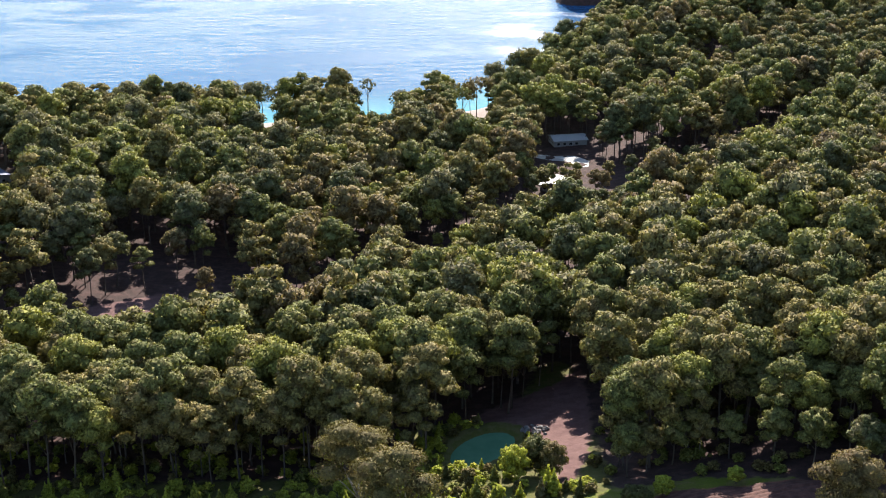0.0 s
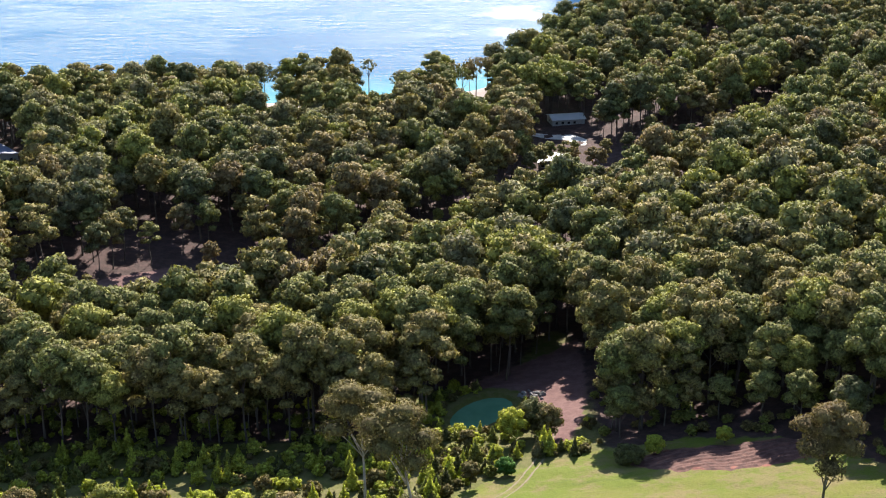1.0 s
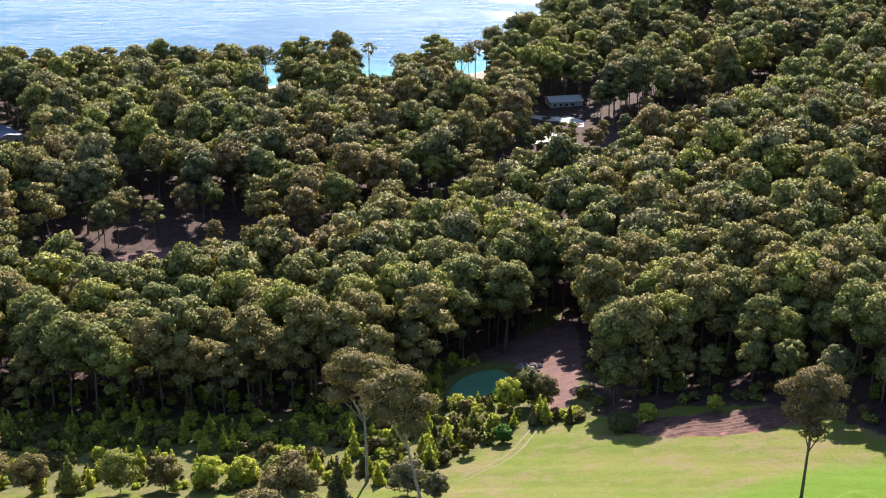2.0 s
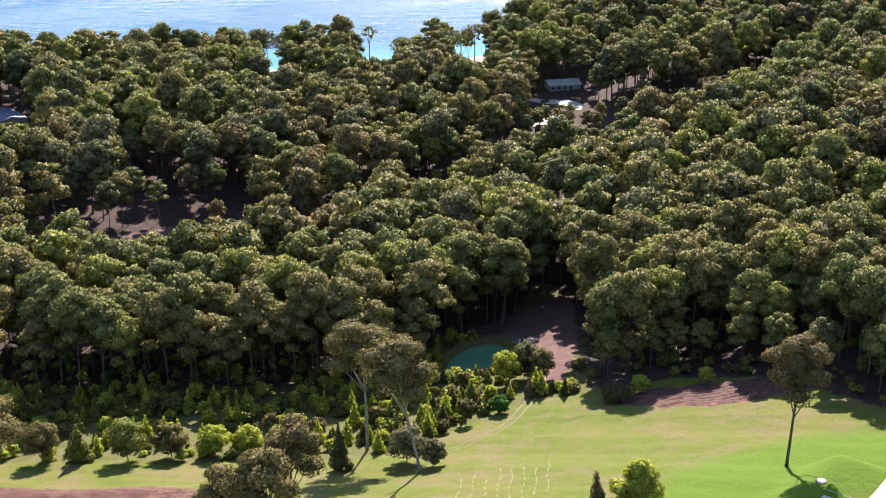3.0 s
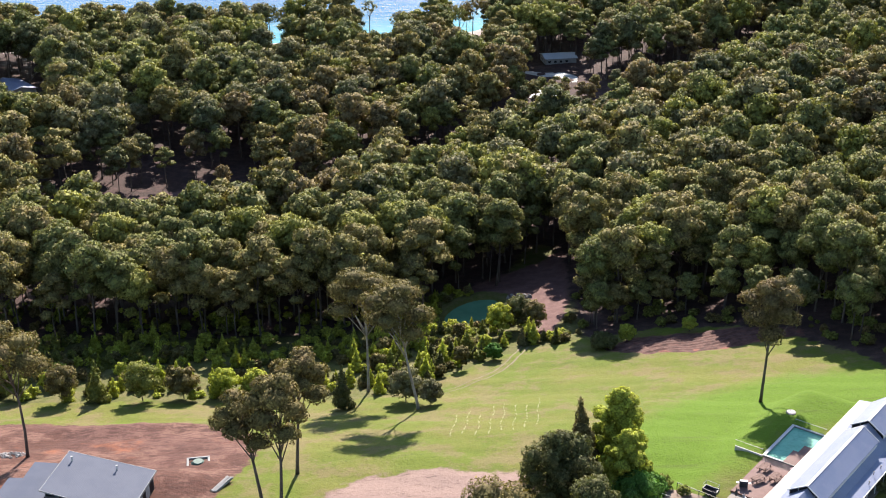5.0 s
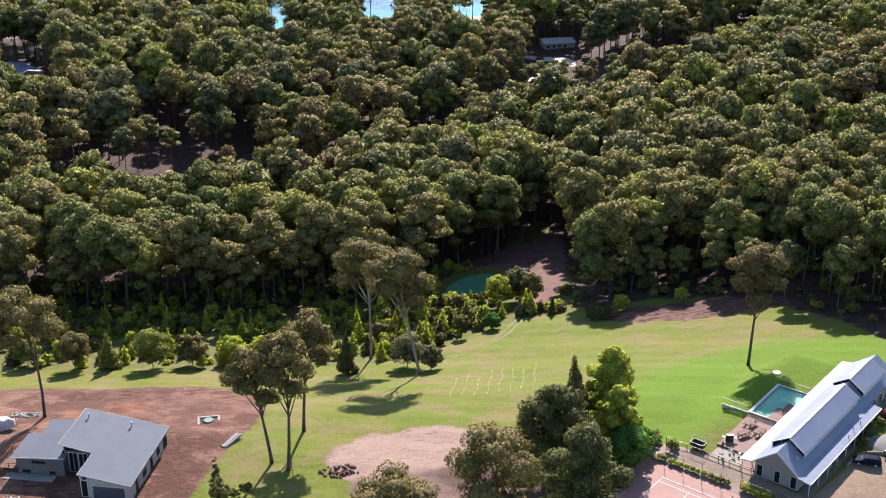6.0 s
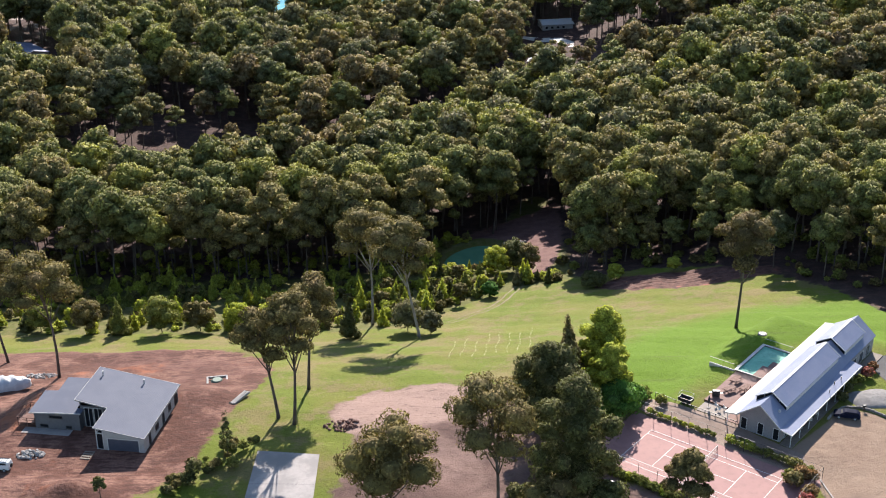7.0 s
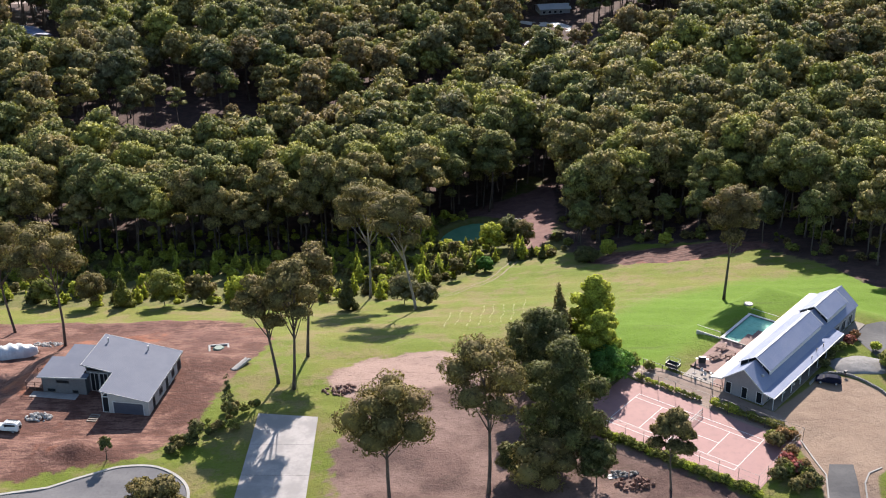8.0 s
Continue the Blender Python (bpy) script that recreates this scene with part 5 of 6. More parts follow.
def grey_house():
    ob = empty("grey_house", pose(-54.87, 68.82, -5.55, 0, 0, -8.22), "new grey house with skillion roofs on a bare site", "house")
    low = lambda x, y: skillion(x, y) - 0.12
    # garage block: front wall with the garage door's opening
    w = part("wall", holed_wall(7.4, 2.95, 0.2, [(0.8, 6.4, 0.0, 2.4)]), WALL_WHITE, ob)
    w.matrix_local = pose(-7.4, 0, 0)
    slab_poly("wall", [(-7.4, 0), (0, 0), (0, 0.2), (-7.4, 0.2)], 2.95, low, WALL_WHITE, ob)
    door = part("garage_door", boxes(*[(-6.6, -1.0, 0.08, 0.13, 0.01 + 0.48 * i, 0.48 * i + 0.47) for i in range(5)]), DOOR_BLUE, ob, "slate blue sectional garage door")
    part("door_frame", boxes((-6.72, -6.6, -0.03, 0.2, 0, 2.52), (-1.0, -0.88, -0.03, 0.2, 0, 2.52), (-6.6, -1.0, -0.03, 0.2, 2.4, 2.52)), TRIM, ob)
    side = [(2.2, 3.0, 0.1, 2.2), (5.5, 6.9, 0.9, 2.0), (9.0, 9.9, 0.1, 2.2), (12.2, 13.4, 0.8, 2.1), (15.4, 17.0, 0.1, 2.2)]
    r = part("wall", holed_wall(17.3, 2.55, 0.2, side), WALL_WHITE, ob)
    r.matrix_local = pose(0, 0.2, 0, 0, 0, 90)
    slab_poly("wall", [(-0.2, 0.2), (0, 0.2), (0, 17.5), (-0.2, 17.5)], 2.55, low, WALL_WHITE, ob)
    for x0, x1, z0, z1 in side:
        window_in(ob, pose(0, 0.2 + x0, z0, 0, 0, 90), x1 - x0, z1 - z0, STEEL_DARK)
    slab_poly("wall", [(-14.4, 17.3), (-0.2, 17.3), (-0.2, 17.5), (-14.4, 17.5)], 0, low, WALL_GREY, ob)
    slab_poly("wall", [(-14.4, 6.9), (-14.2, 6.9), (-14.2, 17.3), (-14.4, 17.3)], 0, low, WALL_GREY, ob)
    slab_poly("wall", [(-7.4, 0.2), (-7.2, 0.2), (-7.2, 6.9), (-7.4, 6.9)], 0, low, WALL_GREY, ob)
    # entry: tall glazed wall set back under the high roof, glazed box beside the garage
    g = part("wall", holed_wall(6.8, 4.3, 0.2, [(0.6, 2.1, 0.1, 3.9), (2.4, 3.9, 0.1, 3.9), (4.6, 5.7, 0.1, 2.4)]), WALL_GREY, ob)
    g.matrix_local = pose(-14.2, 6.9, 0)
    for x, wd, h in ((0.6, 1.5, 3.8), (2.4, 1.5, 3.8), (4.6, 1.1, 2.3)):
        window_in(ob, pose(-14.2 + x, 6.9, 0.1), wd, h, TRIM, 1 if wd > 1.2 else 0)
    glz = part("entry_screen", boxes((-8.75, -8.6, 0.1, 0.25, 0, 4.4), (-7.55, -7.43, 0.1, 0.25, 0, 4.3), (-8.6, -7.55, 0.1, 0.25, 3.2, 3.35), (-8.6, -7.55, 0.1, 0.25, 4.1, 4.25), (-8.6, -7.55, 0.1, 0.25, 0, 0.12), (-8.75, -8.6, 3.0, 3.15, 0, 4.4), (-8.75, -8.6, 0.25, 3.0, 3.2, 3.35)), TRIM, ob, "white framed entry screen")
    part("pane", boxes((-8.6, -7.55, 0.16, 0.19, 0.12, 3.2)), GLASS_DARK, glz)
    part("pane", boxes((-8.69, -8.66, 0.25, 3.0, 0.12, 3.2)), GLASS_DARK, glz)
    roof = [(-14.92, 18.17), (-14.92, 6.11), (-8.78, 5.87), (-8.78, -0.7), (0.45, -0.7), (0.45, 18.17)]
    slab_poly("roof", roof, 0, skillion, ROOF_GREY, ob, "blue-grey metal skillion roof", thick=0.1)
    for a, b in zip(roof, roof[1:] + roof[:1]):
        va, vb = Vector((*a, skillion(*a))), Vector((*b, skillion(*b)))
        d = (vb - va).normalized()
        n = Vector((d.y, -d.x, 0)) * -0.06
        bm = bmesh.new()
        vs = [va, vb, vb + n, va + n]
        t = [bm.verts.new(v + Vector((0, 0, 0.03))) for v in vs]
        l = [bm.verts.new(v - Vector((0, 0, 0.2))) for v in vs]
        bm.faces.new(t)
        bm.faces.new(l[::-1])
        for i in range(4):
            bm.faces.new((t[i], l[i], l[(i + 1) % 4], t[(i + 1) % 4]))
        bmesh.ops.recalc_face_normals(bm, faces=bm.faces)
        part("fascia", bm, STEEL, ob)
    # lower wing
    wing_z = lambda x, y: 3.55 + 0.02 * (x + 22)
    holes = [(2.9, 5.3, 2.3, 2.75), (1.0, 2.4, 0.3, 0.8), (5.9, 6.9, 0.3, 0.8)]
    w = part("wall", holed_wall(8.6, 3.42, 0.2, holes), WALL_GREY, ob)
    w.matrix_local = pose(-22.6, 5.3, 0)
    for x0, x1, z0, z1 in holes:
        window_in(ob, pose(-22.6 + x0, 5.3, z0), x1 - x0, z1 - z0, STEEL_DARK)
    slab_poly("wall", [(-14.2, 5.5), (-14.0, 5.5), (-14.0, 6.9), (-14.2, 6.9)], 0, lambda x, y: 3.42, WALL_GREY, ob)
    slab_poly("wall", [(-22.6, 5.5), (-22.4, 5.5), (-22.4, 12.0), (-22.6, 12.0)], 0, lambda x, y: 3.38, WALL_GREY, ob)
    slab_poly("wall", [(-22.4, 11.8), (-20.2, 11.8), (-20.2, 16.8), (-14.4, 16.8), (-14.4, 17.0), (-20.4, 17.0), (-20.4, 12.0), (-22.4, 12.0)], 0, lambda x, y: 3.38, WALL_GREY, ob)
    slab_poly("roof", [(-23.2, 4.7), (-13.6, 5.2), (-13.6, 6.85), (-14.98, 7.0), (-14.98, 17.6), (-21.2, 17.5), (-21.0, 12.6), (-23.5, 12.4)], 0, wing_z, ROOF_GREY, ob, "lower blue-grey metal roof", thick=0.12)
    part("roof_trim", sheet([(-23.25, 4.62, 3.56), (-13.6, 5.12, 3.75), (-13.6, 5.2, 3.75), (-23.25, 4.7, 3.56)], 0.22), STEEL, ob)
    # timber deck at the wing's end
    deck = part("deck", boxes(*[(-26.0, -22.65, 5.2 + 0.3 * i, 5.47 + 0.3 * i, 0.9, 0.98) for i in range(18)]), TIMBER_RED, ob, "red timber deck")
    for x in (-25.9, -24.2, -22.6):
        for y in (5.3, 10.4):
            part("deck_post", boxes((x, x + 0.12, y, y + 0.12, -1.2, 1.9)), TIMBER_RED, deck)
    for y in (5.25, 10.45):
        part("rail", boxes((-26, -22.4, y, y + 0.06, 1.85, 1.95), (-26, -22.4, y, y + 0.06, 1.4, 1.46)), TIMBER_RED, deck)
    part("rail", boxes((-26, -25.94, 5.2, 10.5, 1.85, 1.95), (-26, -25.94, 5.2, 10.5, 1.4, 1.46)), TIMBER_RED, deck)
    part("path_slab", boxes((-24.5, -15.5, 3.3, 5.2, -0.3, 0.08)), CONCRETE, ob)
    for x, y in ((-13.3, 15.6), (-5.6, 15.9)):
        bm = bmesh.new()
        rod(bm, (x, y, skillion(x, y)), (x, y, skillion(x, y) + 0.75), 0.11, 8)
        rod(bm, (x, y, skillion(x, y) + 0.75), (x, y, skillion(x, y) + 0.9), 0.2, 8)
        part("flue", bm, STEEL, ob, "metal roof flue")
    part("step", boxes(*[(-10.6 + 0.0 * i, -8.8, -1.2 - 0.7 * i, -0.9 - 0.7 * i, -0.05, 0.16) for i in range(4)], (-10.6, -10.45, -3.2, -0.9, -0.1, 0.1), (-8.95, -8.8, -3.2, -0.9, -0.1, 0.1)), TIMBER, ob, "timber step frame on the soil")


long_house()
grey_house()


def far_house(x, y, turn, w, l, h, label, wall, roof):
    ob = empty("far_house", pose(x, y, float(H(x, y)), 0, 0, turn), label, "house")
    for i, (a, b, m) in enumerate(((w, l, pose(-w / 2, -l / 2, 0)), (l, w, pose(w / 2, -l / 2 + 0.2, 0, 0, 0, 90)), (w, l, pose(w / 2, l / 2 + 0.2, 0, 0, 0, 180)), (l, w, pose(-w / 2, l / 2, 0, 0, 0, -90)))):
        hs = [(1.2 + 3 * k, 2.6 + 3 * k, 0.8, 2.0) for k in range(int((a - 2) / 3))]
        p = part("wall", holed_wall(a, h, 0.2, hs), wall, ob)
        p.matrix_local = m
        for x0, x1, z0, z1 in hs:
            window_in(ob, m @ pose(x0, 0, z0), x1 - x0, z1 - z0)
    rise = w * 0.12
    for s in (-1, 1):
        part("roof", sheet([(0, -l / 2 - 0.6, h + rise), (s * (w / 2 + 0.7), -l / 2 - 0.6, h - 0.12), (s * (w / 2 + 0.7), l / 2 + 0.8, h - 0.12), (0, l / 2 + 0.8, h + rise)], 0.12), roof, ob)
    for yy in (-l / 2 + 0.05, l / 2 + 0.1):
        bm = bmesh.new()
        bm.faces.new([bm.verts.new(c) for c in ((-w / 2, yy, h), (w / 2, yy, h), (0, yy, h + rise - 0.14))])
        part("gable", bm, wall, ob)


far_house(57, 536, 100, 11, 16, 3.2, "far house among gum trees, sun glare put into its white roof colour", WALL_WHITE, ROOF_GLARE)
far_house(44.0, 462, -15, 10, 12, 3.0, "far grey-roofed house half hidden by trees", WALL_GREY, ROOF_GLARE)
far_house(-200, 462, 40, 14, 20, 3.4, "far blue-grey roofed house in a forest gap", WALL_WHITE, ROOF_PALE)
far_house(-142, 243, 10, 9, 13, 3.0, "grey-roofed house at the forest's side", WALL_GREY, ROOF_GREY)


ROAD_PALE = surface("pale_concrete", (0.62, 0.60, 0.57), (0.52, 0.50, 0.47), 0.3, 0.8, 0.2, 0.02)


def draped(name, poly, mat, label, category, up=0.04, cell=1.0, kind="structure"):
    """A sheet laid over the ground inside a polygon."""
    xs, ys = [p[0] for p in poly], [p[1] for p in poly]
    bm = bmesh.new()
    f = bm.faces.new([bm.verts.new((x, y, 0)) for x, y in poly])
    for axis, lo, hi in ((0, min(xs), max(xs)), (1, min(ys), max(ys))):
        v = math.floor(lo / cell) * cell + cell
        while v < hi:
            no = (1, 0, 0) if axis == 0 else (0, 1, 0)
            co = (v, 0, 0) if axis == 0 else (0, v, 0)
            bmesh.ops.bisect_plane(bm, geom=bm.verts[:] + bm.edges[:] + bm.faces[:], plane_co=co, plane_no=no)
            v += cell
    for v in bm.verts:
        v.co.z = float(H(v.co.x, v.co.y)) + up
    bmesh.ops.recalc_face_normals(bm, faces=bm.faces)
    if sum(f.normal.z for f in bm.faces) < 0:
        bmesh.ops.reverse_faces(bm, faces=bm.faces[:])
    ob = part(name, bm, mat)
    return tagged(ob, label, category, kind=kind)


draped("road", [(36, 518), (40, 521), (48, 514), (58, 512), (64, 500), (62, 492), (57, 492), (55, 502), (46, 507)], ROAD_PALE, "pale concrete lane between far houses", "road", cell=4.0)


def strip(line, w0, w1, z0, z1, close=False):
    """A kerb-like band beside a line: from w0 to w1 to its side, from z0 to z1 over the ground."""
    bm = bmesh.new()
    rows = []
    n = len(line)
    for i, (x, y) in enumerate(line):
        a, b = line[max(i - 1, 0)], line[min(i + 1, n - 1)]
        d = math.hypot(b[0] - a[0], b[1] - a[1])
        nx, ny = -(b[1] - a[1]) / d, (b[0] - a[0]) / d
        g = float(H(x, y))
        rows.append([bm.verts.new((x + nx * w, y + ny * w, g + z)) for w, z in ((w0, z0), (w0, z1), (w1, z1), (w1, z0))])
    for r, s in zip(rows, rows[1:]):
        for k in range(4):
            bm.faces.new((r[k], r[(k + 1) % 4], s[(k + 1) % 4], s[k]))
    bm.faces.new(rows[0][::-1])
    bm.faces.new(rows[-1])
    bmesh.ops.recalc_face_normals(bm, faces=bm.faces)
    return bm


def roads():
    head = [(-53.0 + 10.3 * math.cos(t), 39.6 + 10.3 * math.sin(t)) for t in np.linspace(radians(-35), radians(118), 26)]
    edge = head + [(-62.5, 46.6), (-66, 44.6), (-72, 42.6), (-80, 40.6), (-95, 37.5)]
    draped("road", edge + [(-95, 27), (-60, 27), (-46, 30)], ROADWAY, "grey asphalt turning circle at the end of a street", "road", 0.05)
    k = part("kerb", strip(edge, -0.05, -0.55, -0.1, 0.17), KERB)
    tagged(k, "pale concrete kerb round the turning circle", "kerb", kind="structure")
    draped("driveway", [(60.5, 44.8), (64.2, 44.4), (63.6, 40), (62.2, 30), (57, 30), (58.8, 40)], ASPHALT, "dark asphalt driveway", "driveway", 0.05)
    draped("driveway", [(76.5, 89.4), (85, 94), (100, 92), (100, 78), (84, 77), (79, 79)], ASPHALT, "dark asphalt parking strip beside the long house", "driveway", 0.05)
    draped("path", [(29.5, 77.5), (33.5, 78.5), (48, 67.4), (50.5, 64.2), (56.8, 58.6), (57.2, 52.8), (53.6, 54.2), (44.8, 61.4), (33.4, 71.6)], PATH_TAN, "pale gravel path between court and house", "path", 0.04)
    for line, name in (([(57.8, 52), (58.4, 47), (59.2, 42), (58, 36), (56.5, 31)], "kerb"), ([(68.5, 43.5), (66, 42.0), (64.6, 39.5), (63.8, 35), (62.8, 30)], "kerb")):
        tagged(part(name, strip(line, -0.1, 0.15, -0.1, 0.14), KERB), "pale garden kerb along the driveway", "kerb", kind="structure")
    slab = empty("concrete_slab", pose(0, 0, 0), "pale concrete slab dappled with tree shade", "slab")
    slab_poly("slab", [(-34.6, 65.8), (-23.9, 64.6), (-23.7, 38.0), (-35.2, 38.0)], -6, lambda x, y: -3.1, CONCRETE, slab)
    for y in (47.0, 56.0):
        put("joint", [(-34.9, y, -3.095), (-23.8, y - 0.2, -3.095), (-23.8, y - 0.14, -3.095), (-34.9, y + 0.06, -3.095)], [(0, 1, 2, 3)], ASPHALT, slab)


roads()
CRT = pose(33.0, 67.0, 0.0, 0, 0, YARD)


def tennis_court():
    ob = empty("tennis_court", CRT, "coral pink tennis court with white lines", "court")
    part("surface", boxes((-5.2, 29.3, -13.9, 3.6, -0.6, 0.03)), COURT, ob)
    z0, z1, t = 0.026, 0.036, 0.065
    L, W = 23.77, 10.97
    for a, b, c, d in ((0, L, 0, 0), (0, L, W, W), (0, L, 1.37, 1.37), (0, L, 9.6, 9.6), (0, 0, 0, W), (L, L, 0, W), (5.485, 5.485, 1.37, 9.6), (18.285, 18.285, 1.37, 9.6), (5.485, 18.285, 5.485, 5.485)):
        part("line", boxes((a - t, b + t, -d - t, -c + t, z0, z1 + 0.001 * (a == b))), LINE, ob)
    net = empty("tennis_net", CRT @ pose(11.885, 0, 0.03), "dark tennis net with white band between posts", "net")
    for y in (0.95, -11.92):
        bm = bmesh.new()
        rod(bm, (0, y, 0), (0, y, 1.12), 0.06, 8)
        part("post", bm, STEEL_DARK, net)
    part("band", boxes((-0.03, 0.03, -11.92, 0.95, 0.98, 1.07)), LINE, net)
    bm = bmesh.new()
    for i in range(52):
        y = -11.9 + i * 0.252
        rod(bm, (0, y, 0.04), (0, y, 1.0), 0.012, 3)
    for k in range(8):
        rod(bm, (0, -11.9, 0.05 + 0.12 * k), (0, 0.95, 0.05 + 0.12 * k), 0.012, 3)
    part("mesh", bm, STEEL_DARK, net)
    # fence: posts and wires
    fence = empty("court_fence", CRT, "tall wire fence on thin posts round the court", "fence")
    ring = [(-5.0, 3.4, 29.1, 3.4), (29.1, 3.4, 29.1, -13.7), (29.1, -13.7, -5.0, -13.7), (-5.0, -13.7, -5.0, 3.4)]
    for a, b, c, d in ring:
        n = max(1, round(math.hypot(c - a, d - b) / 3.4))
        for i in range(n):
            x, y = a + (c - a) * i / n, b + (d - b) * i / n
            bm = bmesh.new()
            rod(bm, (x, y, 0), (x, y, 2.7), 0.045, 6)
            part("post", bm, STEEL_DARK, fence)
        for h in (0.1, 0.9, 1.8, 2.68):
            bm = bmesh.new()
            rod(bm, (a, b, h), (c, d, h), 0.014 if h < 2.6 else 0.022, 4)
            part("wire", bm, STEEL_DARK, fence)


tennis_court()


def pool_side():
    ob = empty("swimming_pool", SHED, "turquoise swimming pool with pale coping", "pool")
    part("basin", boxes((-12.6, -12.25, 16.9, 29.2, -1.4, 0.42), (-12.25, -6.6, 28.9, 29.2, -1.4, 0.42), (-12.25, -6.6, 16.9, 17.15, -1.4, 0.42), (-6.9, -6.6, 17.15, 28.9, -1.4, 0.42)), PAVE_PALE, ob)
    part("step", boxes((-9.2, -6.9, 17.15, 21.5, -1, 0.40), (-8.3, -6.9, 21.5, 24.0, -1, 0.39)), PAVING, ob)
    part("water", boxes((-12.25, -6.9, 17.15, 28.9, -1.3, 0.22)), POOL_WATER, ob)
    part("coping", boxes((-12.75, -12.2, 16.85, 29.3, 0.42, 0.5), (-12.2, -6.6, 28.85, 29.3, 0.42, 0.5), (-12.2, -9.2, 16.85, 17.2, 0.42, 0.5)), LINE, ob)
    deck = empty("pool_deck", SHED, "pink paved deck beside the pool", "deck")
    part("paving", boxes((-12.3, -4.0, 4.3, 16.8, -0.5, 0.30), (-6.6, -4.0, 16.8, 30, -0.5, 0.30)), PAVING, deck)
    part("lower_paving", boxes((-12.0, -6.6, 0.6, 4.28, -0.5, 0.05)), PAVE_PALE, deck)
    part("lower_paving", boxes((-6.58, -4.0, 0.6, 4.28, -0.5, 0.06)), PAVING, deck)
    part("edging", boxes((-12.35, -6.0, 4.15, 4.3, -0.3, 0.34)), TIMBER_RED, deck)
    fence = empty("pool_fence", SHED, "low glass pool fence on a white base", "fence")
    part("base", boxes((-17.8, -12.8, 16.95, 17.2, -1.6, 0.25)), LINE, fence)
    for i in range(3):
        part("panel", boxes((-17.7 + 1.66 * i, -16.14 + 1.66 * i, 17.05, 17.08, 0.3, 1.4)), GLASS, fence)
    part("rail", boxes((-17.8, -12.8, 17.02, 17.1, 1.4, 1.46)), LINE, fence)
    for i in range(3):
        part("panel", boxes((-12.4 + 1.95 * i, -10.55 + 1.95 * i, 29.35, 29.38, 0.45, 1.6)), GLASS, fence)
        part("panel", boxes((-12.4 + 1.95 * i, -10.55 + 1.95 * i, 16.8, 16.83, 0.35, 1.5)), GLASS, fence)
    part("rail", boxes((-12.5, -6.6, 29.33, 29.41, 1.6, 1.65)), LINE, fence)
    low = empty("yard_fence", SHED, "low timber rail fence along the path", "fence")
    for i in range(9):
        part("post", boxes((-20 + 1.95 * i, -19.9 + 1.95 * i, 0.3, 0.4, -0.8, 0.75)), STEEL_DARK, low)
    part("rail", boxes((-20, -4.2, 0.32, 0.38, 0.62, 0.72)), STEEL_DARK, low)


pool_side()


def picnic_table(m, label):
    ob = empty("picnic_table", m, label, "table", "picnic tables on the deck")
    part("tabletop", boxes(*[(-1.2, 1.2, -0.45 + 0.18 * i, -0.29 + 0.18 * i, 0.70, 0.75) for i in range(5)]), TIMBER_RED, ob)
    for y in (-0.95, 0.65):
        part("bench", boxes((-1.2, 1.2, y, y + 0.14, 0.42, 0.46), (-1.2, 1.2, y + 0.16, y + 0.3, 0.42, 0.46)), TIMBER_RED, ob)
    for x in (-0.9, 0.85):
        part("leg_frame", boxes((x, x + 0.06, -0.9, 0.9, 0.34, 0.42), (x, x + 0.06, -0.55, -0.45, 0, 0.70), (x, x + 0.06, 0.45, 0.55, 0, 0.70), (x, x + 0.06, -0.45, 0.45, 0.62, 0.70)), TIMBER_RED, ob)


def shed_local(x, y, z, turn):
    return SHED @ pose(x, y, z, 0, 0, turn)


picnic_table(shed_local(-10.6, 13.2, 0.3, 85), "red timber picnic table with two benches")
picnic_table(shed_local(-8.0, 11.5, 0.3, 80), "red timber picnic table with two benches")
picnic_table(shed_local(-10.0, 9.4, 0.3, 70), "red timber picnic table with two benches")


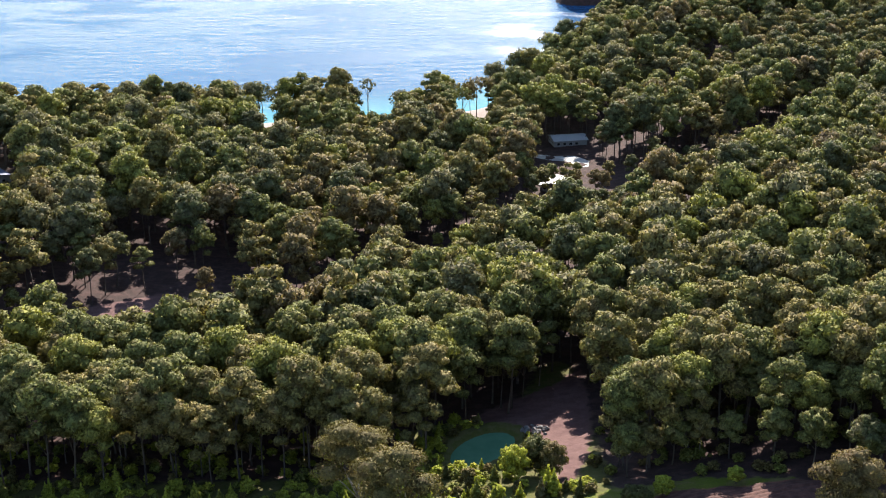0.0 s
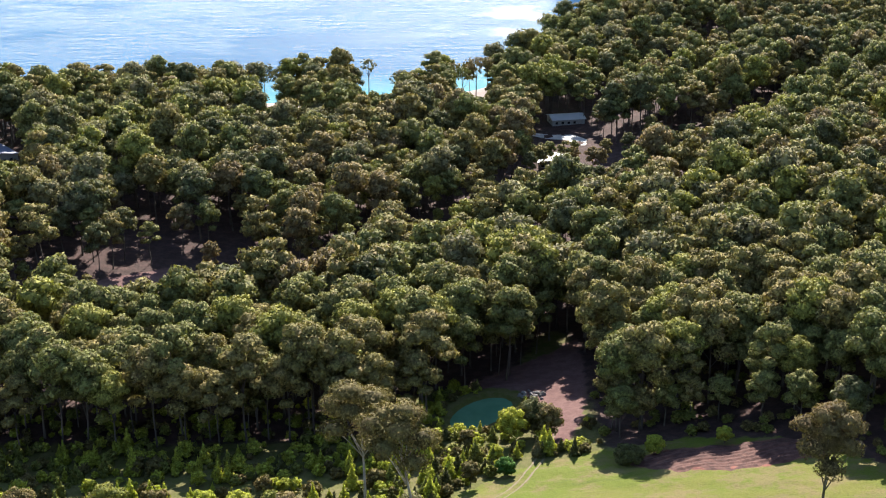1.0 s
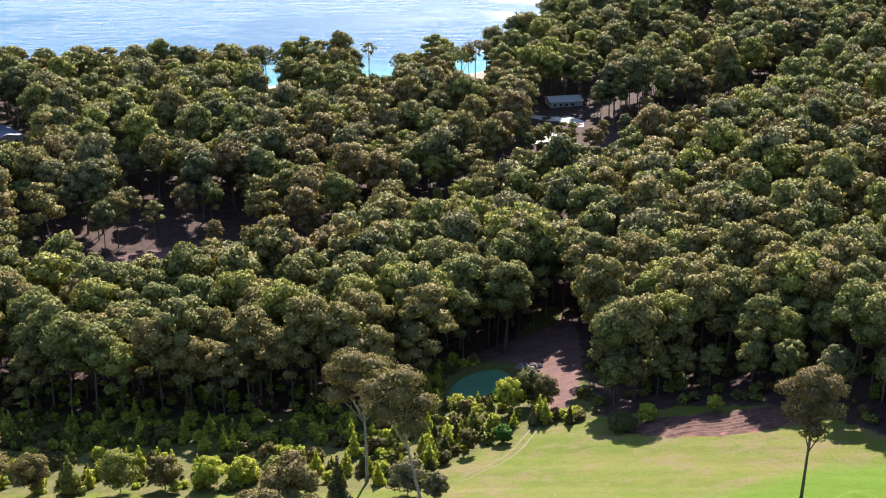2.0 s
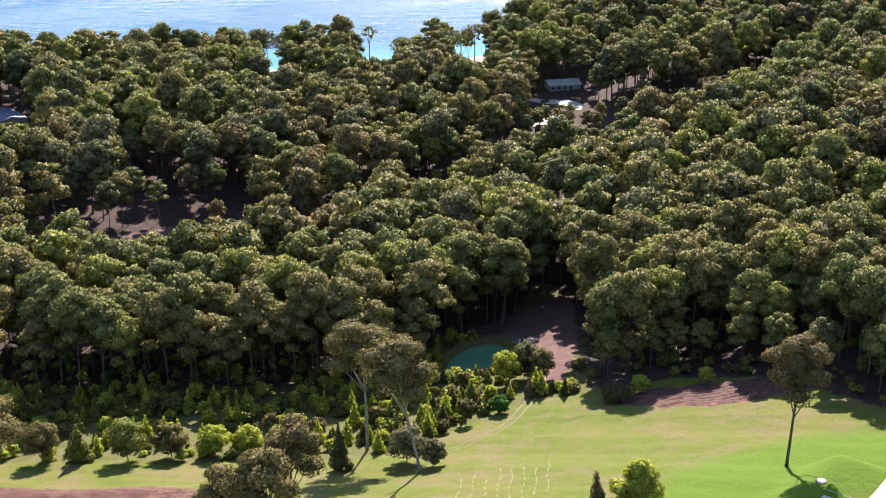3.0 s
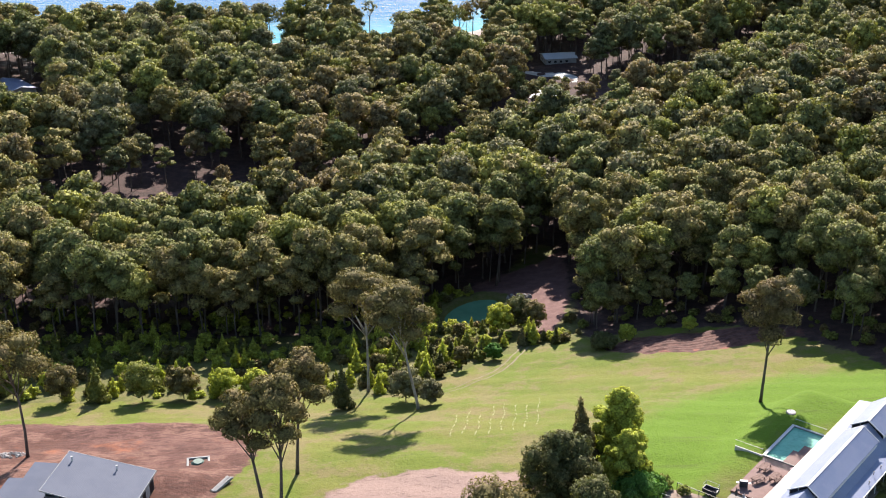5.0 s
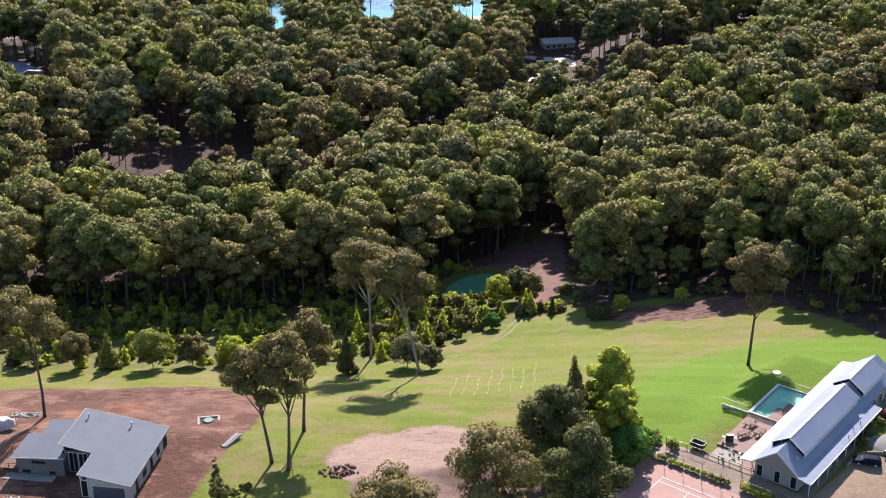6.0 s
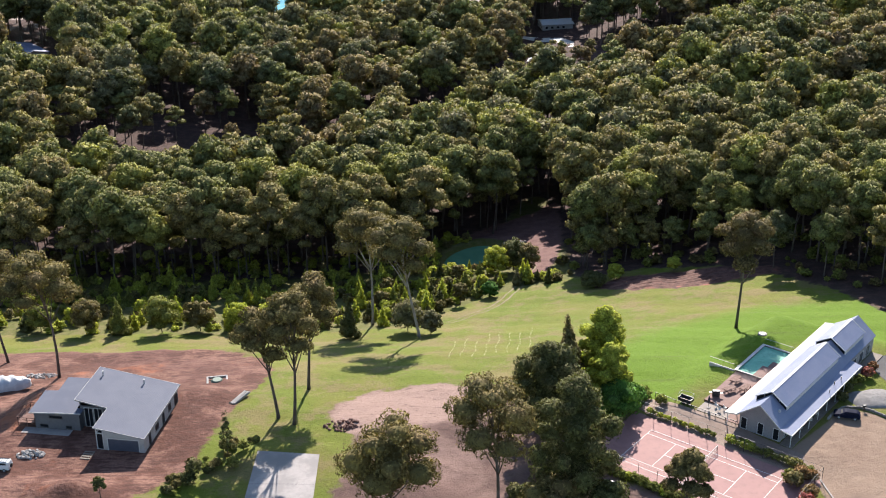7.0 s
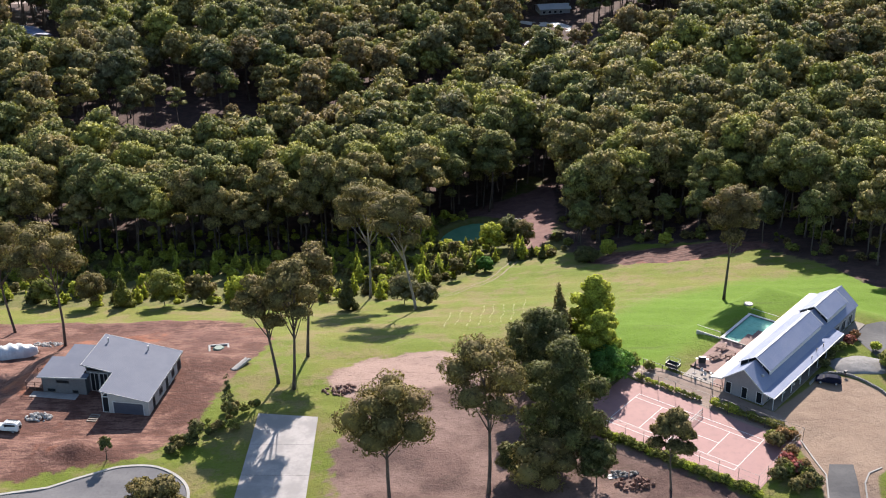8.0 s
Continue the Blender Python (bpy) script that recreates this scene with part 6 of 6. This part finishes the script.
def yard_things():
    u = empty("patio_umbrella", shed_local(-10.6, 2.4, 0.05, 0), "closed dark patio umbrella on the paving", "umbrella")
    bm = bmesh.new()
    rod(bm, (0, 0, 0), (0, 0, 2.5), 0.03, 6)
    part("pole", bm, STEEL_DARK, u)
    vs, fs = tube([(0, 0, 0.9), (0, 0, 1.1), (0, 0, 1.7), (0, 0, 2.45)], [0.10, 0.24, 0.2, 0.04], 8)
    put("canopy", vs, fs, PLASTIC_DARK, u, "", True)
    part("base", boxes((-0.3, 0.3, -0.3, 0.3, 0, 0.1), bevel=0.03), CONCRETE, u)
    b = empty("barbecue", shed_local(-11.2, 6.4, 0.3, 30), "dark covered barbecue on the deck", "barbecue")
    part("hood", boxes((-0.7, 0.7, -0.35, 0.35, 0.75, 1.15), bevel=0.1), PLASTIC_DARK, b)
    part("cabinet", boxes((-0.65, 0.65, -0.32, 0.32, 0.05, 0.74)), STEEL_DARK, b)
    for s in (-1, 1):
        part("shelf", boxes((s * 0.95 - 0.24, s * 0.95 + 0.24, -0.28, 0.28, 0.7, 0.74)), STEEL_DARK, b)
    c = empty("box_trailer", shed_local(-14.6, 1.6, 0.0, 0), "dark box trailer with a light tube frame", "trailer")
    part("tub", boxes((-1.2, 1.2, -0.7, 0.7, 0.45, 0.5), (-1.2, -1.14, -0.7, 0.7, 0.5, 1.1), (1.14, 1.2, -0.7, 0.7, 0.5, 1.1), (-1.14, 1.14, -0.7, -0.64, 0.5, 1.1), (-1.14, 1.14, 0.64, 0.7, 0.5, 1.1)), PLASTIC_DARK, c)
    bm = bmesh.new()
    for x in (-1.15, 1.15):
        for y in (-0.65, 0.65):
            rod(bm, (x, y, 1.1), (x, y, 1.9), 0.03)
        rod(bm, (x, -0.65, 1.9), (x, 0.65, 1.9), 0.03)
    for y in (-0.65, 0.65):
        rod(bm, (-1.15, y, 1.9), (1.15, y, 1.9), 0.03)
    part("frame", bm, STEEL, c)
    for y in (-0.8, 0.8):
        bm = bmesh.new()
        rod(bm, (0, y - 0.09, 0.33), (0, y + 0.09, 0.33), 0.33, 14)
        part("wheel", bm, RUBBER, c)
    for i, (x, y) in enumerate(((-8.6, 2.4), (-9.6, 3.5), (-8.0, 3.6))):
        ch = empty("outdoor_chair", shed_local(x, y, 0.05, 70 * i), "white metal outdoor chair on the paving", "chair", "outdoor chairs")
        part("seat", boxes((-0.25, 0.25, -0.25, 0.25, 0.42, 0.46)), LINE, ch)
        part("backrest", boxes((-0.25, 0.25, 0.22, 0.26, 0.46, 0.9)), LINE, ch)
        for a in (-0.22, 0.19):
            for b2 in (-0.22, 0.19):
                part("leg", boxes((a, a + 0.03, b2, b2 + 0.03, 0, 0.42)), LINE, ch)
    # things under the verandah
    for i, (x, y) in enumerate(((5.0, 6.0), (5.3, 9.5), (5.2, 12.0))):
        t = empty("potted_plant", shed_local(x, y, 0.06, 0), "potted plant under the verandah", "plant", "potted plants")
        vs, fs = tube([(0, 0, 0), (0, 0, 0.5)], [0.22, 0.32], 10)
        put("pot", vs, fs, LINE, t)
        v, f, _, facing = crown(np.random.default_rng(40 + i), 0.5, 0.45, 1.3, 14, 10, 0.2, "dome", 0.3)
        under(new("foliage", leafy("foliage", v, f, facing, "dark")), t)


yard_things()


def car(m, label, paint, kind="hatch"):
    """A parked car, its nose along +x."""
    ob = empty("car", m, label, "car")
    tall = 1.85 if kind == "wagon" else 1.47
    prof = [(-2.2, 0.35), (-2.25, 0.75), (-2.15, 1.0), (-1.85, tall - 0.15), (-1.55, tall - 0.02), (0.1, tall), (0.45, tall - 0.08), (1.05, 1.02), (2.0, 0.88), (2.22, 0.62), (2.2, 0.35)] if kind == "hatch" else \
        [(-2.2, 0.45), (-2.25, 0.9), (-2.15, tall - 0.12), (-2.0, tall), (0.3, tall), (0.55, tall - 0.1), (0.95, 1.18), (2.05, 1.08), (2.22, 0.85), (2.22, 0.45)]
    bm = bmesh.new()
    rows = []
    for y, squeeze in ((-0.86, 0.93), (-0.7, 1.0), (0.7, 1.0), (0.86, 0.93)):
        rows.append([bm.verts.new((x * (1 if squeeze == 1 else 0.985), y * (1.0 if z < 1.05 else 0.82), z if z < 1.05 else z * (1 if squeeze == 1 else 0.965))) for x, z in prof])
    for r, s in zip(rows, rows[1:]):
        for i in range(len(prof)):
            j = (i + 1) % len(prof)
            bm.faces.new((r[i], r[j], s[j], s[i]))
    bm.faces.new(rows[0][::-1])
    bm.faces.new(rows[-1])
    bmesh.ops.recalc_face_normals(bm, faces=bm.faces)
    bmesh.ops.bevel(bm, geom=bm.edges[:], offset=0.03, segments=1, affect="EDGES")
    body = part("body", bm, paint, ob)
    g = tall - 0.14
    if kind == "hatch":
        panes = [(0.36, 1.02, 1.06, g), (-2.05, -1.72, 1.08, g)]
    else:
        panes = [(0.55, 0.93, 1.25, g), (-2.2, -2.17, 1.15, g)]
    part("windscreen", sheet([(panes[0][0], -0.6, panes[0][3] + 0.05), (panes[0][0], 0.6, panes[0][3] + 0.05), (panes[0][1], 0.66, panes[0][2] + 0.03), (panes[0][1], -0.66, panes[0][2] + 0.03)], 0.02), GLASS_DARK, ob)
    for s in (-1, 1):
        part("side_window", boxes((-1.75, 0.3, s * 0.745 - 0.02, s * 0.745 + 0.02, 1.1, g - 0.03)), GLASS_DARK, ob)
        part("headlight", boxes((2.1, 2.2, s * 0.62 - 0.17, s * 0.62 + 0.17, 0.68, 0.82)), GLASS_DARK, ob)
        part("mirror", boxes((0.55, 0.7, s * 0.98 - 0.1, s * 0.98 + 0.1, 1.0, 1.14), bevel=0.02), paint, ob)
        for x in (-1.35, 1.35):
            bm = bmesh.new()
            rod(bm, (x, s * 0.72, 0.33), (x, s * 0.9, 0.33), 0.33, 16)
            w = part("wheel", bm, RUBBER, ob)
            bm = bmesh.new()
            rod(bm, (x, s * 0.9, 0.33), (x, s * 0.915, 0.33), 0.2, 12)
            part("rim", bm, STEEL, w)
    if kind == "wagon":
        for y in (-0.6, 0.56):
            part("rack_rail", boxes((-1.8, 0.2, y, y + 0.04, tall + 0.0, tall + 0.1)), STEEL_DARK, ob)
        for i in range(5):
            part("rack_bar", boxes((-1.7 + 0.45 * i, -1.66 + 0.45 * i, -0.56, 0.56, tall + 0.04, tall + 0.09)), STEEL_DARK, ob)
        bm = bmesh.new()
        rod(bm, (-2.27, 0, 1.0), (-2.45, 0, 1.0), 0.34, 14)
        part("spare_wheel", bm, RUBBER, ob)


car(on_ground(67.3, 70.0, 165), "dark blue hatchback parked on pale gravel", CAR_BLUE)
car(on_ground(-78.8, 64.0, 172), "white four-wheel drive wagon parked on bare soil", CAR_WHITE, "wagon")


def stone(rng, r):
    bm = bmesh.new()
    bmesh.ops.create_icosphere(bm, subdivisions=1, radius=r)
    for v in bm.verts:
        v.co *= rng.uniform(0.75, 1.15)
        v.co.z *= 0.7
    me = bpy.data.meshes.new("stone")
    bm.to_mesh(me)
    bm.free()
    return me


def stone_heap(name, x, y, rx, ry, n, mat, label, category, tall=0.7, big=0.4):
    rng = np.random.default_rng(int(abs(x * 10)) + n)
    ob = empty(name, on_ground(x, y), label, category)
    stock = [stone(rng, 1.0) for _ in range(5)]
    for me in stock:
        me.materials.append(mat)
    g = float(H(x, y))
    for i in range(n):
        a, q = rng.uniform(0, 6.28), math.sqrt(rng.random())
        sx, sy = math.cos(a) * q * rx, math.sin(a) * q * ry
        r = big * rng.uniform(0.5, 1.1)
        o = under(new("stone", stock[rng.integers(5)]), ob)
        o.matrix_local = pose(sx, sy, float(H(x + sx, y + sy)) - g + tall * (1 - q) * rng.random() + r * 0.3, rng.uniform(0, 90), 0, rng.uniform(0, 360)) @ Matrix.Diagonal((r, r, r, 1))


stone_heap("stone_heap", -74.6, 68.3, 2.4, 1.3, 70, STONE_WHITE, "heap of pale and dark stones on bare soil", "stones")
stone_heap("rubble_heap", -85.5, 108.5, 3.4, 1.6, 60, STONE_WHITE, "scattered pale rubble at a tree's foot", "rubble", 0.3, 0.38)
stone_heap("rubble_heap", 28.5, 40.5, 3.0, 2.0, 60, TIMBER_RED, "heap of red soil clods and stones", "rubble", 0.9, 0.45)
stone_heap("rubble_heap", 27.0, 43.6, 2.6, 1.0, 40, STONE, "loose pale rocks on dry ground", "rubble", 0.4, 0.4)
stone_heap("rubble_heap", 18.8, 221.0, 3.5, 3.0, 46, STONE, "pale rocks on the pond's bank", "rubble", 0.5, 0.7)
stone_heap("rubble_heap", -20.5, 75.0, 3.6, 2.2, 60, TIMBER_RED, "brush and broken wood at the edge of bare ground", "rubble", 0.5, 0.4)


def wrapped_boat():
    rng = np.random.default_rng(3)
    ob = empty("covered_boat", on_ground(-90.0, 100.0, 12), "boat on a trailer wrapped in white tarpaulin", "boat")
    V, F, n, k = [], [], 22, 15
    for i in range(n):
        u = i / (n - 1)
        w = 2.0 * math.sin(math.pi * (0.12 + 0.86 * u)) ** 0.55
        for j in range(k):
            a = math.pi * j / (k - 1)
            fold = 1 + 0.09 * math.sin(5 * u * 6.28 + 3 * a) * math.sin(a) + rng.uniform(-0.03, 0.03)
            V.append((-5 + 10 * u, -w * math.cos(a) * fold, 0.35 + (1.5 + 0.9 * math.sin(math.pi * u)) * math.sin(a) ** 0.6 * fold))
    for i in range(n - 1):
        for j in range(k - 1):
            F.append((i * k + j, i * k + j + 1, (i + 1) * k + j + 1, (i + 1) * k + j))
    F.append(tuple(range(k))[::-1])
    F.append(tuple((n - 1) * k + j for j in range(k)))
    put("tarpaulin", V, F, TARP, ob, "", True)
    bm = bmesh.new()
    for s in (-1, 1):
        rod(bm, (-4.5, s * 0.7, 0.4), (5.5, s * 0.25, 0.4), 0.06)
        rod(bm, (-1.5, s * 0.9, 0.35), (-1.5, s * 1.15, 0.35), 0.34, 12)
    part("trailer", bm, STEEL_DARK, ob)


wrapped_boat()


def site_things():
    t = empty("tank_cover", on_ground(-47.6, 99.8, 10), "green tank cover in a square of pale stones", "tank")
    bm = bmesh.new()
    bmesh.ops.create_cone(bm, cap_ends=True, segments=20, radius1=1.35, radius2=0.9, depth=0.5, matrix=Matrix.Translation((0, 0, 0.2)))
    part("lid", bm, TANK_GREEN, t, "dark green dome lid")
    part("border", boxes((-2.1, 2.1, -1.9, -1.5, -0.3, 0.22), (-2.1, 2.1, 1.5, 1.9, -0.3, 0.2), (-2.1, -1.7, -1.5, 1.5, -0.3, 0.24), (1.7, 2.1, -1.5, 1.5, -0.3, 0.2), bevel=0.06), STONE_WHITE, t)
    lg = empty("log_stack", on_ground(-41.3, 88.5, 65), "stack of pale sawn logs and a fallen branch", "logs")
    rng = np.random.default_rng(8)
    for i in range(6):
        bm = bmesh.new()
        y = -0.5 + 0.35 * (i % 3)
        rod(bm, (-2.6 + rng.uniform(-0.3, 0.3), y, 0.25 + 0.3 * (i // 3)), (2.4 + rng.uniform(-0.4, 0.3), y + rng.uniform(-0.1, 0.1), 0.25 + 0.3 * (i // 3)), 0.17, 8)
        part("log", bm, STONE_WHITE, lg)
    bm = bmesh.new()
    rod(bm, (-3.4, -0.3, 0.2), (-2.4, 0.6, 0.5), 0.2, 7)
    part("stump", bm, BARK_DARK, lg)
    q = empty("quad_bike", on_ground(24.6, 50.4, 130), "blue quad bike parked beside dark trees", "vehicle")
    part("body", boxes((-0.9, 0.9, -0.3, 0.3, 0.45, 0.8), (-0.5, 0.2, -0.22, 0.22, 0.8, 1.0), bevel=0.06), QUILT, q)
    part("mudguard", boxes((-1.0, -0.4, -0.6, 0.6, 0.62, 0.7), (0.45, 1.0, -0.6, 0.6, 0.62, 0.7)), QUILT, q)
    part("rack", boxes((-1.05, -0.5, -0.5, 0.5, 0.86, 0.9), (0.6, 1.05, -0.5, 0.5, 0.86, 0.9)), STEEL_DARK, q)
    bm = bmesh.new()
    rod(bm, (0.35, -0.42, 1.1), (0.35, 0.42, 1.1), 0.03)
    rod(bm, (0.5, 0, 0.75), (0.35, 0, 1.1), 0.035)
    part("handlebar", bm, STEEL_DARK, q)
    for x in (-0.7, 0.7):
        for s in (-1, 1):
            bm = bmesh.new()
            rod(bm, (x, s * 0.38, 0.3), (x, s * 0.62, 0.3), 0.3, 12)
            part("wheel", bm, RUBBER, q)
    p = empty("board", on_ground(25.3, 43.0, 15), "pale sheet lying on dry ground", "board")
    part("sheet", boxes((-0.8, 0.8, -0.6, 0.6, 0.02, 0.08)), LINE, p)
    part("batten", boxes((-0.75, 0.75, -0.05, 0.05, 0.08, 0.12)), TIMBER, p)
    s = empty("inspection_cover", on_ground(59.8, 100.4), "round pale inspection cover in the lawn", "cover")
    bm = bmesh.new()
    bmesh.ops.create_cone(bm, cap_ends=True, segments=20, radius1=0.9, radius2=0.86, depth=0.16, matrix=Matrix.Translation((0, 0, 0.06)))
    part("rim", bm, CONCRETE, s)
    bm = bmesh.new()
    bmesh.ops.create_cone(bm, cap_ends=True, segments=20, radius1=0.68, radius2=0.68, depth=0.05, matrix=Matrix.Translation((0, 0, 0.16)))
    part("lid", bm, STEEL_DARK, s)
    # granite shelf, garden wall and its posts by the parking place
    V, F, n, k = [(0, 0, 0.75)], [], 8, 28
    rng = np.random.default_rng(12)
    for i in range(1, n + 1):
        for j in range(k):
            a = 2 * math.pi * j / k
            r = i / n * (1 + 0.10 * math.sin(2 * a + 1) + 0.06 * math.sin(5 * a))
            V.append((6.0 * r * math.cos(a), 3.9 * r * math.sin(a), 0.75 * (1 - (i / n) ** 2.2) - (0.3 if i == n else 0) + rng.uniform(-0.05, 0.05)))
    F += [(0, 1 + j, 1 + (j + 1) % k) for j in range(k)]
    for i in range(n - 1):
        for j in range(k):
            a, b = 1 + i * k + j, 1 + i * k + (j + 1) % k
            F.append((a, a + k, b + k, b))
    r = empty("granite_shelf", on_ground(75.0, 76.0, -5), "low weathered granite shelf beside the parking place", "rock")
    put("rock", V, F, GRANITE, r, "", True)
    wall = empty("garden_wall", pose(0, 0, 0), "low curved stone garden wall round the gravel", "wall")
    line = [(63.8, 69.2), (65.5, 71.4), (67.7, 73.0), (70.5, 73.0), (72.6, 71.6), (74.0, 70.0), (75.6, 67.6), (76.8, 64.5), (77.2, 60.0)]
    rng = np.random.default_rng(4)
    for a, b in zip(line, line[1:]):
        L = math.hypot(b[0] - a[0], b[1] - a[1])
        m = max(2, int(L / 0.55))
        for i in range(m):
            x, y = a[0] + (b[0] - a[0]) * (i + 0.5) / m, a[1] + (b[1] - a[1]) * (i + 0.5) / m
            o = part("block", boxes((-L / m / 2 + 0.02, L / m / 2 - 0.02, -0.17, 0.17, -0.2, 0.42 + rng.uniform(-0.05, 0.05)), bevel=0.04), STONE, wall)
            o.matrix_local = pose(x, y, float(H(x, y)), 0, 0, math.degrees(math.atan2(b[1] - a[1], b[0] - a[0])))
    lb = empty("letter_box", on_ground(71.0, 72.2, 20), "small dark post box on a stand", "box")
    part("box", boxes((-0.3, 0.3, -0.2, 0.2, 0.7, 1.1), bevel=0.04), STEEL_DARK, lb)
    part("stand", boxes((-0.06, 0.06, -0.06, 0.06, -0.1, 0.7)), TIMBER_RED, lb)


site_things()


# ---------------------------------------------------------------- garden shrubs
def garden():
    rng = np.random.default_rng(21)
    stock = {}
    for kind in ("green", "lime", "fresh", "dark", "red", "rust", "olive"):
        stock[kind] = []
        for i in range(3):
            r2 = np.random.default_rng(700 + 10 * len(stock) + i)
            v, f, c, facing = thatch(r2, 1.0, 0.0, 1.5, 700, 0.2, "dome", 6, False)
            tv, tf = trunk(r2, 0.8, 0.05, (0, 0), c[:3], 5)
            stock[kind].append((leafy("foliage", v, f, facing, AIRY.get(kind, kind)), mesh_of("stem", tv, tf, BARK_DARK, True)))

    def plant(m, kind, label, group):
        ob = empty("garden_shrub", m, label, "shrub", group)
        fo, st = stock[kind][rng.integers(3)]
        under(new("foliage", fo), ob)
        under(new("stem", st), ob)
    for i in range(30):
        u = -3.0 + i * 1.02
        s = rng.uniform(0.55, 0.75) if u < 12 else rng.uniform(0.7, 1.15)
        if 9.6 < u < 11.4:
            continue
        plant(CRT @ pose(u + rng.uniform(-0.2, 0.2), 4.5 + rng.uniform(-0.2, 0.2), 0, 0, 0, rng.uniform(0, 360)) @ Matrix.Diagonal((s, s, s, 1)), "green" if rng.random() < 0.6 else "lime", "clipped green hedge shrub beside the court", "hedge shrubs")
    for i in range(34):
        u = -1.5 + i * 0.95
        s = rng.uniform(0.85, 1.25)
        plant(CRT @ pose(u, -15.0 + rng.uniform(-0.3, 0.3), -0.3, 0, 0, rng.uniform(0, 360)) @ Matrix.Diagonal((s, s, s, 1)), "green" if rng.random() < 0.75 else "lime", "green hedge shrub below the court", "hedge shrubs")
    for i in range(34):
        x, y = rng.uniform(50.5, 58.0), rng.uniform(38.0, 53.5)
        if x < 52.5 and y > 44 or x > 56.6 + 0.3 * math.sin(y):
            continue
        kind = ["red", "rust", "olive", "green", "red", "rust", "dark"][rng.integers(7)] if x > 53.5 else ["dark", "olive", "green"][rng.integers(3)]
        s = rng.uniform(1.0, 1.7)
        plant(on_ground(x, y, rng.uniform(0, 360), s), kind, {"red": "dark red ornamental shrub by the driveway", "rust": "rust-coloured ornamental shrub by the driveway"}.get(kind, "green ornamental shrub by the driveway"), "driveway shrubs")
    for x, y, s, kind in ((71.4, 81.0, 1.2, "green"), (73.2, 82.0, 1.0, "green"), (75.2, 84, 1.3, "red"), (77.0, 86.5, 1.1, "rust"), (79.4, 81.5, 1.2, "lime"), (79.8, 75.2, 2.2, "green"), (81.5, 72.5, 2.0, "lime"), (80.0, 66.5, 1.5, "red"),
                          (79.5, 48.5, 2.2, "green"), (78.0, 44.0, 2.0, "dark"), (72.0, 40.0, 2.0, "green"), (69.5, 37.5, 1.6, "olive"), (68.0, 75.5, 1.2, "dark"), (69.8, 78.5, 1.3, "dark"), (33.0, 78.2, 1.8, "green"), (30.8, 78.8, 1.6, "dark"),
                          (36.0, 75.2, 1.2, "green"), (-44.9, 57.5, 1.5, "dark"), (-46.8, 56.0, 1.0, "olive"), (-42.5, 61.0, 1.1, "green"), (-38.4, 61.5, 1.4, "green"), (-40.6, 68.0, 1.2, "olive"), (-48.5, 54.6, 0.8, "dark")):
        plant(on_ground(x, y, rng.uniform(0, 360), s), kind, {"red": "dark red ornamental shrub beside stone", "rust": "rust-coloured shrub beside asphalt", "dark": "dark green garden shrub on grass", "green": "rounded green garden shrub",
              "lime": "yellow-green garden shrub by the rocks", "olive": "olive-green shrub on the slope"}[kind], "")
    for i in range(26):
        u = rng.random()
        x, y = -49.0 + 12.0 * u + rng.uniform(-2.2, 2.2), 53.0 + 19.0 * u + rng.uniform(-2.0, 2.0)
        kind = ["green", "dark", "olive", "green"][rng.integers(4)]
        plant(on_ground(x, y, rng.uniform(0, 360), rng.uniform(0.5, 1.15)), kind, {"green": "low green shrub on the grassy slope", "dark": "low dark green shrub on the grassy slope", "olive": "low olive shrub on the grassy slope"}[kind], "shrubs on the slope")
    for x, y, h, r in ((-39.8, 65.5, 9.0, 1.9), (-58.3, 52.2, 4.6, 1.2), (-44.2, 57.8, 4.5, 1.6)):
        ms = tree_meshes(int(h * 100), h, r, 0.15, "deep", "cone" if h > 6 else "dome", 50, 24, 0.3, 0.1, (0, 0), BARK_DARK, 5, 0.22)
        stand_tree("young_tree", ms, on_ground(x, y), "young dark green tree on the grassy slope")


garden()
